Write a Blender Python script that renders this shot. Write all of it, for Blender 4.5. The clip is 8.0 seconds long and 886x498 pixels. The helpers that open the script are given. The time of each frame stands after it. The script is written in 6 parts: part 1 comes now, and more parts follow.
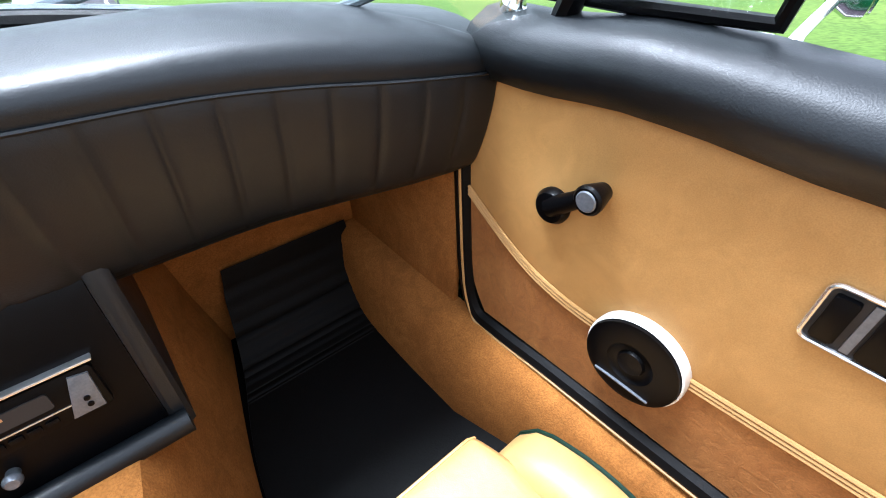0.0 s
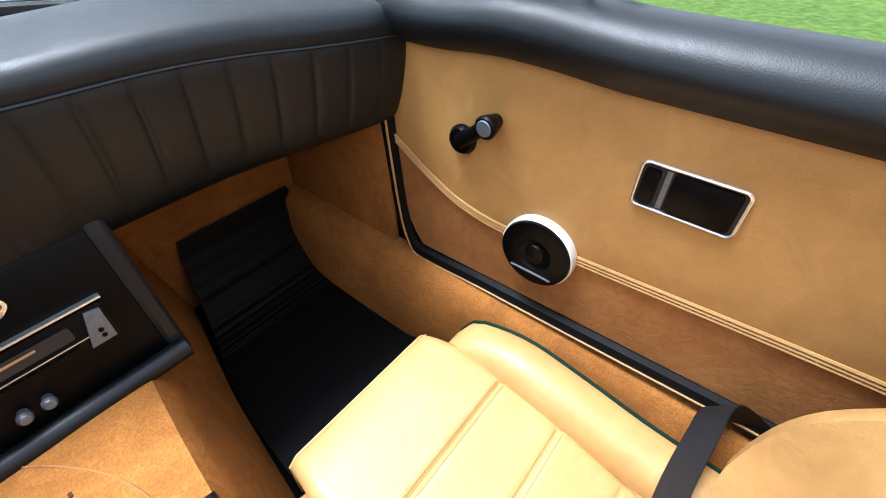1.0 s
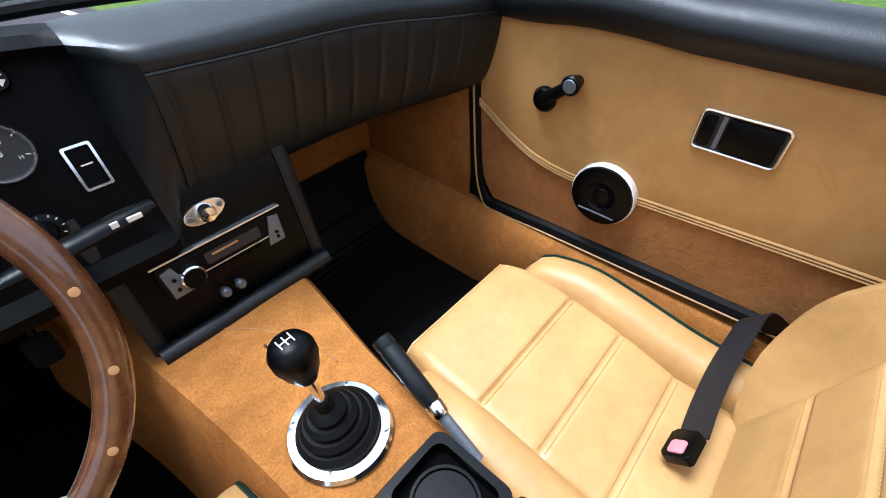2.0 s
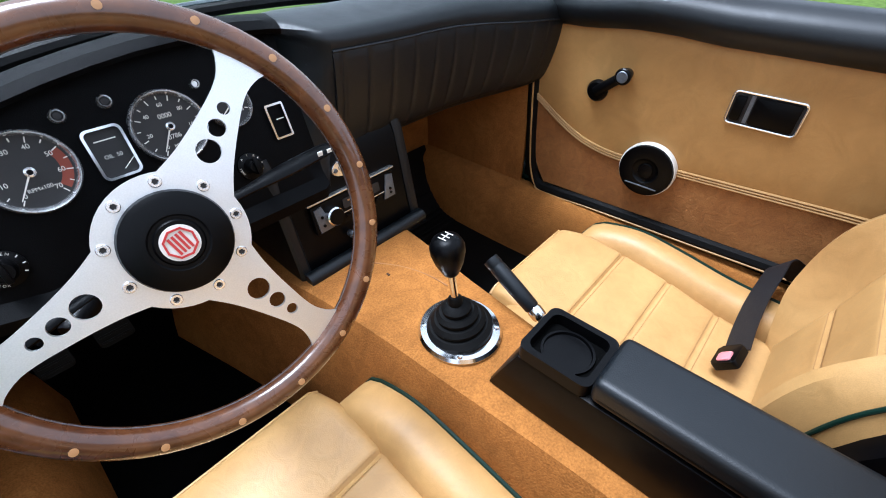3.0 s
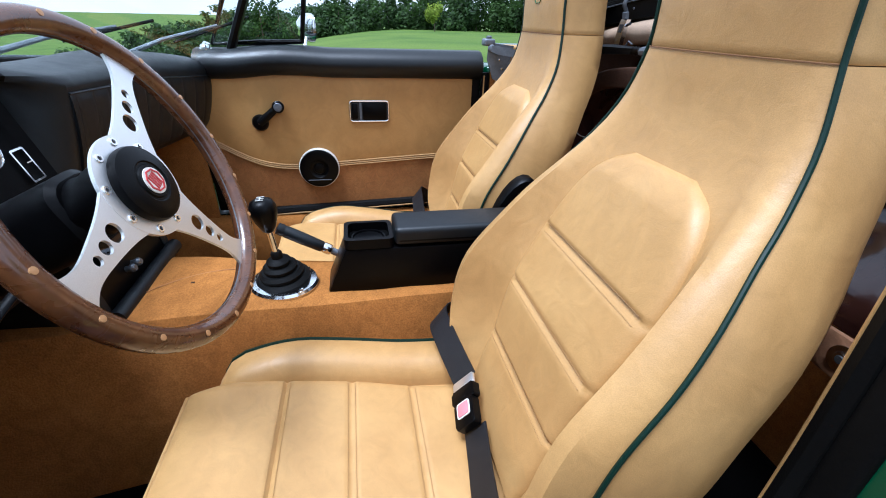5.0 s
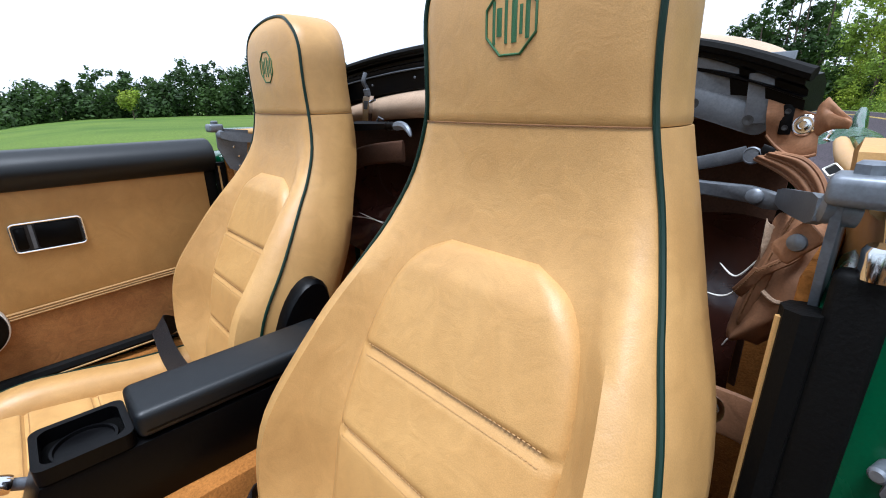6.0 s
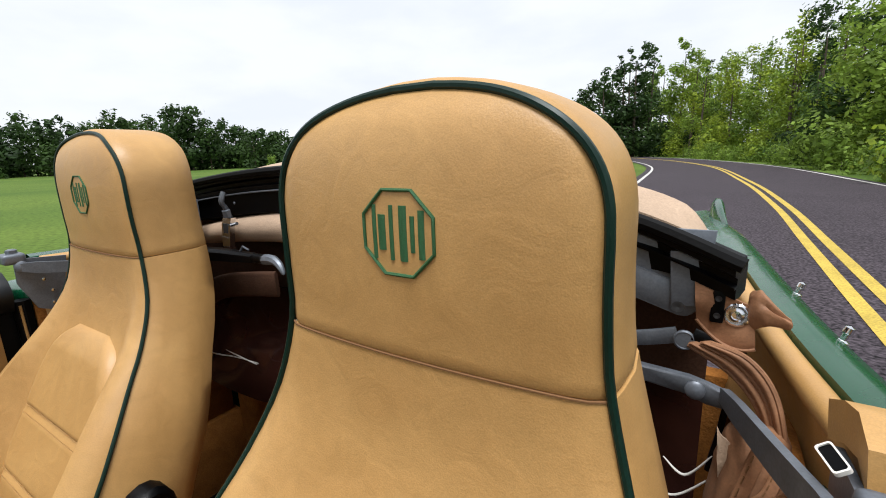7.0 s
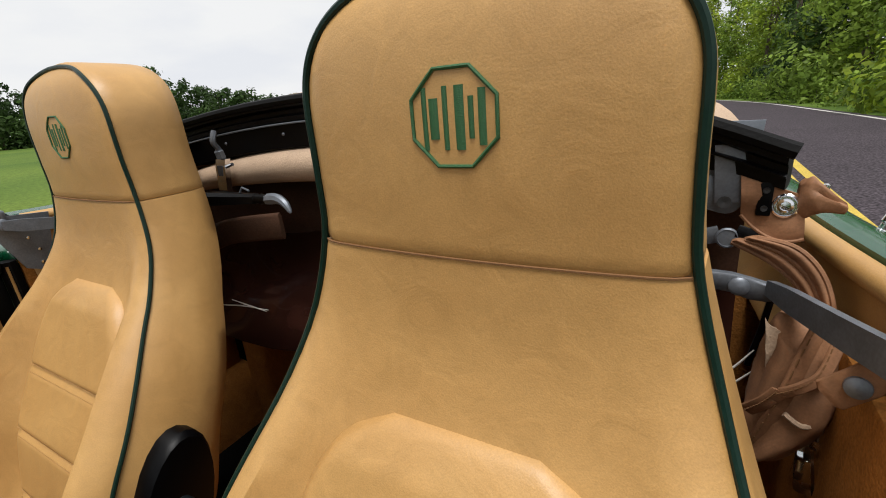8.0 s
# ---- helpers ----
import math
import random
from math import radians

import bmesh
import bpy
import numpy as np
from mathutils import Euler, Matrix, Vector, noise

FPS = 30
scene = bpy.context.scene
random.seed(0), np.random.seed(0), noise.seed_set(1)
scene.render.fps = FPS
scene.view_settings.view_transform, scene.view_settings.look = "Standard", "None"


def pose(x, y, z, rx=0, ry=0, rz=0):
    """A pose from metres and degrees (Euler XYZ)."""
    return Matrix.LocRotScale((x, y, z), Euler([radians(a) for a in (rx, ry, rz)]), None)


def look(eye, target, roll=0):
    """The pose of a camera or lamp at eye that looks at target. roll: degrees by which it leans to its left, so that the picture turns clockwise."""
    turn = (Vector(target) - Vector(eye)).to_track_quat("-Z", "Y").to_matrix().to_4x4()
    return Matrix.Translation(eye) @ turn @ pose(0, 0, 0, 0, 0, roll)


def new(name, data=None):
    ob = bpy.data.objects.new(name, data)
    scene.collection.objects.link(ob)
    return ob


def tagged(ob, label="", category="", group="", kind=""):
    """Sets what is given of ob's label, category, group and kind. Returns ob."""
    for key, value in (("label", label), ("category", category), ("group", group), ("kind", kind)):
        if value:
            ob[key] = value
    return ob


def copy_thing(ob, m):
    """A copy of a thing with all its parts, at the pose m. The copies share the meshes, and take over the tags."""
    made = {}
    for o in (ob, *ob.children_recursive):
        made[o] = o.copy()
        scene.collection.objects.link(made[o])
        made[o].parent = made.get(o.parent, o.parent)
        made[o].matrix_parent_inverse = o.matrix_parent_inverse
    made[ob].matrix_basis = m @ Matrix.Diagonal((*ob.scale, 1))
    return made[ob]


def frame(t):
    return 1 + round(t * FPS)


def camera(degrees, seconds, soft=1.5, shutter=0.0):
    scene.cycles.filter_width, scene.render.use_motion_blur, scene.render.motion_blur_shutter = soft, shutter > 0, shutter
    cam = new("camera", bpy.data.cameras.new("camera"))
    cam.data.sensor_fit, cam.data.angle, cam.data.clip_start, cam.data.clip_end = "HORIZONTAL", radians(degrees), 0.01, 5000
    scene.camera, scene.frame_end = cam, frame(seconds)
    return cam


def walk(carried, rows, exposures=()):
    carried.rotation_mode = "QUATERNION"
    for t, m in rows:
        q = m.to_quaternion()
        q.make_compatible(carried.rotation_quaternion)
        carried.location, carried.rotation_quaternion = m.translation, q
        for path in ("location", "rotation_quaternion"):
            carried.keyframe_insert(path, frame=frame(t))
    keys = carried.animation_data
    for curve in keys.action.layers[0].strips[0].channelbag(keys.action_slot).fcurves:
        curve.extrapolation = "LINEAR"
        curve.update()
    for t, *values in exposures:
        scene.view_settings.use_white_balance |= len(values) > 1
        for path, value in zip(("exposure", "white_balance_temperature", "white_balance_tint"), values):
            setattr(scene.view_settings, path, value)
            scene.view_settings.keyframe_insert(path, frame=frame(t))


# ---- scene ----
cam = camera(91.0, 8.0, soft=1.0)
# seconds, eye x y z, yaw, pitch, roll
ROWS = [
    (0, 0.2222, 0.4206, 0.9891, -40.89, -38.79, 0.69),
    (0.5, 0.2016, 0.3502, 1.0023, -48.40, -39.69, -2.03),
    (1, 0.1198, 0.3095, 1.0219, -51.08, -41.99, -0.04),
    (1.5, 0.0021, 0.2974, 1.0407, -49.51, -42.77, -0.54),
    (2.8, -0.3043, 0.2752, 1.0362, -47.70, -39.95, 0.09),
    (3, -0.3635, 0.2697, 1.0394, -48.12, -39.03, -0.05),
    (3.5, -0.4925, 0.3057, 1.0503, -51.55, -39.66, 3.44),
    (4, -0.6426, 0.3344, 1.0427, -55.04, -38.85, 5.14),
    (4.5, -0.7774, 0.3587, 1.0167, -70.53, -38.55, 3.63),
    (4.8, -0.8328, 0.3942, 0.9983, -90.13, -31.39, 3.22),
    (5, -0.8031, 0.3941, 0.9858, -101.67, -27.81, 1.94),
    (5.2, -0.7765, 0.3837, 0.9840, -110.54, -25.42, -0.19),
    (6.3, -0.5687, 0.3358, 0.9844, -138.37, -17.54, -0.73),
    (6.5, -0.5469, 0.2941, 1.0208, -140.71, -17.07, -1.21),
    (7, -0.5209, 0.2311, 1.1046, -147.76, -12.62, -1.66),
    (7.5, -0.4889, 0.2122, 1.1704, -150.61, -14.20, -4.79),
    (8, -0.4715, 0.2482, 1.0626, -149.76, -18.61, -4.46),
]


def eye_pose(x, y, z, yaw, pitch, roll):
    """The camera's pose from its eye and its turn; roll as in look()."""
    return Matrix.Translation((x, y, z)) @ pose(0, 0, 0, 0, 0, yaw) @ pose(0, 0, 0, 90 + pitch) @ pose(0, 0, 0, 0, 0, roll)


walk(cam, [(r[0], eye_pose(*r[1:])) for r in ROWS], [(0, 1.85, 5300, 10), (0.5, 1.72, 5400, 10), (1.0, 1.42, 5400, 10), (1.5, 1.15, 5300, 10), (3.0, 0.97, 5200, 10), (4.0, 0.94, 5000, 10), (5.2, 0.72, 5000, 10), (6.3, 0.68, 5700, 10), (7.0, 0.33, 6100, 10), (7.5, 0.12, 6100, 10), (8.0, 0.15, 6400, 10)])

# ---- light ----
SUN_EL, SUN_AZ = 73.0, -25.0
world = bpy.data.worlds.new("world")
scene.world = world
world.use_nodes = True
wn, wl = world.node_tree.nodes, world.node_tree.links
wn.clear()
sky = wn.new("ShaderNodeTexSky")
sky.sky_type, sky.sun_disc = "NISHITA", False
sky.sun_elevation, sky.sun_rotation = radians(SUN_EL), radians(SUN_AZ)
w_co = wn.new("ShaderNodeTexCoord")
w_map = wn.new("ShaderNodeMapping")
w_map.inputs["Scale"].default_value = (1.6, 1.6, 4.5)
w_no = wn.new("ShaderNodeTexNoise")
w_no.inputs["Scale"].default_value, w_no.inputs["Detail"].default_value = 1.6, 8
w_ra = wn.new("ShaderNodeValToRGB")
w_ra.color_ramp.elements[0].position, w_ra.color_ramp.elements[1].position = 0.22, 0.36
w_no2 = wn.new("ShaderNodeTexNoise")
w_no2.inputs["Scale"].default_value, w_no2.inputs["Detail"].default_value = 2.6, 6
w_cl = wn.new("ShaderNodeValToRGB")
w_cl.color_ramp.elements[0].color = (11.4, 11.6, 12.0, 1)
w_cl.color_ramp.elements[1].color = (12.6, 12.6, 12.5, 1)
w_cl.color_ramp.elements[0].position, w_cl.color_ramp.elements[1].position = 0.35, 0.6
w_mix = wn.new("ShaderNodeMix")
w_mix.data_type = "RGBA"
w_bg = wn.new("ShaderNodeBackground")
w_out = wn.new("ShaderNodeOutputWorld")
wl.new(w_co.outputs["Generated"], w_map.inputs["Vector"])
wl.new(w_map.outputs["Vector"], w_no.inputs["Vector"])
wl.new(w_map.outputs["Vector"], w_no2.inputs["Vector"])
wl.new(w_no.outputs["Fac"], w_ra.inputs["Fac"])
wl.new(w_no2.outputs["Fac"], w_cl.inputs["Fac"])
wl.new(w_ra.outputs["Color"], w_mix.inputs["Factor"])
wl.new(sky.outputs["Color"], w_mix.inputs["A"])
wl.new(w_cl.outputs["Color"], w_mix.inputs["B"])
wl.new(w_mix.outputs["Result"], w_bg.inputs["Color"])
w_bg.inputs["Strength"].default_value = 0.064
wl.new(w_bg.outputs["Background"], w_out.inputs["Surface"])

sun_data = bpy.data.lights.new("sun", "SUN")
sun_data.energy, sun_data.angle, sun_data.color = 3.6, radians(24), (1.0, 0.97, 0.93)
sun = new("sun", sun_data)
a, e = radians(SUN_AZ), radians(SUN_EL)
sun.matrix_world = look((0, 0, 30), (0 - math.sin(a) * math.cos(e), 0 - math.cos(a) * math.cos(e), 30 - math.sin(e)))


# ---- materials ----
def material(name, color, rough=0.5, metal=0.0, grain=0.0, grain_size=400.0, bump=0.0, stain=0.0, stain_size=6.0, dark=None, coat=0.0, sheen=0.0, spec=0.5, crease=0.0, crease_size=40.0, mottle=0.0):
    """A surface with fine grain, creases and larger stains, and their relief; sizes are in repeats a metre."""
    m = bpy.data.materials.new(name)
    m.use_nodes = True
    n, l = m.node_tree.nodes, m.node_tree.links
    b = n["Principled BSDF"]
    b.inputs["Roughness"].default_value, b.inputs["Metallic"].default_value = rough, metal
    b.inputs["Coat Weight"].default_value, b.inputs["Sheen Weight"].default_value = coat, sheen
    b.inputs["Specular IOR Level"].default_value = spec
    if coat:
        b.inputs["Coat Roughness"].default_value = 0.05
    dark = dark or tuple(c * 0.6 for c in color)
    co = n.new("ShaderNodeTexCoord")
    big, mid, fine = n.new("ShaderNodeTexNoise"), n.new("ShaderNodeTexNoise"), n.new("ShaderNodeTexNoise")
    for no, sc, de, di in ((big, stain_size, 5, 0.6), (mid, crease_size, 6, 1.8), (fine, grain_size, 3, 0.0)):
        no.inputs["Scale"].default_value, no.inputs["Detail"].default_value, no.inputs["Distortion"].default_value = sc, de, di
        l.new(co.outputs["Object"], no.inputs["Vector"])

    def ramp_of(no, lo, hi, a, c):
        r = n.new("ShaderNodeValToRGB")
        r.color_ramp.elements[0].position, r.color_ramp.elements[1].position = lo, hi
        r.color_ramp.elements[0].color, r.color_ramp.elements[1].color = (*a, 1), (*c, 1)
        l.new(no.outputs["Fac"], r.inputs["Fac"])
        return r.outputs["Color"]

    out = ramp_of(big, 0.35, 0.65, [c + (d - c) * stain for c, d in zip(color, dark)], color)
    for no, amount in ((mid, mottle), (fine, grain)):
        if amount:
            mix = n.new("ShaderNodeMix")
            mix.data_type, mix.blend_type = "RGBA", "MULTIPLY"
            mix.inputs["Factor"].default_value = 1.0
            l.new(out, mix.inputs["A"]), l.new(ramp_of(no, 0.3, 0.7, [1 - amount] * 3, [1] * 3), mix.inputs["B"])
            out = mix.outputs["Result"]
    l.new(out, b.inputs["Base Color"])
    normal = None
    for no, amount, dist in ((mid, crease, 0.004), (fine, bump, 0.002)):
        if amount:
            bu = n.new("ShaderNodeBump")
            bu.inputs["Strength"].default_value, bu.inputs["Distance"].default_value = amount, dist
            l.new(no.outputs["Fac"], bu.inputs["Height"])
            if normal:
                l.new(normal, bu.inputs["Normal"])
            normal = bu.outputs["Normal"]
    if normal:
        l.new(normal, b.inputs["Normal"])
    rr = n.new("ShaderNodeMapRange")
    rr.inputs["To Min"].default_value, rr.inputs["To Max"].default_value = max(rough - 0.08, 0.02), min(rough + 0.08, 1)
    l.new(mid.outputs["Fac"], rr.inputs["Value"]), l.new(rr.outputs["Result"], b.inputs["Roughness"])
    return m


TAN = material("tan_leather", (0.53, 0.308, 0.106), 0.46, spec=0.48, grain=0.16, grain_size=800, bump=0.11, stain=0.5, stain_size=8, dark=(0.40, 0.212, 0.063), crease=0.17, crease_size=26, mottle=0.11)
# tan leather once more, deeper in tone to hold the door panel's shade
DOOR_TAN = material("door_leather", (0.50, 0.276, 0.086), 0.52, spec=0.34, grain=0.18, grain_size=800, bump=0.12, stain=0.5, stain_size=7, dark=(0.39, 0.200, 0.056), crease=0.16, crease_size=22, mottle=0.12)
TAN_LOW = material("brown_leather", (0.43, 0.190, 0.056), 0.6, grain=0.25, grain_size=420, bump=0.25, stain=0.7, stain_size=9, dark=(0.29, 0.112, 0.030), crease=0.3, crease_size=45, mottle=0.25, spec=0.3)
SUEDE = material("orange_carpet", (0.43, 0.175, 0.040), 0.95, grain=0.34, grain_size=330, bump=0.6, stain=0.7, stain_size=5, dark=(0.29, 0.112, 0.026), spec=0.06, crease=0.3, crease_size=20, mottle=0.24)
VINYL = material("black_vinyl", (0.0040, 0.0060, 0.0080), 0.44, grain=0.3, grain_size=600, bump=0.12, stain=0.3, spec=0.38, crease=0.05, crease_size=22)
PLASTIC = material("black_plastic", (0.0015, 0.0015, 0.0019), 0.36, grain=0.2, grain_size=900, bump=0.10, stain=0.2, spec=0.12)
RUBBER = material("black_rubber", (0.0022, 0.0022, 0.0022), 0.6, grain=0.3, grain_size=300, bump=0.2, spec=0.15)
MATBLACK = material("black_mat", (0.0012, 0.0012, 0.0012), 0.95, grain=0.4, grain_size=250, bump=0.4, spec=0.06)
GREEN = material("green_paint", (0.0036, 0.068, 0.026), 0.26, grain=0.15, stain=0.6, stain_size=5, coat=0.35, spec=0.3, crease=0.04, crease_size=12)
PIPING = material("green_piping", (0.004, 0.020, 0.013), 0.4, grain=0.2, spec=0.25)
THREAD = material("green_thread", (0.02, 0.11, 0.03), 0.6, grain=0.4, grain_size=1500, bump=0.5)
STITCH = material("tan_thread", (0.40, 0.23, 0.085), 0.8)
CHROME = material("chrome", (0.80, 0.81, 0.83), 0.14, metal=1.0, stain=0.2)
ALLOY = material("polished_alloy", (0.86, 0.86, 0.85), 0.40, metal=0.9, grain=0.08, grain_size=900, stain=0.15)
STEEL = material("grey_steel", (0.20, 0.22, 0.25), 0.45, metal=0.5, grain=0.2, stain=0.5, mottle=0.2, crease=0.05)
WOOD = material("varnished_wood", (0.125, 0.045, 0.014), 0.28, grain=0.3, grain_size=90, stain=0.7, stain_size=25, dark=(0.05, 0.014, 0.006), coat=0.6)
PALEWOOD = material("pale_wood", (0.42, 0.22, 0.09), 0.4)
WHITE = material("white_paint", (0.72, 0.70, 0.64), 0.4)
RED = material("red_enamel", (0.45, 0.03, 0.03), 0.35)
DIAL = material("dial_face", (0.014, 0.013, 0.013), 0.6)
CLOTH = material("tan_hood_cloth", (0.52, 0.37, 0.25), 0.8, grain=0.25, grain_size=450, bump=0.4, stain=0.5, stain_size=10, crease=0.4, crease_size=16)
CLOTH_IN = material("brown_hood_lining", (0.34, 0.165, 0.080), 0.65, grain=0.2, grain_size=500, bump=0.06, stain=0.6, stain_size=14, crease=0.35, crease_size=25, mottle=0.3, spec=0.35)

LINING = material("dark_brown_lining", (0.085, 0.040, 0.022), 0.8, grain=0.3, grain_size=300, bump=0.3, stain=0.6, stain_size=14, crease=0.3, crease_size=20, spec=0.2)
SEAM = material("dark_seam", (0.16, 0.075, 0.025), 0.8)
FASCIA = material("black_fascia", (0.0012, 0.0012, 0.0016), 0.5, grain=0.3, grain_size=700, bump=0.15, spec=0.07)
# the green paint again, darkened to carry the shade of the door opening
SHUT = material("shaded_green_paint", (0.0028, 0.028, 0.014), 0.28, grain=0.3, grain_size=200, stain=0.8, stain_size=14, mottle=0.5, crease=0.15, crease_size=18, spec=0.3)


# ---- mesh helpers ----
def finish(bm, sharp=38.0):
    bmesh.ops.recalc_face_normals(bm, faces=bm.faces)
    for fa in bm.faces:
        fa.smooth = True
    for ed in bm.edges:
        if len(ed.link_faces) != 2 or ed.calc_face_angle(0) > radians(sharp):
            ed.smooth = False
    return bm


def thing(name, at, label, category, group="", kind=""):
    ob = new(name)
    ob.location = at
    ob.empty_display_size = 0.05
    return tagged(ob, label, category, group, kind)


def origin(ob):
    v = Vector((0, 0, 0))
    while ob:
        v += Vector(ob.location)
        ob = ob.parent
    return v


def part(name, bm, mat, parent, label="", sharp=38.0):
    """One mesh object from a bmesh in world places, under a thing or a part."""
    finish(bm, sharp)
    if parent:
        bmesh.ops.translate(bm, verts=bm.verts, vec=-origin(parent))
    me = bpy.data.meshes.new(name)
    bm.to_mesh(me)
    bm.free()
    me.materials.append(mat)
    ob = new(name, me)
    ob.parent = parent
    if label:
        ob["label"] = label
    return ob


def single(name, bm, mat, label, category, kind="", sharp=38.0):
    return tagged(part(name, bm, mat, None, "", sharp), label, category, "", kind)


def box(x0, x1, y0, y1, z0, z1, bevel=0.0, seg=2, bm=None, m=None):
    own = bmesh.new()
    bmesh.ops.create_cube(own, size=1.0)
    bmesh.ops.scale(own, vec=(x1 - x0, y1 - y0, z1 - z0), verts=own.verts)
    if bevel:
        bmesh.ops.bevel(own, geom=list(own.edges), offset=bevel, segments=seg, profile=0.6, affect="EDGES", clamp_overlap=True)
    bmesh.ops.translate(own, vec=((x0 + x1) / 2, (y0 + y1) / 2, (z0 + z1) / 2), verts=own.verts)
    if m:
        bmesh.ops.transform(own, matrix=m, verts=own.verts)
    return join(bm, own)


def join(bm, other):
    if bm is None:
        return other
    tmp = bpy.data.meshes.new("tmp")
    other.to_mesh(tmp)
    other.free()
    bm.from_mesh(tmp)
    bpy.data.meshes.remove(tmp)
    return bm


def loft(rings, closed=True, caps=True, bm=None):
    """A skin over rings of equal count. closed: each ring closes on itself."""
    bm = bm or bmesh.new()
    rows = [[bm.verts.new(p) for p in r] for r in rings]
    n = len(rows[0])
    for a, b in zip(rows, rows[1:]):
        for i in range(n if closed else n - 1):
            j = (i + 1) % n
            bm.faces.new((a[i], a[j], b[j], b[i]))
    if caps and closed:
        bm.faces.new(rows[0]), bm.faces.new(rows[-1])
    return bm


def frame_of(d):
    d = Vector(d).normalized()
    a = d.cross(Vector((0, 0, 1)) if abs(d.z) < 0.9 else Vector((1, 0, 0))).normalized()
    return d, a, d.cross(a)


def tube(path, r, seg=8, loop=False, bm=None, flat=1.0):
    """A round rod along a path; r is one radius or one for each point."""
    path = [Vector(p) for p in path]
    n = len(path)
    rings, side = [], None
    for i, p in enumerate(path):
        d = (path[(i + 1) % n] - path[i - 1]) if loop else (path[min(i + 1, n - 1)] - path[max(i - 1, 0)])
        d, a, b = frame_of(d)
        if side is not None:
            a = (side - d * side.dot(d)).normalized()
            b = d.cross(a)
        side = a
        rr = r[i] if isinstance(r, (list, tuple)) else r
        rings.append([p + rr * (math.cos(t) * a + flat * math.sin(t) * b) for t in [2 * math.pi * k / seg for k in range(seg)]])
    if loop:
        rings.append(rings[0])
        bm = loft(rings, True, False, bm)
        bmesh.ops.remove_doubles(bm, verts=bm.verts, dist=1e-5)
        return bm
    return loft(rings, True, True, bm)


def lathe(profile, at, axis, seg=24, bm=None, cap=True):
    """A turned shape: profile of (radius, height along axis)."""
    d, a, b = frame_of(axis)
    rings = [[Vector(at) + d * h + max(r, 1e-4) * (math.cos(t) * a + math.sin(t) * b) for t in [2 * math.pi * k / seg for k in range(seg)]] for r, h in profile]
    return loft(rings, True, cap, bm)


def spline(pts, n):
    """A smooth line through the points."""
    pts = [Vector(p) for p in pts]
    out = []
    m = len(pts) - 1
    for k in range(n + 1):
        t = k / n * m
        i = min(int(t), m - 1)
        u = t - i
        p0, p1, p2, p3 = pts[max(i - 1, 0)], pts[i], pts[i + 1], pts[min(i + 2, m)]
        out.append(0.5 * (2 * p1 + (p2 - p0) * u + (2 * p0 - 5 * p1 + 4 * p2 - p3) * u * u + (3 * p1 - p0 - 3 * p2 + p3) * u ** 3))
    return out


def curve_of(table):
    """A smooth function from (x, y) rows."""
    xs, ys = [q[0] for q in table], [q[1] for q in table]

    def at(x):
        if x <= xs[0]:
            return ys[0]
        if x >= xs[-1]:
            return ys[-1]
        i = max(k for k in range(len(xs)) if xs[k] <= x)
        i = min(i, len(xs) - 2)
        u = (x - xs[i]) / (xs[i + 1] - xs[i])
        s0 = (ys[i + 1] - ys[max(i - 1, 0)]) / (xs[i + 1] - xs[max(i - 1, 0)])
        s1 = (ys[min(i + 2, len(xs) - 1)] - ys[i]) / (xs[min(i + 2, len(xs) - 1)] - xs[i])
        h = xs[i + 1] - xs[i]
        return (2 * u ** 3 - 3 * u * u + 1) * ys[i] + (u ** 3 - 2 * u * u + u) * h * s0 + (3 * u * u - 2 * u ** 3) * ys[i + 1] + (u ** 3 - u * u) * h * s1

    return at


def sheet(fn, nu, nv, back=None):
    """A skin of fn(u, v) over 0..1; back: the offset of its rear side, which closes it."""
    bm = bmesh.new()
    g = [[bm.verts.new(fn(i / nu, j / nv)) for j in range(nv + 1)] for i in range(nu + 1)]
    layers = [g]
    if back is not None:
        off = Vector(back)
        layers.append([[bm.verts.new(v.co + off) for v in row] for row in g])
    for q in layers:
        for i in range(nu):
            for j in range(nv):
                bm.faces.new((q[i][j], q[i + 1][j], q[i + 1][j + 1], q[i][j + 1]))
    if back is not None:
        rim_ = [(i, 0) for i in range(nu)] + [(nu, j) for j in range(nv)] + [(i, nv) for i in range(nu, 0, -1)] + [(0, j) for j in range(nv, 0, -1)]
        h = layers[1]
        for (a, b), (c, d) in zip(rim_, rim_[1:] + rim_[:1]):
            bm.faces.new((g[a][b], g[c][d], h[c][d], h[a][b]))
    return bm


def smooth01(a, b, x):
    t = min(max((x - a) / (b - a), 0), 1)
    return t * t * (3 - 2 * t)


def plate(outline, thick, m, bm=None, bevel=0.0):
    """A flat plate from an outline of (x, y), turned into place by m."""
    own = bmesh.new()
    lo = [own.verts.new((x, y, 0)) for x, y in outline]
    hi = [own.verts.new((x, y, thick)) for x, y in outline]
    n = len(outline)
    for i in range(n):
        own.faces.new((lo[i], lo[(i + 1) % n], hi[(i + 1) % n], hi[i]))
    own.faces.new(lo[::-1])
    top = own.faces.new(hi)
    if bevel:
        bmesh.ops.bevel(own, geom=list(top.edges), offset=bevel, segments=2, profile=0.5, affect="EDGES")
    bmesh.ops.transform(own, matrix=m, verts=own.verts)
    return join(bm, own)


def rounded(w, h, r, seg=5):
    out = []
    for cx, cy, a0 in ((w / 2 - r, h / 2 - r, 0), (-w / 2 + r, h / 2 - r, 90), (-w / 2 + r, -h / 2 + r, 180), (w / 2 - r, -h / 2 + r, 270)):
        for k in range(seg + 1):
            t = radians(a0 + 90 * k / seg)
            out.append((cx + r * math.cos(t), cy + r * math.sin(t)))
    return out


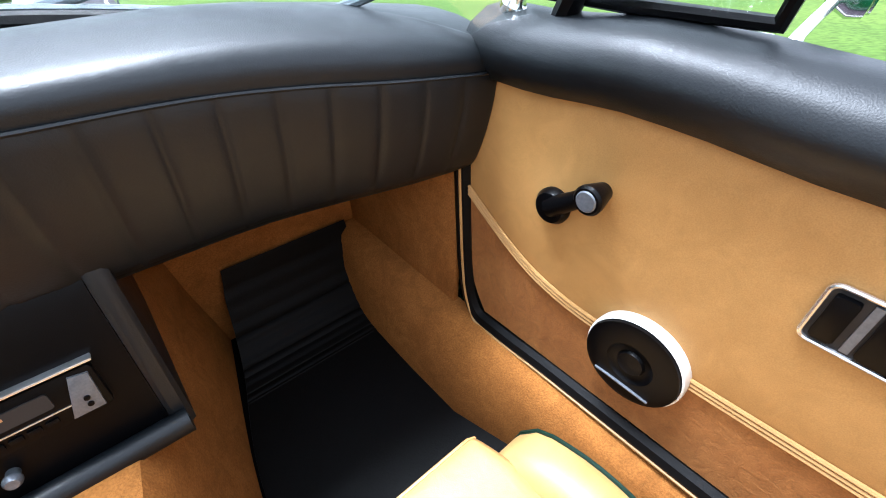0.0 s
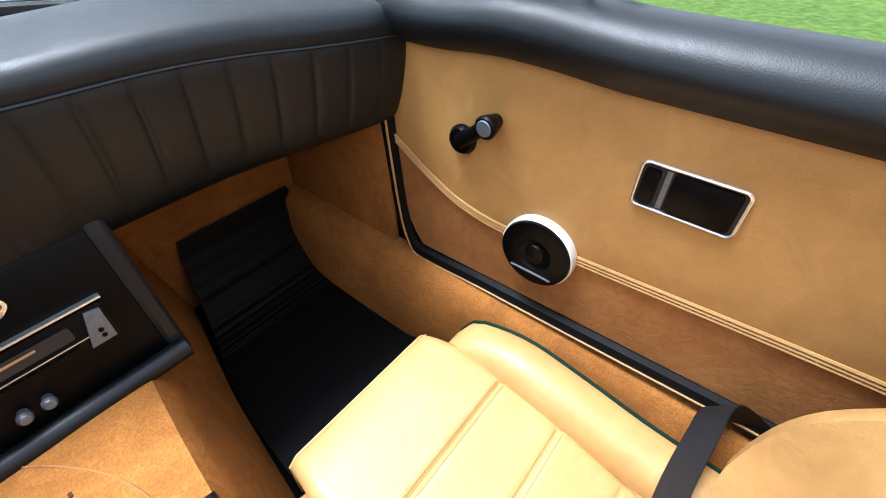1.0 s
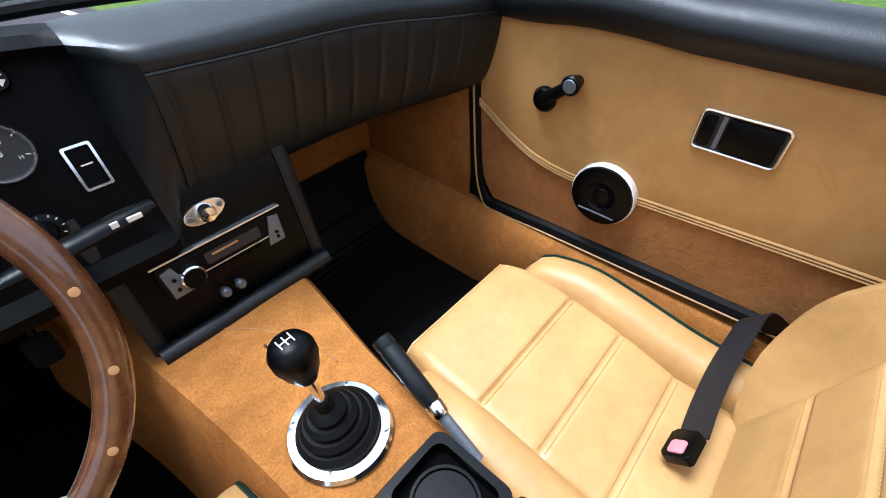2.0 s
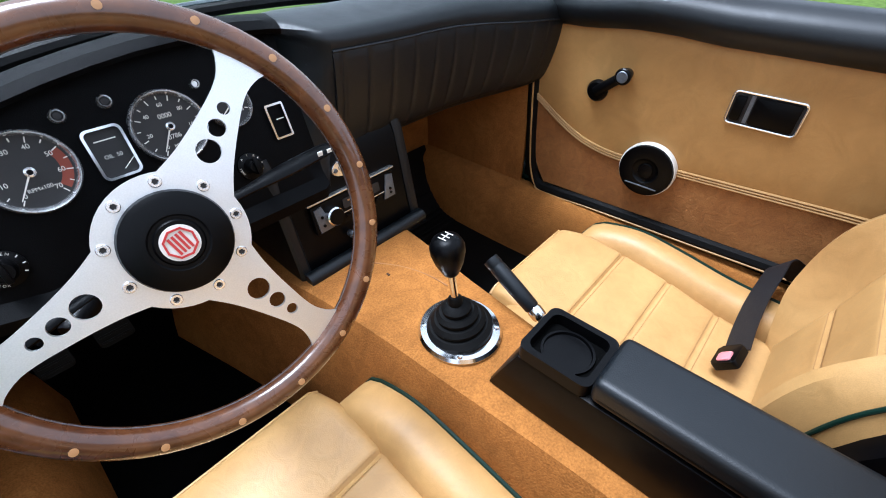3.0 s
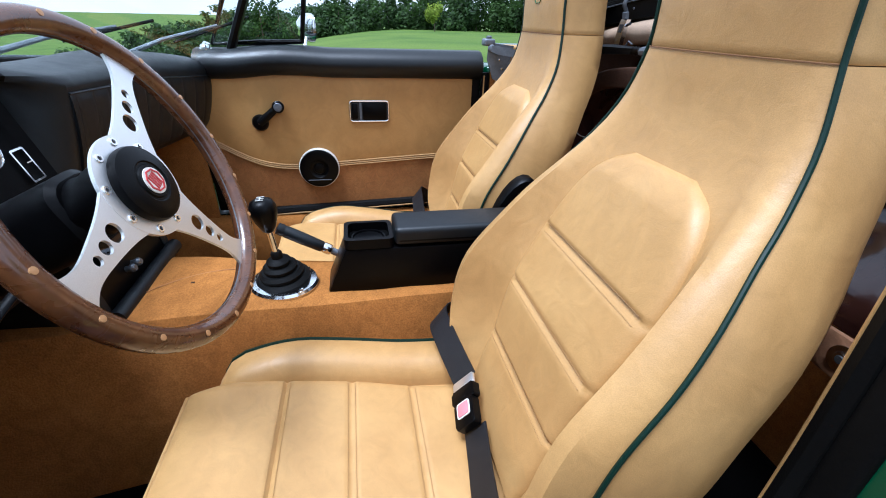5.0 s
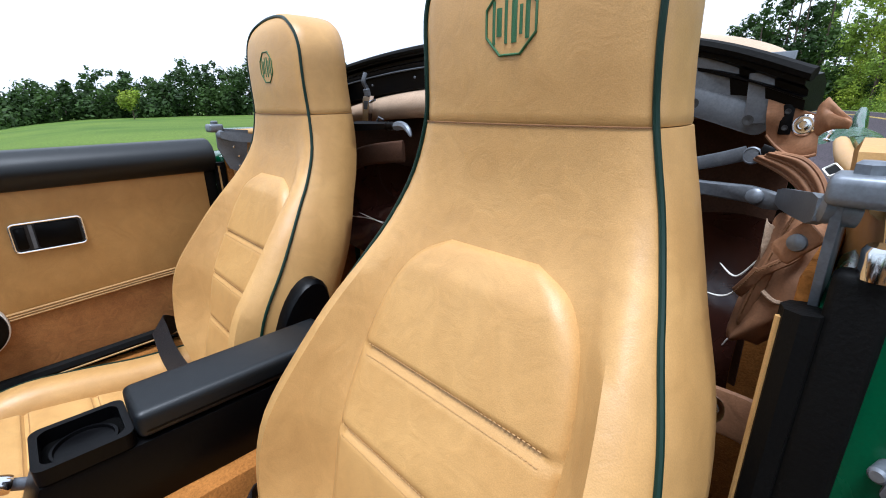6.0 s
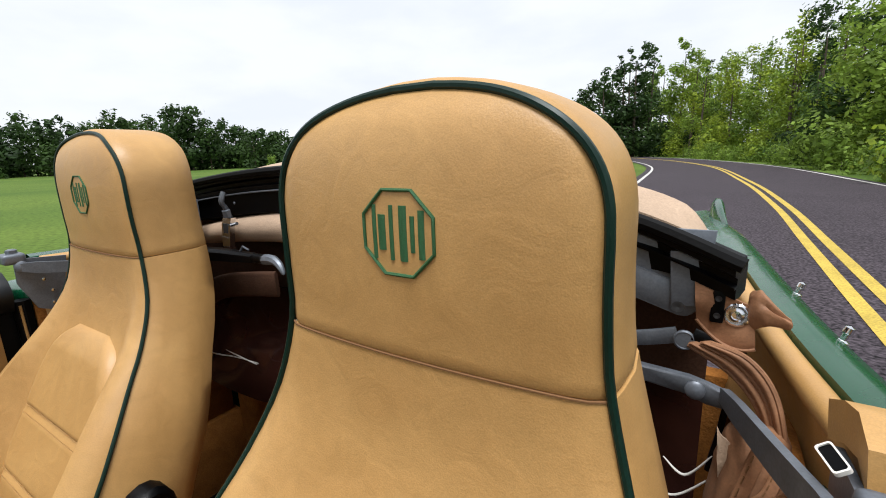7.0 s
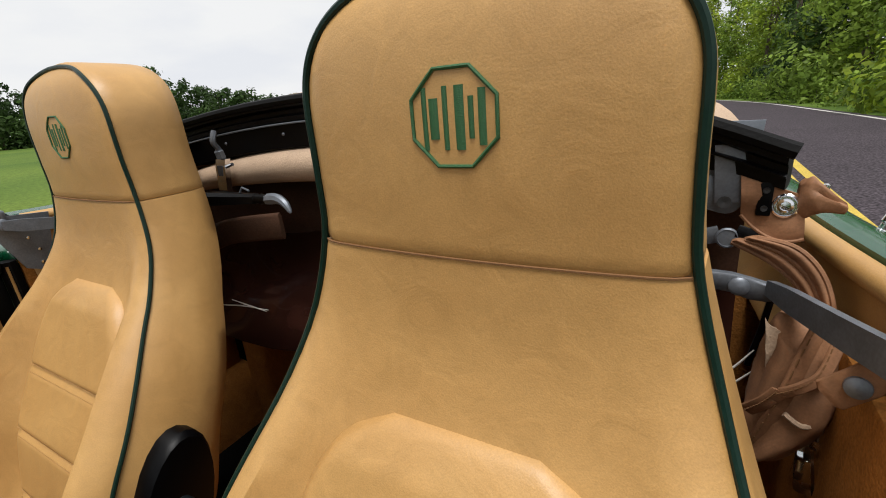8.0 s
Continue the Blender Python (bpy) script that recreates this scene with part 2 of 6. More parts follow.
def ring_plate(outer, inner, thick, m, bm=None):
    """A flat ring between two outlines of equal count."""
    own = bmesh.new()
    v = [[own.verts.new((x, y, z)) for x, y in o] for o, z in ((outer, 0), (outer, thick), (inner, thick), (inner, 0))]
    n = len(outer)
    for a, b in zip(v, v[1:] + v[:1]):
        for i in range(n):
            own.faces.new((a[i], a[(i + 1) % n], b[(i + 1) % n], b[i]))
    bmesh.ops.transform(own, matrix=m, verts=own.verts)
    return join(bm, own)


def circle(r, n=32):
    return [(r * math.cos(2 * math.pi * k / n), r * math.sin(2 * math.pi * k / n)) for k in range(n)]


def basis(at, x, z):
    """A pose whose z points along z and whose x lies near x."""
    z = Vector(z).normalized()
    x = Vector(x)
    x = (x - z * x.dot(z)).normalized()
    y = z.cross(x)
    return Matrix((x, y, z)).transposed().to_4x4().copy() if at is None else Matrix.Translation(at) @ Matrix((x, y, z)).transposed().to_4x4()


def text_mesh(body, size, m, align="CENTER", lift=0.0006):
    cu = bpy.data.curves.new("text", "FONT")
    cu.body, cu.size, cu.align_x, cu.align_y, cu.extrude = body, size, align, "CENTER", 0.0002
    ob = bpy.data.objects.new("text", cu)
    scene.collection.objects.link(ob)
    bpy.context.view_layer.update()
    me = bpy.data.meshes.new_from_object(ob.evaluated_get(bpy.context.evaluated_depsgraph_get()))
    bpy.data.objects.remove(ob)
    bm = bmesh.new()
    bm.from_mesh(me)
    bpy.data.meshes.remove(me)
    bmesh.ops.transform(bm, matrix=m @ Matrix.Translation((0, 0, lift)), verts=bm.verts)
    return bm


# ---- the car's tub: floor, tunnel, sills, bulkheads ----
car = thing("car", (0, 0, 0.2), "dark green open roadster with an orange carpeted tub", "car")

part("floor_pan", box(-0.60, 0.637, -0.42, 1.40, 0.165, 0.195, 0.004), MATBLACK, car, "black carpeted floor")
part("toe_board", box(0.02, 0.637, 1.225, 1.26, 0.19, 0.72, 0.006), SUEDE, car, "orange carpeted bulkhead")
# driver's half in black: the dark of the footwell is set by colour
part("driver_toe_board", box(-0.60, 0.018, 1.225, 1.26, 0.19, 0.72, 0.006), MATBLACK, car, "driver bulkhead, blackened for the footwell's deep shade")
part("underside", box(-0.70, 0.70, -1.25, 1.9, 0.13, 0.164, 0.01), RUBBER, car)

# tunnel under the gear lever, wider and lower towards the bulkhead
t_top = curve_of([(-0.42, 0.50), (0.0, 0.495), (0.45, 0.495), (0.60, 0.503), (0.75, 0.512), (0.90, 0.510), (1.23, 0.53)])
t_half = curve_of([(-0.42, 0.085), (0.30, 0.09), (0.60, 0.112), (0.80, 0.140), (0.95, 0.165), (1.23, 0.23)])


def tunnel_ring(y):
    h, z = t_half(y), t_top(y)
    base, out = h + 0.05, []
    for k in range(31):
        u = -1 + 2 * k / 30
        s = 1 - abs(u)
        x = math.copysign(base - (base - h) * smooth01(0, 0.30, s) - h * max(0, (s - 0.30) / 0.70), u)
        zz = 0.19 + (z - 0.19) * smooth01(0, 0.42, s) ** 0.8
        out.append((x, y, zz + 0.003 * noise.noise((x * 9, y * 9, 3.0)) + 0.0035 * smooth01(0.62, 0.40, y) * noise.noise((x * 30 + y * 9, y * 7, 6.0))))
    return out


part("transmission_tunnel", loft([tunnel_ring(-0.42 + 1.65 * i / 80) for i in range(81)], closed=False), SUEDE, car, "orange suede carpet over the tunnel")


def side(s, a, b):
    """Two distances from the car's middle as an ordered pair; the passenger side lies a little further out."""
    o = 0.037 if s > 0 else 0.0
    return tuple(sorted((s * a + o, s * b + o)))


for s in (-1, 1):
    part("inner_sill", loft([[(side(s, w, w)[0], y, z) for w, z in ((0.602, 0.19), (0.545 - k, 0.19), (0.550 - 0.8 * k, 0.30), (0.560 - 0.5 * k, 0.365), (0.575 - 0.2 * k, 0.384), (0.602, 0.388))] for y, k in ((-0.42, 0), (0.2, 0), (0.64, 0), (0.76, 0.032), (0.90, 0.034), (1.22, 0.034))]), SUEDE, car, "orange carpeted sill side")
    part("kick_panel", box(*side(s, 0.588 if s > 0 else 0.586, 0.60), 0.852 if s > 0 else 0.868, 1.225, 0.19, 0.80, 0.004), SUEDE, car, "orange carpeted kick panel")
    # sill and hinge post have their shade in the base colour
    part("sill", box(*side(s, 0.602, 0.70), -0.10, 1.0, 0.17, 0.385, 0.02, 3), SHUT, car, "green painted sill, its shade put into the colour")
    part("door_post", box(*side(s, 0.602, 0.70), 0.87, 1.05, 0.17, 0.83, 0.015, 3), SHUT, car, "green painted hinge post, darkened in colour for shade")
    part("rear_post", box(*side(s, 0.602, 0.735), -0.16, -0.02, 0.17, 0.86, 0.02, 3), GREEN, car, "dark green painted latch post")
    qx = side(s, 0.597, 0.597)[0]
    seal = spline([(qx, -0.02, 0.84), (qx, -0.02, 0.60), (qx, -0.005, 0.47), (qx, 0.05, 0.425), (qx, 0.17, 0.418), (qx, 0.40, 0.408), (qx, 0.62, 0.400), (qx, 0.74, 0.393), (qx, 0.800, 0.400), (qx, 0.830, 0.47), (qx, 0.845, 0.60), (qx, 0.853, 0.70), (qx, 0.862, 0.82)], 80)
    part("quarter_panel", box(*side(s, 0.588, 0.60), -0.41, -0.035, 0.388, 0.86, 0.004), SUEDE, car, "orange carpeted side panel behind the door")
    part("door_seal", tube(seal, 0.0145, 8), RUBBER, car, "black rubber door seal")
    part("seal_trim", tube([(q.x - s * 0.013, q.y - (0.006 if q.y > 0.8 else -0.006 if q.y < 0 else 0), q.z - (0.008 if -0.02 < q.y < 0.83 else 0)) for q in seal[0:74]], 0.0024, 6), TAN, car, "tan trim edge along the seal")

# seam and a small tear in the carpet before the gear lever
part("carpet_seam", tube([(x, y, t_top(y) + 0.0005) for x, y in [(0.055 - 0.10 * (k / 16) ** 2, 0.635 + 0.012 * k) for k in range(17)]], 0.0014, 5), TAN_LOW, car, "curved seam in the carpet")
part("carpet_tear", box(-0.001, 0.003, 0.725, 0.732, t_top(0.73) - 0.002, t_top(0.73) + 0.0025, 0.001), LINING, car, "small dark tear in the carpet")
part("rear_bulkhead", box(-0.60, 0.60, -0.44, -0.41, 0.19, 0.80, 0.006), SUEDE, car, "orange carpeted rear bulkhead")
part("rear_shelf", box(-0.60, 0.60, -0.80, -0.44, 0.60, 0.63, 0.006), SUEDE, car, "orange carpeted rear shelf")

# rear wings and deck
crest = curve_of([(-1.33, 0.515), (-1.2, 0.53), (-0.81, 0.578), (-0.55, 0.604), (-0.28, 0.635), (-0.05, 0.675)])


def rear_ring(y):
    w = crest(y)
    z = 0.925 - 0.02 * smooth01(-0.8, -1.33, y)
    out = [(-w - 0.075, y, 0.30), (-w - 0.085, y, 0.60), (-w - 0.06, y, 0.77), (-w - 0.022, y, z - 0.035), (-w - 0.004, y, z - 0.008), (-w + 0.016, y, z), (-w + 0.045, y, z - 0.004), (-w + 0.075, y, z - 0.018), (-0.2, y, z - 0.02), (0, y, z - 0.015)]
    return out + [(-x, yy, zz) for x, yy, zz in out[-2::-1]]


part("rear_deck", loft([rear_ring(-0.62 - 0.71 * i / 12) for i in range(13)], closed=False), GREEN, car, "glossy dark green rear wings and boot lid", 50)
part("lid_gap", tube([(-0.33, -0.98, 0.907), (-0.36, -1.05, 0.906), (-0.35, -1.15, 0.902)], 0.003, 6), RUBBER, car)
for s in (-1, 1):
    part("wing", loft([[(s * abs(x), yy, zz) for x, yy, zz in rear_ring(-0.05 - 0.57 * i / 10)[:6] + [(-crest(-0.05 - 0.57 * i / 10) + 0.036, -0.05 - 0.57 * i / 10, 0.921), (-crest(-0.05 - 0.57 * i / 10) + 0.041, -0.05 - 0.57 * i / 10, 0.890)]] for i in range(11)], closed=False), GREEN, car, "glossy dark green rear wing", 50)
    part("tail_fin", loft([[(s * (x + dx * w), y, z - dz) for dx, dz in ((-1, 0.05), (-0.7, 0.012), (-0.25, 0), (0.25, 0), (0.7, 0.012), (1, 0.05))] for x, y, z, w in ((0.550, -0.98, 0.918, 0.006), (0.538, -1.08, 0.938, 0.014), (0.530, -1.17, 0.957, 0.018), (0.526, -1.23, 0.953, 0.018), (0.523, -1.28, 0.928, 0.014), (0.520, -1.31, 0.895, 0.008))]), GREEN, car, "dark green tail tip", 60)
    for y, dz in ((-0.30, 0.0), (-0.45, 0.0), (-0.62, 0.004), (-0.82, 0.0)):
        w = crest(y) + (0.004 if y > -0.5 else -0.07)
        part("tonneau_stud", lathe([(0.0055, 0), (0.0058, 0.003), (0.003, 0.0045), (0.003, 0.011), (0.0045, 0.0125), (0.004, 0.018), (0, 0.0195)], (s * w, y, 0.913), (s * 0.3, 0, 1), 12), CHROME, car, "small chrome tonneau stud")
part("tail_panel", box(-0.42, 0.42, -1.335, -1.31, 0.25, 0.84, 0.01), GREEN, car)

# bonnet, scuttle and front wings ahead of the screen
def bonnet_ring(y):
    z = 0.858 - 0.40 * smooth01(0.95, 2.7, y)
    out = [(-0.70, y, 0.30), (-0.71, y, min(0.6, z - 0.12)), (-0.69, y, z - 0.06), (-0.62, y, z - 0.015), (-0.5, y, z - 0.02), (-0.25, y, z), (0, y, z + 0.006)]
    return out + [(-x, yy, zz) for x, yy, zz in out[-2::-1]]


part("bonnet", loft([bonnet_ring(1.06 + 1.24 * i / 12) for i in range(13)], closed=False), GREEN, car, "glossy dark green bonnet", 50)
part("nose", box(-0.70, 0.70, 2.28, 2.31, 0.25, 0.46, 0.01), GREEN, car)
for s in (-1, 1):
    for y in (-0.78, 1.72):
        w = part("wheel", lathe([(0.05, -0.07), (0.25, -0.075), (0.295, -0.05), (0.30, 0.0), (0.295, 0.05), (0.25, 0.075), (0.05, 0.07)], (s * 0.64, y, 0.30), (1, 0, 0), 28), RUBBER, car, "black rubber tyre")

# ---- windscreen ----
screen = thing("windscreen", (0, 1.06, 0.88), "curved windscreen in a slim frame with black rubber base", "windscreen")


def base_line(u):
    x = -0.655 + 1.325 * u
    return Vector((x, 1.09 - 0.29 * (abs(x) / 0.635) ** 2.4, 0.893 - 0.050 * (abs(x) / 0.635) ** 2))


def screen_at(u, v):
    p = base_line(u)
    x = p.x * (1 - 0.06 * v)
    return Vector((x, p.y - 0.17 * v, p.z + 0.36 * v))


glass = bpy.data.materials.new("clear_glass")
glass.use_nodes = True
gb = glass.node_tree.nodes["Principled BSDF"]
gb.inputs["Base Color"].default_value = (0.93, 0.98, 0.96, 1)
gb.inputs["Transmission Weight"].default_value, gb.inputs["Roughness"].default_value, gb.inputs["IOR"].default_value = 1.0, 0.0, 1.45
pane = part("pane", sheet(screen_at, 24, 6, (0, 0.003, 0.002)), glass, screen, "clear glass")
pane.visible_shadow = False
part("base_rubber", tube([base_line(i / 30) + Vector((0, -0.004, 0.002)) for i in range(31)], 0.010, 8), RUBBER, screen, "black rubber strip")
part("base_trim", tube([base_line(i / 30) + Vector((0, 0.016, 0.012)) for i in range(31)], 0.004, 6), STEEL, screen, "thin grey trim")
part("header_rail", tube([screen_at(i / 30, 1) for i in range(31)], 0.014, 8), ALLOY, screen, "bright alloy header rail")
for u, s in ((0, -1), (1, 1)):
    part("pillar", tube([screen_at(u, v / 6) - Vector((0, 0, 0.03 if v == 0 else 0)) for v in range(7)], 0.013, 8, flat=1.4), PLASTIC, screen, "dark screen pillar")
    part("pillar_foot", lathe([(0.014, -0.012), (0.016, -0.008), (0.016, 0.010), (0.012, 0.014), (0.010, 0.022), (0, 0.022)], (s * 0.652, 0.800, 0.815 if s < 0 else 0.888), (0, -0.4, 1), 18), CHROME, screen, "chrome bracket")


# ---- dashboard ----
dash = thing("dashboard", (0, 1.0, 0.62), "black dashboard with chrome-rimmed gauges and a pleated passenger pad", "dashboard")
lip = curve_of([(-0.60, 0.806), (-0.55, 0.822), (-0.475, 0.850), (-0.40, 0.873), (-0.32, 0.894), (-0.20, 0.912), (-0.10, 0.914), (0.0, 0.906), (0.10, 0.902), (0.20, 0.902), (0.35, 0.905), (0.50, 0.894), (0.637, 0.878)])
low = curve_of([(-0.60, 0.715), (-0.56, 0.700), (-0.48, 0.675), (-0.38, 0.655), (0.6, 0.650)])
seam_z = curve_of([(0.0, 0.866), (0.17, 0.858), (0.28, 0.855), (0.40, 0.846), (0.48, 0.838), (0.637, 0.826)])
bot_z = curve_of([(0.0, 0.668), (0.637, 0.668)])


def face_y(z):
    return 0.905 + 0.36 * (z - 0.80)


def dash_ring(x):
    zl, zb = lip(x), low(x)
    drv = [(1.12, zl - 0.065), (1.02, zl - 0.028), (0.968, zl - 0.006), (0.935, zl + 0.001), (0.912, zl - 0.004), (0.902, zl - 0.014), (0.908, zl - 0.021), (face_y(zl - 0.024), zl - 0.024),
           (face_y(0.78), 0.78), (face_y(0.72), 0.72), (face_y(zb + 0.02), zb + 0.02), (face_y(zb) - 0.012, zb + 0.006), (face_y(zb) - 0.010, zb - 0.012), (0.885, zb - 0.022), (0.98, zb - 0.015), (1.12, zb)]
    k = 0.050 * smooth01(0.30, 0.64, x)
    sz, bz = seam_z(x), bot_z(x)
    dz = sz - bz
    pas = [(1.12, zl - 0.050), (1.03, zl - 0.018), (0.97, zl + 0.001), (0.92 - k, zl), (0.878 - k, zl - 0.012), (0.855 - k, 0.62 * zl + 0.38 * sz), (0.845 - k, 0.28 * zl + 0.72 * sz), (0.848 - k, sz),
           (0.850 - k, sz - 0.2 * dz), (0.857 - k, sz - 0.42 * dz), (0.868 - k, sz - 0.68 * dz), (0.885 - k, bz + 0.08 * dz), (0.900 - k, bz), (0.940, bz - 0.006), (1.0, bz), (1.12, bz + 0.02)]
    t = smooth01(-0.022, 0.035, x)
    mixed = [(x, a[0] * (1 - t) + b[0] * t, a[1] * (1 - t) + b[1] * t) for a, b in zip(drv, pas)]
    return mixed


def round_ring(x):
    """The same section with its corners eased on the passenger side."""
    r = dash_ring(x)
    t = smooth01(-0.022, 0.035, x)
    out = [r[0]]
    for a, b, c in zip(r, r[1:], r[2:]):
        q = [b[i] * (1 - 0.30 * t) + 0.15 * t * (a[i] + c[i]) for i in range(3)]
        out.append(tuple(q))
    out.append(r[-1])
    fine = []
    for i in range(len(out)):
        fine.append(Vector(out[i]))
        if i < len(out) - 1:
            p0, p1, p2, p3 = (Vector(out[max(i - 1, 0)]), Vector(out[i]), Vector(out[i + 1]), Vector(out[min(i + 2, len(out) - 1)]))
            mid = 0.5 * (p1 + p2)
            smooth = (-p0 + 9 * p1 + 9 * p2 - p3) / 16
            fine.append(mid.lerp(smooth, t))
    return fine


xs = [-0.60, -0.595, -0.58, -0.55, -0.5, -0.45, -0.4, -0.35, -0.3, -0.25, -0.2, -0.15, -0.1, -0.06, -0.035, -0.022, -0.010, 0.005, 0.02, 0.035, 0.06, 0.1, 0.15, 0.2, 0.25, 0.3, 0.35, 0.4, 0.45, 0.5, 0.55, 0.6, 0.625, 0.637]
rings = [round_ring(x) for x in xs]
for k, f in ((0, 0.90), (1, 0.97)):
    rings[k] = [(p.x, 1.0 + (p.y - 1.0) * f, 0.76 + (p.z - 0.76) * f) for p in rings[k]]
cut = xs.index(-0.010)
part("fascia", loft(rings[:cut + 1], closed=True, caps=True), FASCIA, dash, "matt black padded gauge panel", 32)
part("pad", loft(rings[cut:], closed=True, caps=True), VINYL, dash, "black padded vinyl dash", 32)


def pleat_at(u, v):
    x = 0.035 + 0.597 * u
    r = round_ring(x)
    t = v * 8
    i = min(int(t), 7)
    a, b = Vector(r[14 + i]), Vector(r[15 + i])
    p = a.lerp(b, t - i)
    ph = (x / 0.053) % 1.0
    puff = 0.003 * (1 - abs(2 * ph - 1) ** 7) * math.sin(math.pi * v) ** 0.25 if 0 < v < 1 else 0
    return p + Vector((0, -0.0015 - puff, -0.001))


part("pleated_panel", sheet(pleat_at, 200, 16, (0, 0.012, 0)), VINYL, dash, "pleated black vinyl panel", 60)
part("pad_piping", tube([Vector(round_ring(0.035 + 0.597 * i / 40)[14]) + Vector((0, -0.002, 0.001)) for i in range(41)], 0.0022, 6), VINYL, dash)

BEZEL = material("chrome_bezel", (0.92, 0.93, 0.94), 0.24, metal=0.9, stain=0.15)
REDLINE = material("faded_red_print", (0.20, 0.035, 0.015), 0.6)
FN = Vector((0, -1, 0.36)).normalized()


def on_face(x, z, lift=0.0):
    """A pose on the gauge panel: x to the right, y up along it, z out of it."""
    return basis(Vector((x, face_y(z), z)) + FN * lift, (1, 0, 0), FN)


def gauge(x, z, r, start, end, needle, marks, words=(), digits=()):
    m = on_face(x, z, 0.001)
    g = part("gauge", lathe([(r * 1.00, -0.01), (r * 1.02, 0.004), (r * 1.00, 0.0095), (r * 0.965, 0.0115), (r * 0.925, 0.0095), (r * 0.90, 0.005), (r * 0.88, 0.002)], m.translation, FN, 48, cap=False), BEZEL, dash, "round gauge with a chrome bezel")
    part("dial", lathe([(r * 0.9, 0.0), (r * 0.9, 0.002), (0.0, 0.002)], m.translation, FN, 32), DIAL, g, "black dial face")
    bm = None
    n = marks
    for k in range(n):
        a = radians(start + (end - start) * k / (n - 1))
        L = 0.09 if k % 2 else 0.14
        bm = box(r * (0.84 - L), r * 0.84, -0.0006, 0.0006, 0.0022, 0.0030, bm=bm, m=m @ Matrix.Rotation(a, 4, "Z"))
    part("scale_mark", bm, WHITE, g, "white scale marks")
    for txt, tx, ty, ts in words:
        part("lettering", text_mesh(txt, ts, m @ Matrix.Translation((tx * r, ty * r, 0.0025))), WHITE, g)
    if r > 0.04 and x < -0.3:
        a0, a1, n2 = radians(28), radians(-48), 20
        q = [a0 + (a1 - a0) * k / n2 for k in range(n2 + 1)]
        part("warning_band", plate([(0.83 * r * math.cos(t), 0.83 * r * math.sin(t)) for t in q] + [(0.60 * r * math.cos(t), 0.60 * r * math.sin(t)) for t in q[::-1]], 0.0003, m @ Matrix.Translation((0, 0, 0.0020))), REDLINE, g, "faded orange-red band")
    na = radians(needle)
    part("needle", plate([(-0.12 * r, 0.0011), (0.74 * r, 0.0005), (0.74 * r, -0.0005), (-0.12 * r, -0.0011)], 0.0008, m @ Matrix.Translation((0, 0, 0.004)) @ Matrix.Rotation(na, 4, "Z")), WHITE, g, "white needle")
    part("needle_hub", lathe([(0.12 * r, 0.002), (0.12 * r, 0.006), (0.08 * r, 0.0075), (0, 0.0075)], m.translation, FN, 16), BEZEL, g)
    part("hub_cap", lathe([(0.07 * r, 0.0070), (0.065 * r, 0.0082), (0, 0.0084)], m.translation, FN, 14), PLASTIC, g)
    return g


def ring_words(vals, r, start, end, size):
    out = []
    for k, v in enumerate(vals):
        a = radians(start + (end - start) * k / (len(vals) - 1))
        out.append((v, 0.60 * math.cos(a), 0.60 * math.sin(a), size))
    return out


TACH_W = [(str(v), *q[1:]) for v, q in zip(range(0, 80, 10), ring_words(list("01234567"), 1, 235, -55, 0.0075))] + [("RPMx100", 0, -0.42, 0.0062)]
gauge(-0.350, 0.799, 0.0460, 235, -55, 232, 15, TACH_W)
SPEED_W = [(str(v), *q[1:]) for v, q in zip(range(0, 140, 20), ring_words(list("0123456"), 1, 240, -60, 0.0068))] + [("MPH", 0, -0.55, 0.006), ("0000", 0, 0.30, 0.0085), ("0786", 0, -0.28, 0.0085)]
gauge(-0.196, 0.803, 0.0460, 240, -60, 236, 15, SPEED_W)
gauge(-0.429, 0.796, 0.030, 200, -20, 235, 5, [("FUEL", 0, 0.25, 0.007), ("E", -0.5, -0.3, 0.006), ("F", 0.5, -0.3, 0.006)])
gauge(-0.112, 0.806, 0.030, 200, -20, 215, 5, [("TEMP", 0, 0.3, 0.007), ("C", -0.5, -0.3, 0.006), ("H", 0.5, -0.3, 0.006)])

# square oil gauge between the two large dials
m = on_face(-0.270, 0.794, 0.001)
og = part("oil_gauge", ring_plate(rounded(0.044, 0.062, 0.008), rounded(0.038, 0.056, 0.006), 0.008, m), CHROME, dash, "rectangular gauge with a chrome rim")
part("dial", plate(rounded(0.042, 0.060, 0.007), 0.003, m), DIAL, og)
part("lettering", text_mesh("OIL  50", 0.0065, m @ Matrix.Translation((0, -0.004, 0.0032))), WHITE, og)
part("needle", box(-0.0005, 0.0005, 0.0, 0.02, 0.0035, 0.0042, m=m @ Matrix.Translation((0.004, -0.022, 0)) @ Matrix.Rotation(radians(-55), 4, "Z")), WHITE, og)
part("scale_mark", box(-0.012, 0.012, 0.015, 0.0165, 0.0032, 0.0036, m=m), WHITE, og)

# warning lamps and vent
for x, z, r in ((-0.299, 0.844, 0.0085), (-0.249, 0.847, 0.0085), (-0.143, 0.842, 0.0065), (-0.396, 0.836, 0.0065)):
    la = part("warning_lamp", lathe([(r, -0.004), (r, 0.004), (r * 0.8, 0.008), (r * 0.62, 0.006)], on_face(x, z).translation, FN, 20, cap=False), BEZEL, dash, "small chrome-rimmed lamp")
    part("lens", lathe([(r * 0.60, 0.002), (r * 0.5, 0.0045), (0, 0.005)], on_face(x, z).translation, FN, 16), DIAL if r > 0.007 else ALLOY, la, "dark lens")
ve = part("pull_knob", lathe([(0.011, 0), (0.013, 0.006), (0.013, 0.014), (0.011, 0.017), (0, 0.017)], on_face(-0.077, 0.867).translation, FN, 24), PLASTIC, dash, "black knob with a white fan mark")
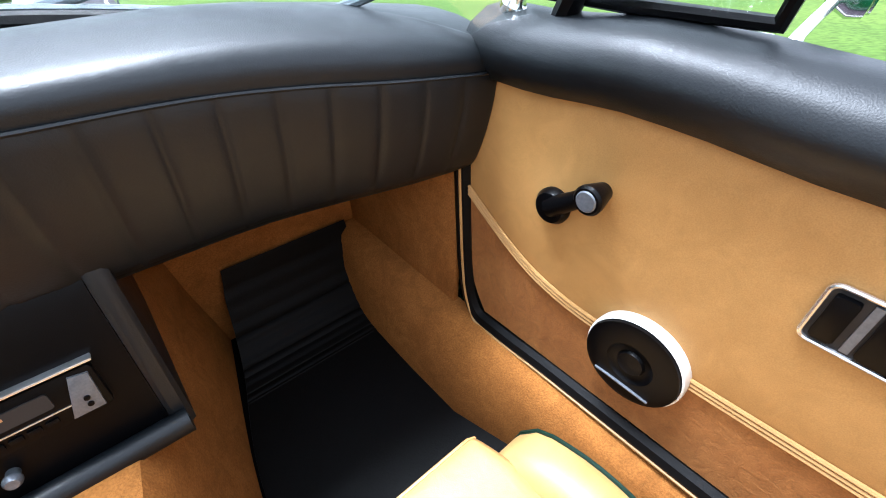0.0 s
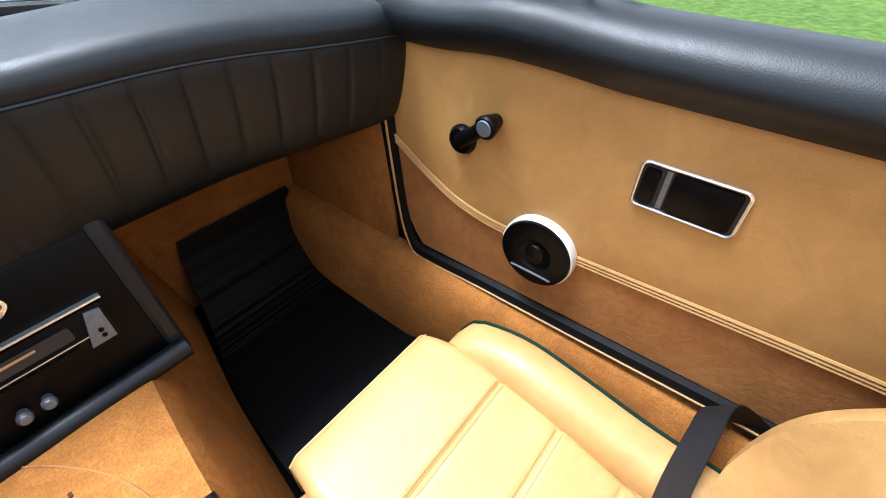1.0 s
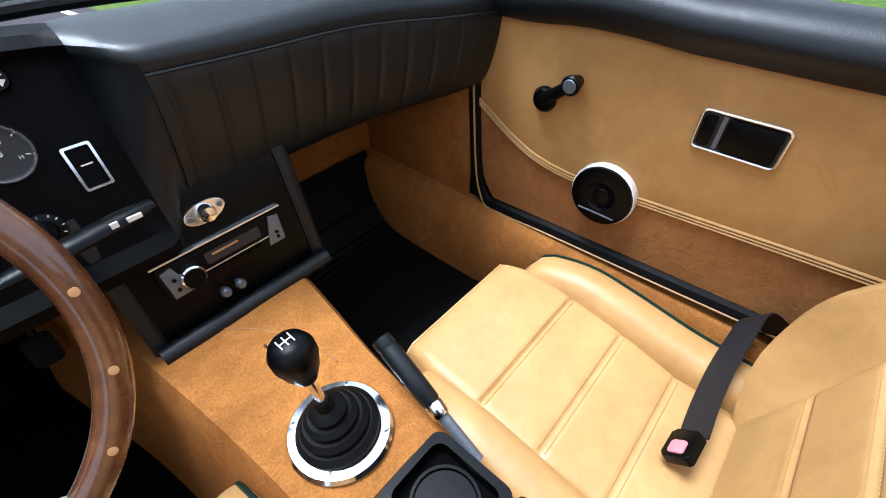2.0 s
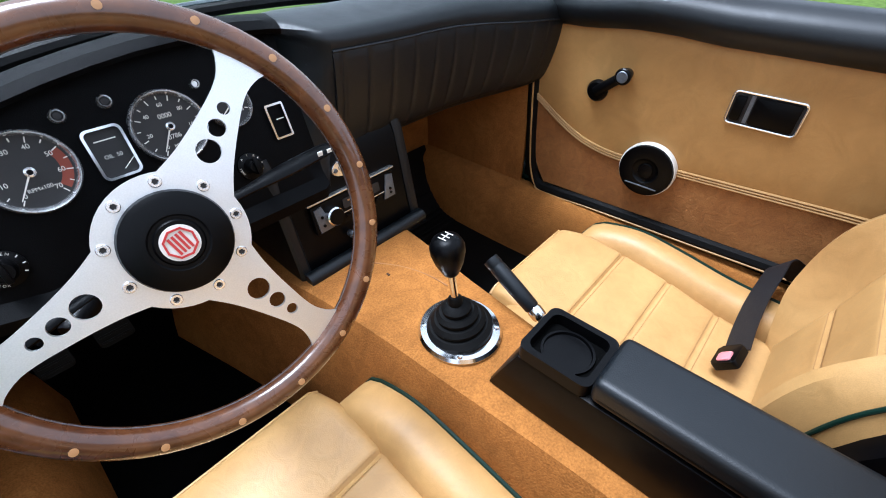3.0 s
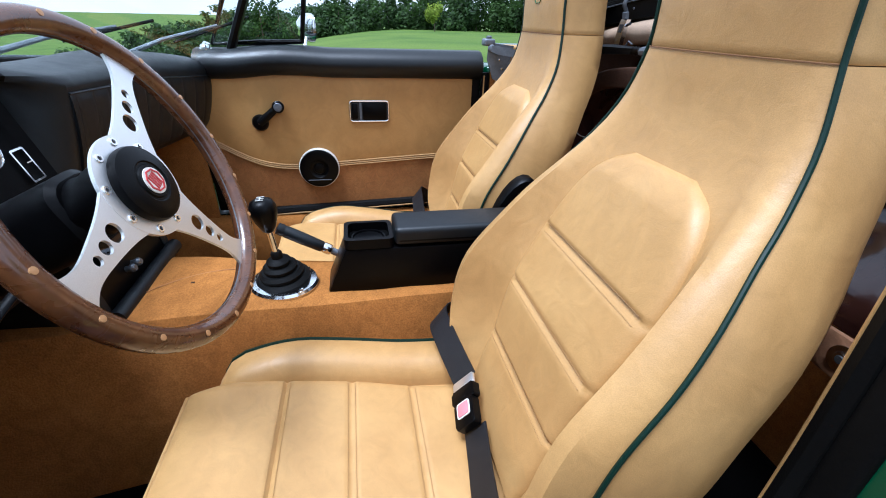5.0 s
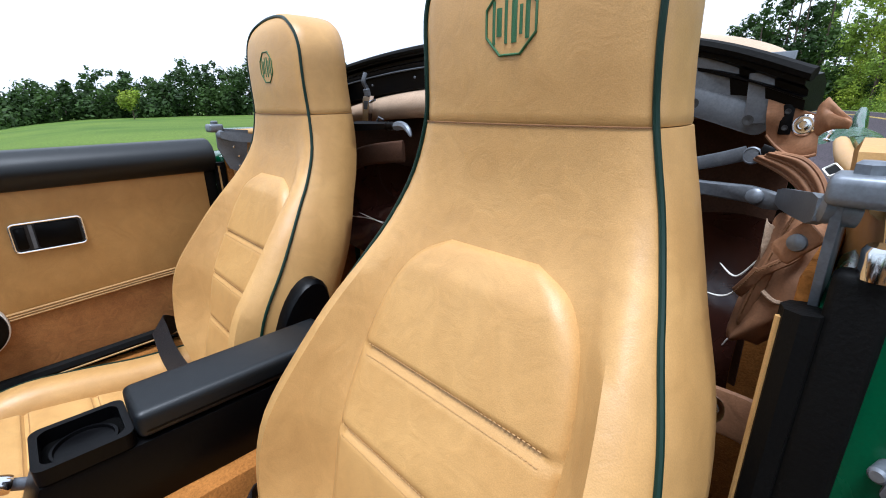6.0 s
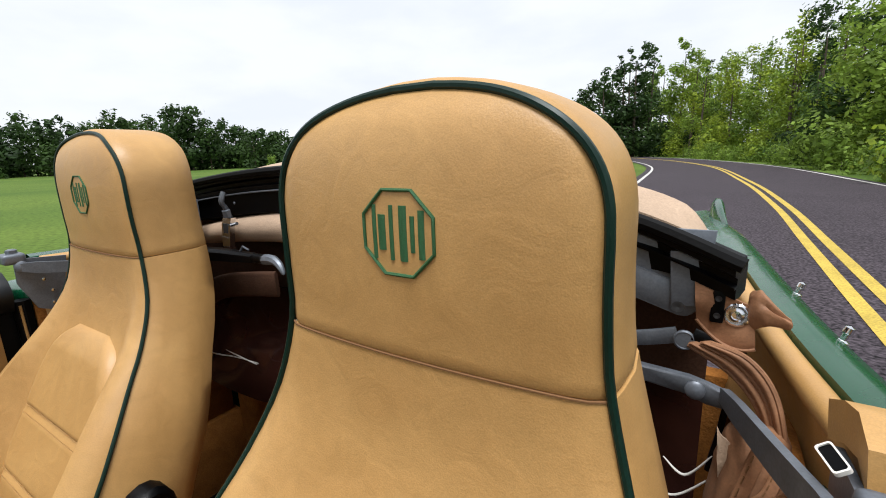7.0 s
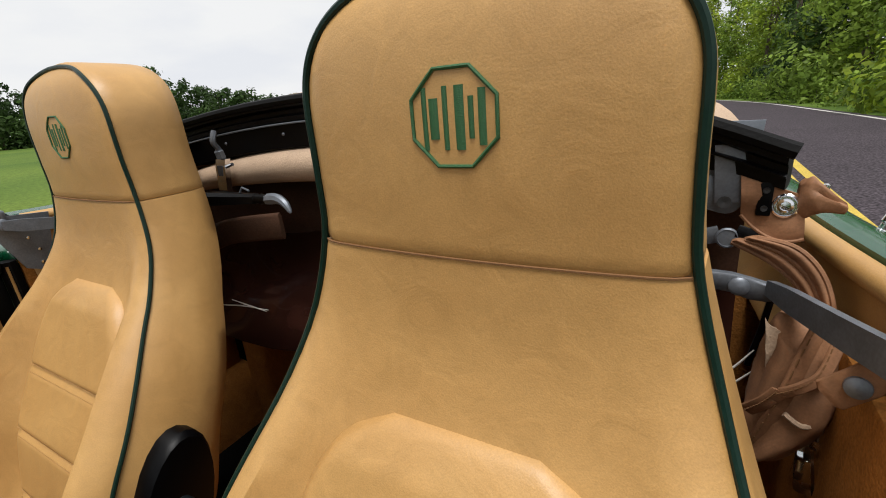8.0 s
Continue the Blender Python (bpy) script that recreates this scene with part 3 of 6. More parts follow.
for k in range(4):
    part("mark", plate([(0.002, 0.0012), (0.0075, 0.004), (0.0075, -0.004), (0.002, -0.0012)], 0.0006, on_face(-0.077, 0.867, 0.017) @ Matrix.Rotation(radians(45 + 90 * k), 4, "Z")), WHITE, ve)


def rocker(x, z, w, h, tilt, mark):
    m = on_face(x, z, 0.0005) @ Matrix.Rotation(radians(tilt), 4, "Z")
    sw = part("rocker_switch", ring_plate(rounded(w, h, 0.003), rounded(w - 0.006, h - 0.006, 0.002), 0.006, m), CHROME, dash, "rocker switch in a chrome frame")
    part("rocker", loft([[(q[0], q[1], 0.0015 + k + 0.006 * max(0, (q[1] / h + 0.1))) for q in rounded((w - 0.007) * f, (h - 0.007) * f, 0.002)] for k, f in ((0, 1), (0.005, 1), (0.0065, 0.9))]), PLASTIC, sw)
    bmr = sw.children[0]
    bmr.data.transform(m)
    bmr.data.transform(Matrix.Translation(-2 * origin(dash) + origin(dash)))
    for k in range(mark):
        part("mark", box(-0.006, 0.006, -0.0008, 0.0008, 0.0105, 0.011, m=m @ Matrix.Translation((0, 0.003 - 0.005 * k, 0))), WHITE, sw)
    return sw


rocker(-0.500, 0.758, 0.030, 0.052, -12, 3)
rocker(-0.051, 0.769, 0.030, 0.052, 0, 1)


def dial_knob(x, z, r):
    m = on_face(x, z)
    k = part("rotary_knob", lathe([(r, 0), (r, 0.004), (r * 0.62, 0.006), (r * 0.56, 0.022), (r * 0.45, 0.025), (0, 0.025)], m.translation, FN, 28), PLASTIC, dash, "black rotary knob with white lettering round it")
    part("grip", box(-r * 0.16, r * 0.16, -r * 0.62, r * 0.62, 0.008, 0.030, 0.002, m=m), PLASTIC, k)
    word = "SCREEN" if x < -0.3 else "AIR"
    for i, ch in enumerate(word):
        a = radians(125 - 70 * i / (len(word) - 1))
        part("lettering", text_mesh(ch, 0.0046, m @ Matrix.Rotation(a - math.pi / 2, 4, "Z") @ Matrix.Translation((0, r * 0.86, 0.0050))), WHITE, k)
    for i, ch in enumerate("INTERIOR" if x < -0.3 else "TEMP"):
        a = radians(175 + 80 * i / 7)
        part("lettering", text_mesh(ch, 0.0040, m @ Matrix.Rotation(a + math.pi / 2, 4, "Z") @ Matrix.Translation((0, -r * 0.86, 0.0050))), WHITE, k)
    for i in range(3):
        part("mark", box(r * 0.75, r * 0.95, -0.0006, 0.0006, 0.0042, 0.005, m=m @ Matrix.Rotation(radians(30 - 30 * i), 4, "Z")), WHITE, k)


dial_knob(-0.420, 0.717, 0.021)
dial_knob(-0.120, 0.724, 0.019)

# ---- steering wheel and column ----
WC, WN = Vector((-0.297, 0.629, 0.8145)), Vector((-0.115, -0.912, 0.393)).normalized()
WM = basis(WC, (1, 0, 0), WN) @ Matrix.Scale(0.885, 4)
wheel = thing("steering_wheel", WC, "three-spoke wood-rim steering wheel with polished alloy spokes", "steering wheel")
RIM = 0.197


def wpt(a, r, h=0.0):
    return WM @ Vector((r * math.cos(radians(a)), r * math.sin(radians(a)), h))


rim = part("rim", tube([wpt(360 * k / 72, RIM) for k in range(72)], 0.0130, 14, loop=True), WOOD, wheel, "varnished dark wooden rim")
part("rim_band", ring_plate(circle(RIM - 0.011, 72), circle(RIM - 0.0145, 72), 0.002, WM @ Matrix.Translation((0, 0, -0.001))), STEEL, wheel, "alloy band inside the rim")
for k in range(18):
    part("plug", lathe([(0.0034, 0.0115), (0.0034, 0.0132), (0, 0.0135)], wpt(20 * k, RIM + 0.002), WN, 10), PALEWOOD, rim)
HOLES = ((0.090, 0.0115), (0.114, 0.0085), (0.134, 0.006))
for a in (47.0, -61.5, -166.5):
    m = WM @ Matrix.Rotation(radians(a), 4, "Z") @ Matrix.Translation((0, 0, -0.002))
    # strips of plate round the three holes
    bm = bmesh.new()
    half = curve_of([(0.05, 0.036), (0.08, 0.026), (0.12, 0.018), (0.155, 0.0145), (0.175, 0.020), (0.188, 0.030)])
    cuts = [(0.05, 0.09 - 0.0115)] + [(HOLES[0][0] + HOLES[0][1], HOLES[1][0] - HOLES[1][1]), (HOLES[1][0] + HOLES[1][1], HOLES[2][0] - HOLES[2][1]), (HOLES[2][0] + HOLES[2][1], 0.189)]
    for x0, x1 in cuts:
        n = max(2, int((x1 - x0) / 0.006))
        q = [(x0 + (x1 - x0) * i / n) for i in range(n + 1)]
        bm = plate([(x, -half(x)) for x in q] + [(x, half(x)) for x in q[::-1]], 0.004, m, bm)
    for hx, hr in HOLES:
        for sg in (-1, 1):
            q = [radians(180 * i / 10) for i in range(11)]
            arc = [(hx - hr * math.cos(t), sg * hr * math.sin(t)) for t in q]
            edge = [(x, sg * half(x)) for x, _ in arc[::-1]]
            bm = plate(arc + edge, 0.004, m, bm)
    part("spoke", bm, ALLOY, wheel, "polished alloy spoke with three holes")
part("hub_plate", ring_plate(circle(0.0655, 48), circle(0.044, 48), 0.005, WM @ Matrix.Translation((0, 0, -0.0025))), ALLOY, wheel, "round alloy hub plate")
for k in range(9):
    b = part("bolt", lathe([(0.0050, 0.001), (0.0050, 0.0030), (0.0044, 0.0036), (0.0026, 0.0036), (0.0022, 0.0018), (0, 0.0018)], wpt(2 + 40 * k, 0.0570), WN, 16), BEZEL, wheel, "small socket bolt")
    part("socket", lathe([(0.0024, 0.0022), (0.0022, 0.0026), (0, 0.0026)], wpt(2 + 40 * k, 0.0570), WN, 6), DIAL, b)
horn = part("horn_push", lathe([(0.0415, -0.004), (0.043, 0.007), (0.0415, 0.0115), (0.036, 0.0147), (0.0235, 0.016), (0.022, 0.0147), (0.0195, 0.0147), (0.018, 0.0165), (0, 0.0165)], WC, WN, 48), PLASTIC, wheel, "black horn push with a red badge")
part("badge_ring", lathe([(0.0150, 0.0165), (0.0150, 0.0180), (0.0, 0.0182)], WC, WN, 32), WHITE, horn, "white round badge")
OCT = [(math.cos(radians(22.5 + 45 * k)), math.sin(radians(22.5 + 45 * k))) for k in range(8)]
part("badge", ring_plate([(0.0148 * x, 0.0148 * y) for x, y in OCT], [(0.0128 * x, 0.0128 * y) for x, y in OCT], 0.0012, WM @ Matrix.Translation((0, 0, 0.0204))), RED, horn, "red eight-sided badge")
for x in (-0.006, -0.002, 0.002, 0.006):
    part("badge_bar", box(x - 0.0012, x + 0.0012, -0.009, 0.009, 0.0204, 0.0214, m=WM @ Matrix.Rotation(radians(15), 4, "Z")), RED, horn)
column = thing("steering_column", WC - WN * 0.2, "black steering column shroud with stalks", "steering column")
part("hub_boss", lathe([(0.043, -0.004), (0.040, -0.03), (0.034, -0.05), (0.036, -0.075)], WC, WN, 28), PLASTIC, column, "black hub boss")
part("shroud", loft([[WM @ Vector((x * f, y * f - dy, -h)) for x, y in rounded(0.088, 0.098, 0.03)] for h, f, dy in ((0.070, 0.85, 0.0), (0.078, 1.0, 0.0), (0.20, 1.02, 0.006), (0.30, 1.0, 0.012))]), PLASTIC, column, "black plastic shroud")


def stalk(a, b, w0, w1, name):
    p = [Vector(a).lerp(Vector(b), k / 8) for k in range(9)]
    return part(name, tube(p, [w0, w0, w0 * 1.05, w0 * 1.2, w1 * 0.85, w1, w1, w1 * 0.97, w1 * 0.6], 10, flat=0.55), PLASTIC, column, "black control stalk")


st = stalk((-0.27, 0.74, 0.760), (-0.03, 0.775, 0.762), 0.007, 0.014, "stalk")
part("mark", box(-0.075, -0.068, 0.755, 0.757, 0.764, 0.770), WHITE, st)
part("mark", box(-0.060, -0.046, 0.7545, 0.7565, 0.764, 0.769), WHITE, st)
part("mark", box(-0.105, -0.088, 0.754, 0.756, 0.760, 0.763), WHITE, st)
st = stalk((-0.34, 0.74, 0.735), (-0.475, 0.76, 0.690), 0.006, 0.012, "stalk")
part("ignition_lock", lathe([(0.014, 0), (0.014, 0.05), (0.012, 0.055), (0.004, 0.055), (0, 0.053)], (-0.36, 0.80, 0.69), (-0.75, -0.6, -0.2), 16), PLASTIC, column, "black key lock")

# ---- centre stack with the radio ----
stack = thing("centre_stack", (0.035, 0.95, 0.51), "black centre stack holding a radio and a lighter socket", "console")
SX0, SX1 = -0.100, 0.172
SB, ST = Vector((0, 0.832, 0.512)), Vector((0, 0.868, 0.690))


def stack_side(x):
    return [(x, 0.818, 0.500), (x, 0.822, 0.520), (x, 0.858, 0.690), (x, 0.872, 0.725), (x, 1.18, 0.725), (x, 1.18, 0.49)]


part("housing", loft([[(x, SB.y, 0.505), (x, SB.y, SB.z), (x, ST.y, ST.z), (x, 0.885, 0.72), (x, 1.16, 0.72), (x, 1.16, 0.505)] for x in (SX0 + 0.012, SX1 - 0.012)]), PLASTIC, stack, "black face panel", 20)
for x in (SX0, SX1):
    part("cheek", loft([[(q[0] + d, q[1] + abs(d) * 0.8, q[2]) for q in stack_side(x)] for d in (-0.011, -0.006, 0.006, 0.011)]), VINYL, stack, "black padded cheek")
part("lower_roll", tube([(SX0 - 0.006 + (SX1 - SX0 + 0.012) * k / 10, 0.818, 0.512) for k in range(11)], 0.015, 12), VINYL, stack, "black padded lower roll")
SN = Vector((0, -(ST.z - SB.z), ST.y - SB.y)).normalized()


def on_stack(x, t, lift=0.0):
    return basis(SB.lerp(ST, t) + Vector((x, 0, 0)) + SN * lift, (1, 0, 0), SN)


radio = thing("car_radio", (0.04, 0.89, 0.58), "car radio with chrome ends and a round chrome knob", "radio")
m = on_stack(0.036, 0.50)
part("radio_body", plate(rounded(0.188, 0.054, 0.004), 0.010, m, bevel=0.002), PLASTIC, radio, "black radio face")
part("top_trim", box(-0.098, 0.098, 0.030, 0.033, 0.0, 0.012, 0.001, m=m), ALLOY, radio, "thin bright trim strip")
for sx in (-1, 1):
    part("end_panel", plate([(sx * 0.060, -0.023), (sx * 0.088, -0.023), (sx * 0.090, 0.020), (sx * 0.074, 0.023)][::sx], 0.003, m @ Matrix.Translation((0, 0, 0.010)), bevel=0.001), STEEL, radio, "grey metal end panel")
for sx, dy in ((-1, -0.012), (-1, 0.004), (1, -0.014), (1, -0.006)):
    part("radio_key", lathe([(0.0030, 0.012), (0.0028, 0.0145), (0, 0.0150)], m @ Vector((sx * 0.078, dy, 0)), SN, 10), PLASTIC, radio)
part("face_line", box(-0.050, 0.066, -0.0085, -0.0072, 0.010, 0.0112, m=m), ALLOY, radio, "thin bright line")
part("display", plate(rounded(0.085, 0.018, 0.003), 0.002, m @ Matrix.Translation((0.012, 0.008, 0.010))), DIAL, radio, "dark display")
part("display_lettering", box(-0.02, 0.02, 0.010, 0.013, 0.0121, 0.0126, m=m), PALEWOOD, radio)
part("volume_knob", lathe([(0.017, 0.01), (0.017, 0.022), (0.0145, 0.024), (0.0135, 0.022), (0.012, 0.024), (0, 0.024)], m @ Vector((-0.056, -0.002, 0)), SN, 28), CHROME, radio, "round chrome knob")
part("knob_face", lathe([(0.0145, 0.0235), (0.0140, 0.0265), (0, 0.0265)], m @ Vector((-0.056, -0.002, 0)), SN, 24), PLASTIC, radio)
for k in range(6):
    part("button", box(-0.030 + 0.014 * k, -0.019 + 0.014 * k, -0.019, -0.013, 0.010, 0.0125, 0.001, m=m), PLASTIC, radio)
for x in (-0.012, 0.012):
    part("pull_switch", lathe([(0.006, 0), (0.006, 0.006), (0.008, 0.010), (0.008, 0.014), (0.0055, 0.018), (0, 0.018)], on_stack(0.02 + x, 0.20).translation, SN, 14), STEEL, stack, "small grey pull switch")
m = on_stack(0.036, 0.88)
li = part("lighter_socket", plate([(0.030 * math.cos(t) * (1 + 0.0 * t), 0.015 * math.sin(t)) for t in [2 * math.pi * k / 32 for k in range(32)]], 0.004, m @ Matrix.Rotation(radians(5), 4, "Z"), bevel=0.001), BEZEL, stack, "chrome oval lighter plate")
part("lighter_knob", lathe([(0.013, 0.004), (0.013, 0.012), (0.010, 0.020), (0, 0.022)], m.translation, SN, 24), CHROME, li, "chrome lighter knob")
for x in (-0.022, 0.022):
    part("screw", lathe([(0.004, 0.004), (0.0035, 0.006), (0, 0.006)], m @ Vector((x, 0.002 * x / abs(x), 0)), SN, 10), STEEL, li)

# ---- gear lever, handbrake, armrest box ----
gear = thing("gear_lever", (0, 0.555, 0.49), "gear lever with a black knob, chrome shaft and rubber gaiter", "gear lever")
GN = Vector((0, -0.03, 1)).normalized()
GB = Vector((-0.004, 0.556, 0.500))
part("gaiter_ring", lathe([(0.066, -0.004), (0.067, 0.004), (0.063, 0.009), (0.052, 0.010), (0.050, 0.006)], GB, GN, 40, cap=False), CHROME, gear, "chrome gaiter ring")
for k in range(4):
    a = radians(40 + 90 * k)
    part("screw", lathe([(0.0045, 0), (0.004, 0.0025), (0, 0.003)], GB + Vector((0.0575 * math.cos(a), 0.0575 * math.sin(a), 0.009)), GN, 10), CHROME, gear)
GT = Vector((-0.018, 0.570, 0.660))
gd = (GT - GB).normalized()
prof = [(0.052, 0.006), (0.053, 0.016), (0.046, 0.022), (0.042, 0.022), (0.043, 0.030), (0.037, 0.036), (0.032, 0.036), (0.033, 0.044), (0.027, 0.049), (0.022, 0.049), (0.023, 0.057), (0.017, 0.062), (0.011, 0.064), (0.011, 0.074), (0.008, 0.078)]
part("gaiter", lathe(prof, GB, gd, 32), RUBBER, gear, "black ribbed rubber gaiter")
part("shaft", lathe([(0.0058, 0.06), (0.0058, 0.135), (0.009, 0.137)], GB, gd, 16), CHROME, gear, "chrome shaft")
L = (GT - GB).length
kn = part("knob", lathe([(0.008, L - 0.038), (0.012, L - 0.034), (0.020, L - 0.015), (0.0245, L + 0.003), (0.0245, L + 0.014), (0.020, L + 0.024), (0.011, L + 0.029), (0, L + 0.030)], GB, gd, 28), PLASTIC, gear, "glossy black knob")
KM = basis(GB + gd * (L + 0.030), (1, 0, 0), gd)
for x in (-0.007, 0.0, 0.007):
    part("shift_mark", box(x - 0.0006, x + 0.0006, -0.007, 0.007, 0, 0.0008, m=KM), WHITE, kn)
part("shift_mark", box(-0.007, 0.007, -0.0006, 0.0006, 0, 0.0008, m=KM), WHITE, kn)

brake = thing("handbrake", (0.10, 0.44, 0.49), "black handbrake lever with a chrome collar beside the tunnel", "handbrake")
bp = [Vector((0.086, 0.405, 0.487)), Vector((0.090, 0.572, 0.580))]
bdir = (bp[1] - bp[0]).normalized()
part("lever", lathe([(0.008, 0.0), (0.008, 0.075)], bp[0], bdir, 14), STEEL, brake)
part("collar", lathe([(0.0115, 0.070), (0.0125, 0.074), (0.0125, 0.086), (0.0105, 0.090)], bp[0], bdir, 18), CHROME, brake, "chrome collar")
part("grip", lathe([(0.0105, 0.088), (0.0125, 0.092), (0.0135, 0.13), (0.0135, 0.172), (0.0125, 0.176), (0.0125, 0.178), (0.0135, 0.180), (0.0130, 0.192), (0, 0.194)], bp[0], bdir, 20), VINYL, brake, "black vinyl grip")

arm = thing("armrest_box", (0, 0.2, 0.49), "black armrest box with a cup holder and padded lid", "armrest")
bm = loft([[(-0.047, y0, 0.492), (0.043, y0, 0.492), (0.043, y1, z1), (-0.047, y1, z1)] for y0, y1, z1 in ((0.470, 0.430, 0.588), (0.30, 0.30, 0.588), (0.055, 0.062, 0.588))])
bmesh.ops.bevel(bm, geom=[e for e in bm.edges], offset=0.008, segments=2, affect="EDGES", profile=0.6)
part("box", bm, PLASTIC, arm, "black grained box")
TM = Matrix.Translation((-0.002, 0.383, 0.5885))
part("tray_rim", ring_plate(rounded(0.090, 0.096, 0.012), rounded(0.072, 0.080, 0.012), 0.020, TM), PLASTIC, arm, "raised tray rim")
part("tray_floor", plate(rounded(0.074, 0.082, 0.012), 0.0015, TM @ Matrix.Translation((0, 0, 0.0002))), MATBLACK, arm)
part("cup_ring", lathe([(0.034, 0.0018), (0.034, 0.006), (0.031, 0.006), (0.030, 0.002), (0, 0.002)], TM.translation, (0, 0, 1), 32), PLASTIC, arm, "round cup recess")
bm = box(-0.047, 0.043, 0.050, 0.334, 0.590, 0.628, 0.013, 4)
part("lid", bm, VINYL, arm, "black padded lid")
part("lid_seam", ring_plate(rounded(0.0905, 0.2845, 0.014), rounded(0.086, 0.280, 0.012), 0.003, Matrix.Translation((-0.002, 0.192, 0.600))), PLASTIC, arm)


# ---- doors ----
band = curve_of([(0.02, 0.580), (0.175, 0.573), (0.445, 0.556), (0.58, 0.549), (0.64, 0.552), (0.70, 0.566), (0.76, 0.595), (0.83, 0.640)])
front = curve_of([(0.40, 0.775), (0.42, 0.792), (0.47, 0.818), (0.62, 0.834), (0.70, 0.842), (0.84, 0.848)])


def make_door(s, label):
    d = thing("door_%d" % (1 if s > 0 else 2), (s * 0.655, 0.86, 0.45), label, "car door")
    X = s * 0.600

    def upper(u, v):
        y0 = 0.02 + 0.815 * u
        z = band(y0) + (0.842 - band(y0)) * v
        return Vector((X - s * 0.006 * math.sin(math.pi * v) ** 0.5 * math.sin(math.pi * u) ** 0.3, 0.02 + (front(z) - 0.02) * u, z))

    def lower(u, v):
        y0 = 0.02 + 0.81 * u
        zb = 0.436 - 0.028 * u
        z = zb + (band(y0) - zb) * v
        return Vector((X, 0.02 + (front(z) - 0.02) * u, z))

    part("trim_panel", sheet(upper, 40, 14, (s * 0.010, 0, 0)), DOOR_TAN, d, "tan leather door panel")
    part("lower_panel", sheet(lower, 40, 8, (s * 0.010, 0, 0)), TAN_LOW, d, "orange-brown leather lower panel")
    for k, dz in enumerate((0.006, 0.0, -0.006)):
        part("band_piping", tube([(X - s * 0.004, (0.02 + (front(band(0.02 + 0.81 * u)) - 0.02) * u), band(0.02 + 0.81 * u) + dz) for u in [i / 50 for i in range(51)]], 0.0028, 6), TAN, d, "stitched leather band")
    part("core", box(min(s * 0.606, s * 0.69), max(s * 0.606, s * 0.69), -0.01, 0.855, 0.40, 0.83, 0.01), RUBBER, d)
    part("outer_skin", loft([[(s * 0.692, y, 0.40), (s * 0.722, y, 0.50), (s * 0.728, y, 0.65), (s * 0.715, y, 0.80), (s * 0.690, y, 0.875), (s * 0.672, y, 0.885), (s * 0.672, y, 0.40)] for y in (-0.012, 0.2, 0.5, 0.86)]), GREEN, d, "glossy dark green outer skin")
    roll = []
    for i in range(21):
        y = -0.005 + 0.835 * i / 20
        t = smooth01(0.50, 0.60, y)
        zb = 0.818 - 0.006 * t + 0.012 * math.sin(math.pi * smooth01(0.45, 0.76, y))
        roll.append([(s * q, y, z) for q, z in ((0.604, zb), (0.585, zb + 0.006), (0.568, zb + 0.030), (0.566, zb + 0.048), (0.578, zb + 0.066), (0.604, zb + 0.080), (0.640, zb + 0.083), (0.670, zb + 0.075), (0.680, zb + 0.06), (0.680, zb))])
    part("top_roll", loft(roll), VINYL, d, "black padded vinyl top roll", 60)
    # winder
    wp, wk = Vector((X - s * 0.006, 0.679, 0.691)), Vector((X - s * 0.014, 0.617, 0.742))
    w = part("winder", lathe([(0.024, 0), (0.0245, 0.006), (0.020, 0.013), (0.008, 0.016), (0, 0.016)], wp, (-s, 0, 0), 28), PLASTIC, d, "black window winder")
    part("winder_arm", tube([wp + Vector((-s * 0.008, 0, 0)), wp.lerp(wk, 0.5) + Vector((-s * 0.008, 0, 0)), wk], [0.014, 0.0115, 0.011], 10), PLASTIC, w)
    part("winder_knob", lathe([(0.011, 0), (0.013, 0.008), (0.0175, 0.026), (0.0175, 0.030), (0.015, 0.033), (0, 0.033)], wk, (-s, 0, 0), 20), PLASTIC, w, "black winder knob")
    part("knob_cap", lathe([(0.0125, 0.033), (0.011, 0.0345), (0, 0.0345)], wk, (-s, 0, 0), 16), STEEL, w)
    part("winder_screw", lathe([(0.005, 0.015), (0.004, 0.018), (0, 0.018)], wp, (-s, 0, 0), 10), CHROME, w)
    # latch handle
    HM = basis((X - s * 0.0065, 0.350, 0.723), (0, -1, 0), (-s, 0, 0))
    h = part("handle_bezel", tube([HM @ Vector((x, y, 0.003)) for x, y in rounded(0.119, 0.061, 0.008)], 0.0023, 8, loop=True), BEZEL, d, "chrome-framed latch handle")
    part("recess", plate(rounded(0.118, 0.060, 0.005), 0.0015, HM), DIAL, h, "dark recess")
    part("paddle", plate(rounded(0.074, 0.052, 0.004), 0.004, HM @ Matrix.Translation((0.016, 0, 0.002)), bevel=0.0015), PLASTIC, h, "black paddle")
    part("lock_slider", plate(rounded(0.018, 0.046, 0.003), 0.007, HM @ Matrix.Translation((-0.045, 0, 0.001)), bevel=0.0015), PLASTIC, h)
    part("latch_strip", box(-0.030, -0.0235, -0.026, 0.026, 0.001, 0.004, m=HM), STEEL, h, "bright metal strip")
    # speaker
    sp = part("speaker", lathe([(0.0630, -0.002), (0.0640, 0.012), (0.0632, 0.017), (0.0610, 0.0185)], (X - s * 0.002, 0.519, 0.546), (-s, 0, 0), 44, cap=False), WHITE, d, "round door speaker with a pale rim")
    part("grille", lathe([(0.060, 0.012), (0.060, 0.023), (0.052, 0.0255), (0.030, 0.024), (0.026, 0.020), (0.018, 0.019), (0.016, 0.023), (0.0, 0.026)], (X - s * 0.002, 0.519, 0.546), (-s, 0, 0), 44), PLASTIC, sp, "black speaker cone")
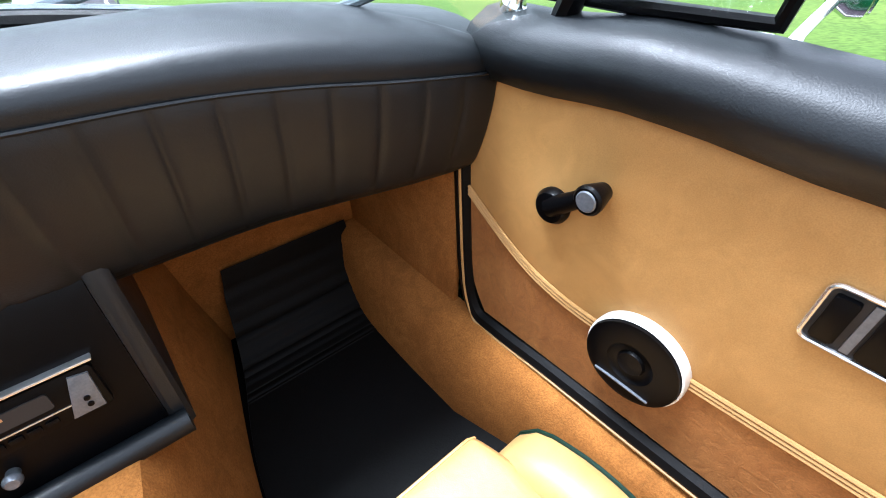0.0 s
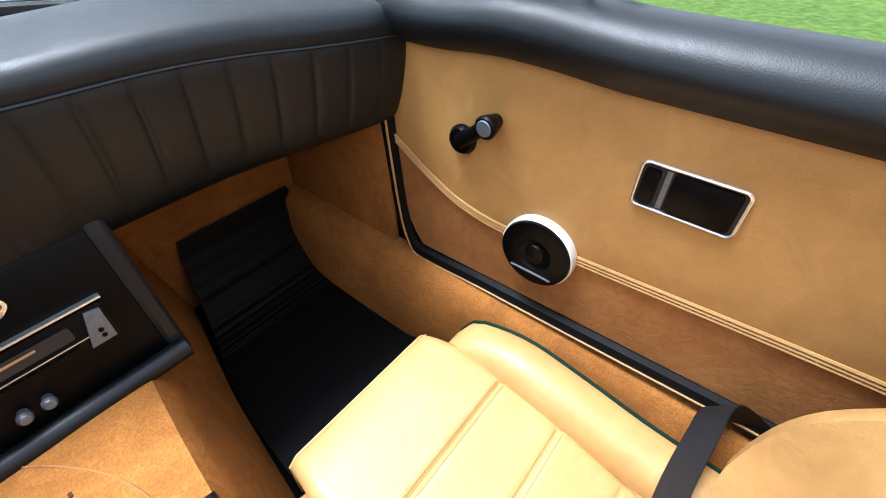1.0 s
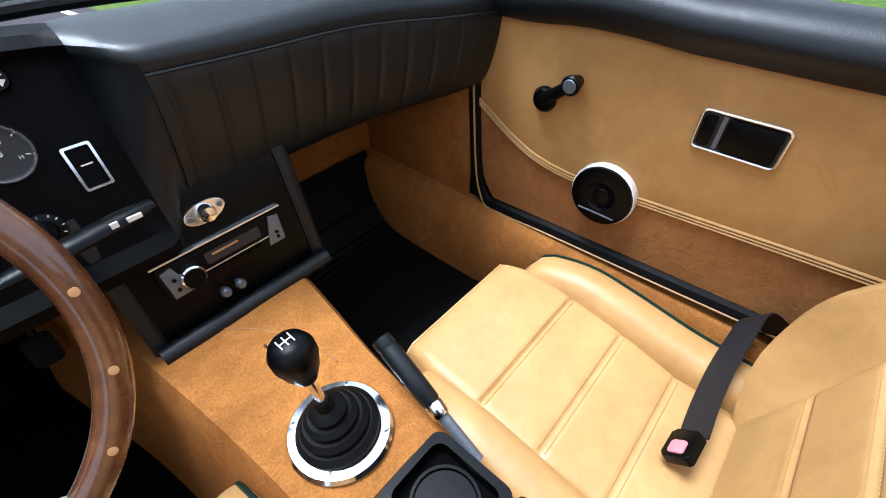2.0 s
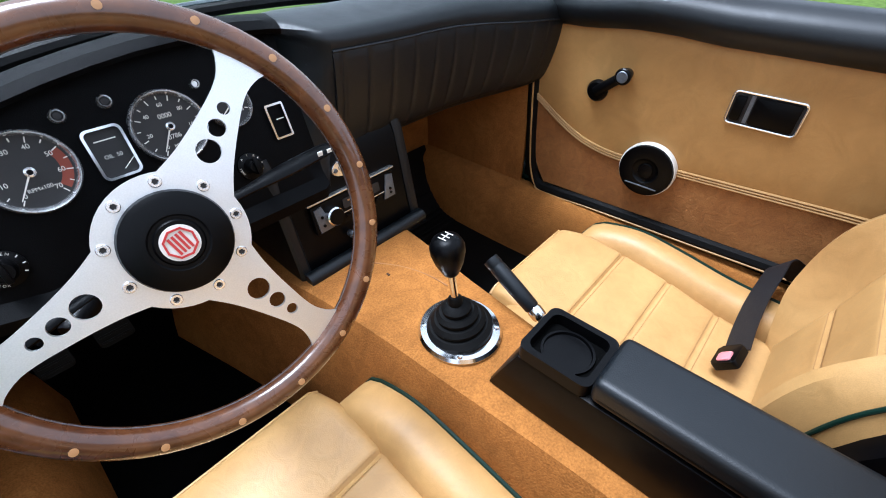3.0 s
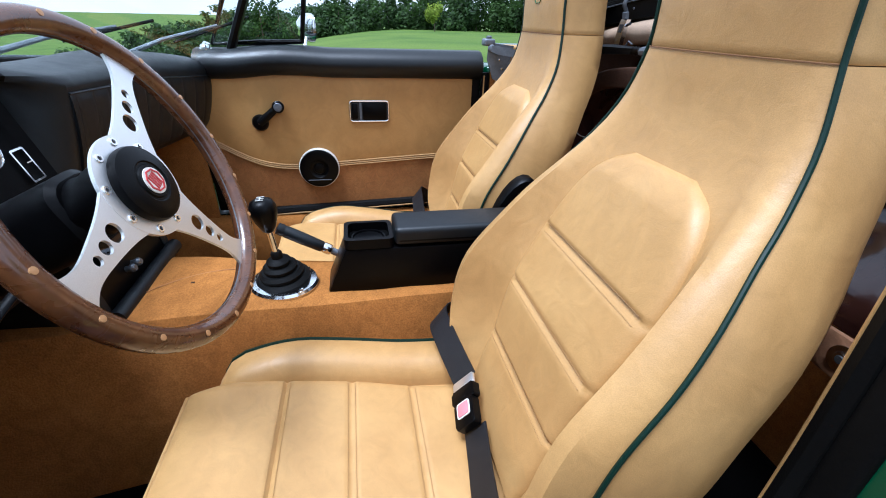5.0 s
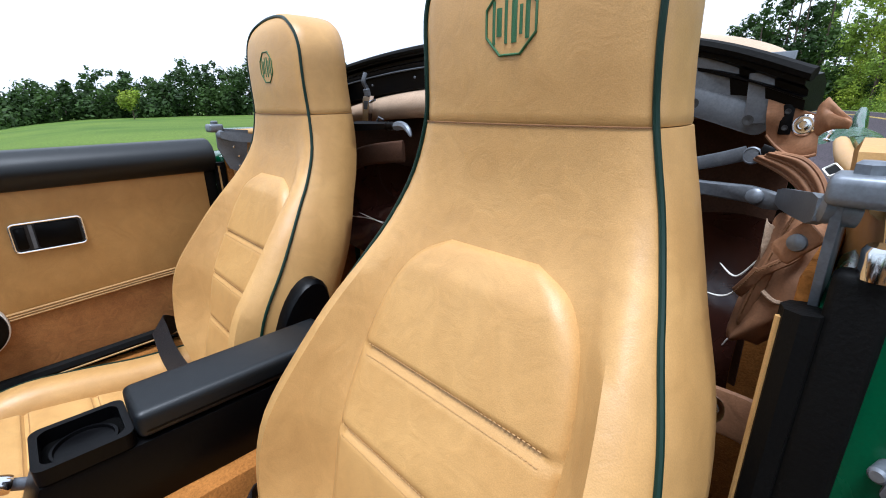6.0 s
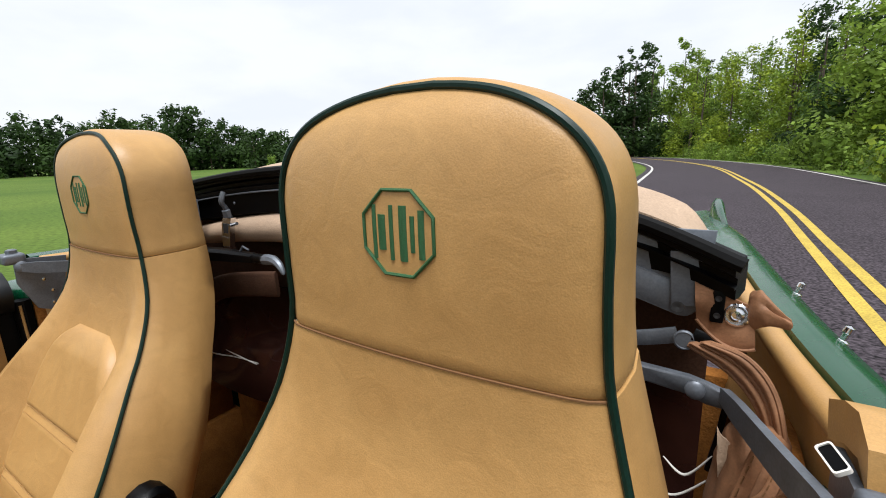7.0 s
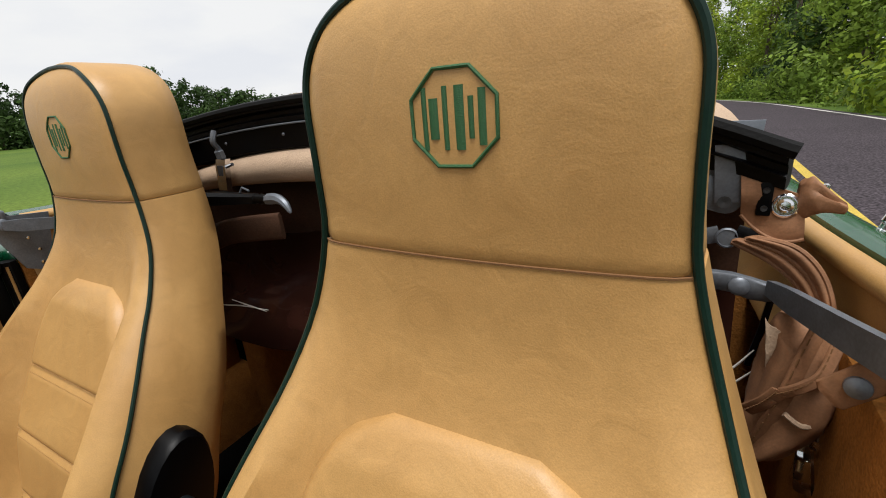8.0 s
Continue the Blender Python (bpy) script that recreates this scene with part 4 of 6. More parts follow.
    part("speaker_trim", box(min(X - s * 0.024, X - s * 0.030), max(X - s * 0.024, X - s * 0.030), 0.482, 0.556, 0.508, 0.5105, 0.0008), STEEL, sp)
    # quarter light and mirror
    q = [(s * 0.640, 0.785, 0.905), (s * 0.637, 0.66, 0.91), (s * 0.632, 0.535, 0.915), (s * 0.618, 0.515, 1.04), (s * 0.602, 0.495, 1.19), (s * 0.612, 0.66, 1.19), (s * 0.625, 0.72, 1.05)]
    ql = part("quarter_light", tube(q, 0.008, 8, loop=True), PLASTIC, d, "black quarter-light frame")
    gp = part("pane", plate([(0, 0), (0.25, 0.0), (0.285, 0.27), (0.13, 0.27)], 0.003, Matrix(((0, 0, s, s * 0.628), (-1, 0, 0, 0.785), (0, 1, 0, 0.908), (0, 0, 0, 1)))), glass, ql, "clear glass")
    gp.visible_shadow = False
    mm = part("mirror", loft([[(s * (0.785 + a), 0.515 + b + 0.25 * a, 0.948 + c) for a, c in rounded(0.105 * f, 0.085 * f, 0.03 * f)] for b, f in ((0.0, 0.97), (0.012, 1.0), (0.03, 0.8), (0.045, 0.4))]), CHROME, d, "chrome door mirror")
    part("mirror_glass", plate(rounded(0.095, 0.075, 0.026), 0.002, Matrix(((0.97, 0, 0, s * 0.785), (0.243 * s, 0, 1, 0.511), (0, 1, 0, 0.948), (0, 0, 0, 1)))), CHROME, mm)
    part("mirror_stem", tube([(s * 0.705, 0.54, 0.872), (s * 0.715, 0.538, 0.895), (s * 0.752, 0.53, 0.925)], [0.011, 0.006, 0.005], 10), BEZEL, mm)
    return d


shut_door = make_door(1, "closed car door with tan leather panel and black top roll")
shut_door.location.x += 0.037
open_door = make_door(-1, "wide open car door with tan leather panel")
open_door.rotation_euler = (0, 0, radians(-25))
open_door.location = (-0.722, 0.914, 0.45)


# ---- seats ----
SEAT_X = -0.346
FACE = 0.962
y_front = curve_of([(0.36, 0.212), (0.45, 0.187), (0.507, 0.168), (0.614, 0.138), (0.70, 0.093), (0.80, 0.046), (0.84, 0.026), (0.90, 0.006), (0.966, -0.002), (1.02, 0.000), (1.08, 0.000), (1.122, -0.006), (1.152, -0.024)])
half_w0 = curve_of([(0.36, 0.150), (0.42, 0.192), (0.48, 0.224), (0.55, 0.238), (0.66, 0.232), (0.74, 0.216), (0.82, 0.185), (0.89, 0.161), (0.966, 0.140), (1.01, 0.136), (1.05, 0.135), (1.2, 0.135)])


def half_w(z):
    if z <= 1.050:
        return half_w0(z)
    t = min((z - 1.050) / 0.102, 1)
    return 0.135 * max(1 - t ** 2.7, 0.010) ** (1 / 2.3)


depth = curve_of([(0.36, 0.12), (0.6, 0.135), (0.8, 0.125), (0.966, 0.118), (1.08, 0.116), (1.115, 0.113), (1.132, 0.104), (1.145, 0.090), (1.152, 0.072)])
bolster = curve_of([(0.36, 0.015), (0.42, 0.045), (0.5, 0.078), (0.62, 0.086), (0.73, 0.062), (0.83, 0.022), (0.91, 0.002), (1.2, 0.0)])


def front_y(u, z):
    b = bolster(z) * math.exp(-((abs(u) - 0.87) / 0.15) ** 2)
    edge = 0.006 * max(0, (abs(u) - 0.86) / 0.14) ** 2
    crown = 0.009 * (1 - u * u) * half_w(z) / 0.14 * smooth01(0.84, 1.0, z)
    return y_front(z) + b - edge + crown


def back_ring(z, puff=0.0):
    w, d = half_w(z), depth(z)
    out = []
    for k in range(25):
        u = -1 + 2 * k / 24
        out.append((SEAT_X + (FACE * w + puff) * u, front_y(u, z) + puff, z))
    for u, t in ((0.985, 0.22), (1.0, 0.45), (0.98, 0.72), (0.91, 0.93), (0.75, 1.0), (0.4, 1.03), (0, 1.04), (-0.4, 1.03), (-0.75, 1.0), (-0.91, 0.93), (-0.98, 0.72), (-1.0, 0.45), (-0.985, 0.22)):
        out.append((SEAT_X + (w + puff) * u, y_front(z) - d * t, z))
    return out


def edge_line(z, s):
    low = z - 0.006 * smooth01(1.06, 1.15, z)
    u = half_w(z) / half_w(low)
    return Vector((SEAT_X + s * half_w(z) * (FACE + 0.003), front_y(u, low) + 0.0018, low))


seat = thing("seat", (SEAT_X, 0.3, 0.195), "tan leather bucket seat with green piping and tall headrest", "car seat", "car seats")
HEAD = 0.961


def dashes(at, n, r):
    """A row of short stitches along a line at(0..1)."""
    bm = None
    for i in range(n):
        bm = tube([at((i + 0.18) / n), at((i + 0.82) / n)], r, 4, bm=bm)
    return bm


back = part("backrest", loft([back_ring(0.36 + (HEAD - 0.36) * i / 30) for i in range(31)]), TAN, seat, "tan leather backrest", 50)
zs = [HEAD + 0.001, HEAD + 0.004, HEAD + 0.012] + [HEAD + 0.02 + (1.080 - HEAD - 0.02) * i / 9 for i in range(10)] + [1.080 + 0.0718 * math.sin(math.pi / 2 * k / 16) for k in range(1, 17)]
head_rings = [back_ring(z, -0.002 if i == 0 else (-0.0005 if i == 1 else 0.0)) for i, z in enumerate(zs)]
head = part("headrest", loft(head_rings), TAN, seat, "tan leather headrest with green embroidery", 60)


def pipe_line(z0, z1, n):
    up = [edge_line(z0 + (z1 - z0) * i / n, 1) for i in range(n + 1)]
    dn = [edge_line(z0 + (z1 - z0) * i / n, -1) for i in range(n, -1, -1)]
    return up, dn


up, dn = pipe_line(0.40, 1.07, 44)
zz = [1.07 + 0.082 * math.sin(math.pi / 2 * k / 24) for k in range(1, 25)]
top = [edge_line(z, 1) for z in zz] + [edge_line(z, -1) for z in zz[::-1]]
part("piping", tube(up + top + dn, 0.0029, 8), PIPING, seat, "dark green piping")
part("head_seam", tube([Vector(back_ring(HEAD + 0.001)[k]) + Vector((0, 0.0004, 0)) for k in range(25)], 0.0009, 5), SEAM, head, "dark stitched seam")

ins_half = curve_of([(0.40, 0.118), (0.51, 0.130), (0.62, 0.139), (0.71, 0.140), (0.78, 0.125), (0.817, 0.098), (0.836, 0.058)])
GROOVES = (0.512, 0.612, 0.702)


def insert_at(u, v):
    z = 0.395 + 0.441 * v
    uu = -1 + 2 * u
    x = SEAT_X + ins_half(z) * uu
    g = sum(math.exp(-((z - q) / 0.004) ** 2) for q in GROOVES)
    rim_ = min(1, (1 - abs(uu)) / 0.14) ** 0.5 if abs(uu) < 1 else 0
    rim2 = min(1, (0.836 - z) / 0.03) ** 0.5 if z < 0.836 else 0
    puff = 0.016 * rim_ * rim2 - 0.007 * g * rim_ * rim2
    return Vector((x, y_front(z) + bolster(z) * math.exp(-((abs(x - SEAT_X) / (FACE * half_w(z)) - 0.87) / 0.15) ** 2) + 0.001 + puff, z))


part("back_insert", sheet(insert_at, 36, 90, (0, -0.012, 0)), TAN, seat, "pleated tan leather insert", 60)
for q in GROOVES:
    for dz in (-0.006, 0.006):
        part("seam_stitch", dashes(lambda t: insert_at(0.06 + 0.88 * t, (q + dz - 0.395) / 0.441) + Vector((0, 0.0006, 0)), 46, 0.0006), STITCH, back)

# embroidered eight-sided emblem, as plain shapes
def on_head(x, y, lift=0.0):
    """A point on the headrest's face, x and y from the emblem's middle."""
    z = 1.053 + y
    return Vector((SEAT_X - x, front_y(-x / (FACE * half_w(z)), z) + lift, z))


ring_pts = []
for (xa, ya), (xb, yb) in zip(OCT, OCT[1:] + OCT[:1]):
    ring_pts += [on_head(0.0307 * (xa + (xb - xa) * k / 5), 0.0307 * (ya + (yb - ya) * k / 5), 0.0003) for k in range(5)]
part("emblem_outline", tube(ring_pts, 0.0016, 6, loop=True, flat=0.8), THREAD, head, "green embroidered eight-sided outline")
for x, w, h in ((-0.0195, 0.0026, 0.0185), (-0.0130, 0.0046, 0.012), (-0.0050, 0.0026, 0.0185), (0.0045, 0.0046, 0.0185), (0.0120, 0.0026, 0.012), (0.0190, 0.0036, 0.016)):
    part("emblem_bar", sheet(lambda u, v: on_head(x + 1.35 * w * (u - 0.5), h * (2 * v - 1), 0.0002 + 0.0009 * math.sin(math.pi * u)), 4, 10, (0, -0.001, 0)), THREAD, head, "", 60)

# cushion
c_top = curve_of([(0.15, 0.360), (0.325, 0.372), (0.43, 0.390), (0.54, 0.406), (0.63, 0.414), (0.682, 0.410), (0.702, 0.398), (0.712, 0.37), (0.716, 0.33)])
C_GROOVES = (0.323, 0.430, 0.539)


def cushion_at(u, v):
    y = 0.15 + 0.566 * v
    uu = -1 + 2 * u
    g = sum(math.exp(-((y - q) / 0.0036) ** 2) for q in C_GROOVES)
    rim_ = min(1, (1 - abs(uu)) / 0.10) ** 0.5 if abs(uu) < 1 else 0
    hw = 0.138 + 0.022 * smooth01(0.18, 0.50, y) - 0.012 * smooth01(0.62, 0.71, y)
    z = c_top(y) + 0.012 * rim_ - 0.007 * g * rim_ - 0.012 * uu * uu * 0
    return Vector((SEAT_X + hw * uu, y, z))


part("cushion", sheet(cushion_at, 36, 100, (0, 0, -0.05)), TAN, seat, "pleated tan leather cushion", 60)
for q in C_GROOVES:
    for dy in (-0.006, 0.006):
        part("seam_stitch", dashes(lambda t: cushion_at(0.05 + 0.90 * t, (q + dy - 0.15) / 0.566) + Vector((0, 0, 0.0006)), 52, 0.0006), STITCH, seat)
part("cushion_body", loft([[(SEAT_X - w, y, 0.25), (SEAT_X + w, y, 0.25), (SEAT_X + w, y, c_top(y) - 0.01), (SEAT_X - w, y, c_top(y) - 0.01)] for y, w in ((0.12, 0.15), (0.60, 0.15), (0.66, 0.15), (0.705, 0.142))]), TAN, seat, "tan leather cushion sides")
part("front_piping", tube([cushion_at(0.0 + 1.0 * i / 20, 0.965) + Vector((0, 0.002, -0.002)) for i in range(21)], 0.003, 6), TAN, seat)
for s in (-1, 1):
    rings = []
    for i in range(25):
        y = 0.13 + 0.56 * i / 24
        f = (1 - max(0, (y - 0.62) / 0.07) ** 2.2) if y > 0.62 else 1
        f = max(f, 0.05) ** 0.5
        zt = c_top(min(y, 0.66)) + 0.040 * smooth01(0.70, 0.50, y) + 0.008
        zc = 0.25 + (zt - 0.25) * f
        cx = SEAT_X + s * (0.196 - 0.010 * smooth01(0.55, 0.69, y))
        ring = []
        for k in range(14):
            t = 2 * math.pi * k / 14
            sx, sz = math.cos(t), math.sin(t)
            ring.append((cx + 0.052 * math.copysign(abs(sx) ** 0.7, sx), y, (0.25 + zc) / 2 + (zc - 0.25) / 2 * math.copysign(abs(sz) ** 0.6, sz)))
        rings.append(ring)
    part("cushion_bolster", loft(rings), TAN, seat, "rounded tan leather side bolster", 60)
    part("piping", tube([Vector(r[2]) * 0.75 + Vector(r[3]) * 0.25 + Vector((s * 0.001, 0, 0.001)) if s > 0 else Vector(r[5]) * 0.5 + Vector(r[6]) * 0.5 + Vector((-0.001, 0, 0.001)) for r in rings], 0.0038, 6), PIPING, seat, "dark green piping")
part("seat_frame", box(SEAT_X - 0.21, SEAT_X + 0.21, 0.10, 0.60, 0.197, 0.25, 0.008), PLASTIC, seat, "black seat frame")
seat_r = copy_thing(seat, pose(0.318, 0.236, 0.197) @ Matrix.Diagonal((0.95, 0.97, 1.0, 1.0)))

for st, s in ((seat, 1), (seat_r, -1)):
    cx = (SEAT_X if s > 0 else 0.318) + s * 0.232
    d1, d2 = Vector((0, -0.36, 0.93)), Vector((0, 0.93, 0.36))
    part("recliner_cover", loft([[Vector((cx + s * a, 0.105 - (0.06 if s < 0 else 0), 0.555 + (0.024 if s < 0 else 0))) + d1 * (0.105 * f * math.cos(t) * (1 if math.cos(t) > 0 else 1.4)) + d2 * (0.050 * f * math.sin(t)) for t in [2 * math.pi * k / 24 for k in range(24)]] for a, f in ((-0.03, 1.0), (0.018, 1.0), (0.026, 0.93), (0.028, 0.7))]), PLASTIC, st, "black plastic recliner cover")

# ---- seat belts ----
def strap_of(path, width, parent, name="strap"):
    n = len(path) - 1
    across = Vector((0.0, -0.60, 0.80))
    rows = []
    for i, p in enumerate(path):
        d = (path[min(i + 1, n)] - path[max(i - 1, 0)]).normalized()
        rows.append((p, (across - d * across.dot(d)).normalized()))
    return part(name, sheet(lambda u, v: rows[int(round(u * n))][0] + rows[int(round(u * n))][1] * (v - 0.5) * width, n, 3, (0, -0.002, -0.0015)), WEBBING, parent, "black webbing strap")


PINK = material("faded_pink_plastic", (0.62, 0.22, 0.24), 0.4)
WEBBING = material("black_webbing", (0.004, 0.004, 0.006), 0.6, grain=0.5, grain_size=900, bump=0.5)
belts = []
b = thing("seat_belt", (-0.25, 0.2, 0.36), "black lap belt with a metal buckle across the driver seat", "seat belt", "seat belts")
belts.append(b)
strap_of(spline([(-0.068, 0.10, 0.37), (-0.074, 0.16, 0.415), (-0.090, 0.215, 0.452), (-0.125, 0.238, 0.464), (-0.175, 0.233, 0.454), (-0.225, 0.222, 0.438), (-0.262, 0.214, 0.428)], 24), 0.050, b)
strap_of(spline([(-0.345, 0.216, 0.408), (-0.39, 0.222, 0.402), (-0.45, 0.232, 0.410), (-0.51, 0.240, 0.432), (-0.545, 0.215, 0.43), (-0.555, 0.15, 0.38)], 24), 0.048, b)
bd = (Vector((-0.345, 0.216, 0.408)) - Vector((-0.262, 0.214, 0.428))).normalized()
BM = basis((-0.300, 0.218, 0.420), bd, (0, 0.80, 0.60))
part("tongue", plate(rounded(0.020, 0.050, 0.003), 0.004, BM @ Matrix.Translation((-0.032, 0, 0.002)), bevel=0.001), ALLOY, b, "bright metal tongue")
part("buckle_head", plate(rounded(0.026, 0.054, 0.004), 0.014, BM @ Matrix.Translation((-0.009, 0, -0.004)), bevel=0.003), PLASTIC, b)
bk = part("buckle", plate(rounded(0.048, 0.044, 0.006), 0.015, BM @ Matrix.Translation((0.026, 0, -0.004)), bevel=0.003), PLASTIC, b, "black plastic buckle")
part("release_button", plate(rounded(0.022, 0.024, 0.004), 0.003, BM @ Matrix.Translation((0.020, 0, 0.0105)), bevel=0.001), PINK, bk, "faded pink release button")
part("button_frame", ring_plate(rounded(0.027, 0.029, 0.005), rounded(0.023, 0.025, 0.004), 0.002, BM @ Matrix.Translation((0.020, 0, 0.0105))), WHITE, bk)
b = thing("seat_belt", (0.30, 0.2, 0.36), "black lap belt lying in the crease of the passenger seat", "seat belt", "seat belts")
strap_of(spline([(0.632, 0.09, 0.37), (0.626, 0.14, 0.41), (0.606, 0.19, 0.452), (0.580, 0.206, 0.464), (0.540, 0.210, 0.462), (0.470, 0.214, 0.440), (0.40, 0.212, 0.424), (0.340, 0.207, 0.416)], 28), 0.048, b)
BM = basis((0.315, 0.207, 0.414), (-1, 0, -0.1), (0, 0.75, 0.62))
bk = part("buckle", plate(rounded(0.050, 0.044, 0.006), 0.015, BM, bevel=0.003), PLASTIC, b, "black plastic buckle")
part("release_button", plate(rounded(0.022, 0.024, 0.004), 0.003, BM @ Matrix.Translation((0.008, 0, 0.0145)), bevel=0.001), PINK, bk, "red release button")

for ob in belts:
    ob.location += Vector((0, 0.022, 0.006))

# ---- floor mat ----
mat_line = curve_of([(0.55, 0.199), (1.03, 0.199), (1.10, 0.215), (1.16, 0.275), (1.205, 0.36), (1.215, 0.395)])
mat_left = curve_of([(0.40, 0.175), (0.87, 0.205), (1.19, 0.295), (1.22, 0.315)])


def mat_at(u, v):
    y = 0.40 + 0.815 * v
    x = mat_left(y) + (0.598 - mat_left(y)) * u
    rib = 0.0025 * (1 - (2 * ((v * 0.815 / 0.016) % 1) - 1) ** 4) if v > 0.78 else 0
    return Vector((x, y - rib, mat_line(y) + rib))


single("floor_mat", sheet(mat_at, 6, 220, (0, 0.003, -0.003)), RUBBER, "black ribbed rubber mat in the passenger footwell", "floor mat")


# ---- pedals in the driver's footwell ----
for x, w in ((-0.465, 0.050), (-0.375, 0.055), (-0.225, 0.040)):
    pd = thing("pedal", (x, 1.06, 0.42), "black rubber pedal on a steel arm in the dark footwell", "pedal", "pedals")
    part("arm", tube(spline([(x, 1.222, 0.66), (x, 1.16, 0.60), (x, 1.10, 0.52), (x, 1.065, 0.455)], 10), 0.007, 6), PLASTIC, pd, "black arm")
    pad_m = basis((x, 1.05, 0.445), (1, 0, 0), (0, -0.85, 0.5))
    part("pad", plate(rounded(w, 0.052, 0.008), 0.012, pad_m, bevel=0.002), RUBBER, pd, "black rubber pad")
    for k in range(4):
        part("rib", box(-w * 0.42, w * 0.42, -0.002, 0.002, 0.012, 0.0145, 0.0008, m=pad_m @ Matrix.Translation((0, -0.017 + 0.0113 * k, 0))), RUBBER, pd)
    part("clevis", lathe([(0.006, 0), (0.006, 0.010), (0, 0.012)], (x + 0.010, 1.085, 0.50), (0, -1, 0.3), 8), ALLOY, pd, "small bright clevis pin")


# ---- folded hood behind the seats ----
hood = thing("folded_hood", (0, -0.30, 0.63), "folded tan cloth hood with black rail and grey links", "car hood")
rail = spline([(-0.547, -0.222, 0.984), (-0.43, -0.248, 1.022), (-0.22, -0.275, 1.054), (0.0, -0.285, 1.065), (0.22, -0.275, 1.054), (0.43, -0.248, 1.022), (0.547, -0.222, 0.984)], 48)
sec = [(0.016, -0.052), (0.016, -0.014), (0.022, -0.010), (0.022, -0.004), (0.014, 0.000), (0.014, 0.006), (0.024, 0.010), (0.024, 0.018), (-0.012, 0.022), (-0.022, 0.012), (-0.022, -0.052), (0.0, -0.058)]


def along(path, sect, slim=1.0):
    out = []
    n = len(path) - 1
    for i, p in enumerate(path):
        d = path[min(i + 1, n)] - path[max(i - 1, 0)]
        d.z = 0
        d.normalize()
        side = Vector((-d.y, d.x, 0))
        k = slim + (1 - slim) * smooth01(2, 13, min(i, n - i))
        out.append([p + side * a + Vector((0, 0, b * (k if b < 0 else 1))) for a, b in sect])
    return out


def ribbon(pts, width, thick, normal, n=24, ends=1.0):
    """A flat band along a line, with eased edges; normal: the way its face looks."""
    path = spline(pts, n)
    nn = Vector(normal).normalized()
    rings = []
    for i, p in enumerate(path):
        d = (path[min(i + 1, n)] - path[max(i - 1, 0)]).normalized()
        a = d.cross(nn).normalized()
        w = width * (ends if i in (0, n) else 1.0) / 2
        rings.append([p + a * w * x + nn * thick * z for x, z in ((-1, 0), (-0.92, 0.7), (-0.75, 1), (0.75, 1), (0.92, 0.7), (1, 0), (0.75, -0.6), (-0.75, -0.6))])
    return loft(rings)


def stitches(pts, n, off, r=0.0006):
    path = spline(pts, n * 3)
    bm = None
    for i in range(n):
        bm = tube([path[i * 3] + Vector(off), path[i * 3 + 2] + Vector(off)], r, 4, bm=bm)
    return bm


part("header_rail", loft(along(rail, sec, 0.25)), PLASTIC, hood, "black header rail of the hood", 30)
part("rail_seal", tube([p + Vector((0, 0.024, 0.020)) for p in rail], 0.007, 8), RUBBER, hood, "black rubber seal")
for k in range(13, 38, 5):
    part("rivet", lathe([(0.003, 0), (0.002, 0.0015), (0, 0.002)], rail[k] + Vector((0, 0.017, -0.030)), (0, 1, 0), 8), STEEL, hood)
part("rail_strip", tube([p + Vector((0, 0.020, -0.014)) for p in rail[8:-8]], 0.0018, 6), STEEL, hood, "thin worn metal strip on the rail")


def cloth_at(u, v):
    i = u * 48
    p = rail[int(i)].lerp(rail[min(int(i) + 1, 48)], i - int(i))
    y = p.y - 0.005 - (0.34 - 0.07 * abs(2 * u - 1)) * v
    fold = 0.006 * noise.noise((p.x * 7, y * 11, 2.0)) + 0.006 * math.sin(v * 9 + 3 * u) * v
    z = p.z + 0.024 + 0.020 * math.sin(math.pi * min(v * 1.1, 1)) * (1 - (2 * u - 1) ** 4) - 0.13 * smooth01(0.30, 1.0, v) + fold
    end = smooth01(0.80, 1.0, abs(2 * u - 1))
    return Vector((p.x * (1 - 0.06 * end * v), y + 0.07 * end * v, z - 0.04 * end * v - 0.012 * end))


part("top_cloth", sheet(cloth_at, 64, 20, (0, 0, -0.008)), CLOTH, hood, "pale tan hood cloth")
roll_path = [p + Vector((0, 0.0, -0.082)) for p in rail[8:41]]
part("cloth_roll", tube(roll_path, [0.012 + 0.021 * math.sin(math.pi * i / 32) ** 0.6 for i in range(33)], 16, flat=0.9), CLOTH, hood, "pale cloth roll under the rail", 60)


def inner_at(u, v):
    x = -0.53 + 1.06 * u
    y = -0.27 - 0.10 * (1 - (2 * u - 1) ** 2) - 0.03 * math.sin(v * 6 + 4 * u) * (1 - v) + 0.02 * v
    z = 0.955 - 0.35 * v
    return Vector((x, y - 0.03 + 0.012 * noise.noise((x * 8, z * 8, 5.0)), z))


part("inner_lining", sheet(inner_at, 60, 24, (0, -0.006, 0)), LINING, hood, "crumpled dark brown inner cloth")
window_mat = material("smoky_plastic_window", (0.045, 0.016, 0.011), 0.14, grain=0.2, grain_size=8, stain=0.6, stain_size=12, dark=(0.008, 0.003, 0.003), coat=0.3, spec=0.4)


def fold_at(u, v):
    x = -0.53 + 1.06 * u
    y = -0.225 - 0.075 * (1 - (2 * u - 1) ** 2) - 0.05 * v + 0.020 * math.sin(10 * u + 5 * v)
    z = 0.62 + 0.215 * v + 0.025 * math.sin(7 * u) * (1 - v) + 0.012 * noise.noise((x * 11, v * 4, 8.0))
    return Vector((x, y, z))


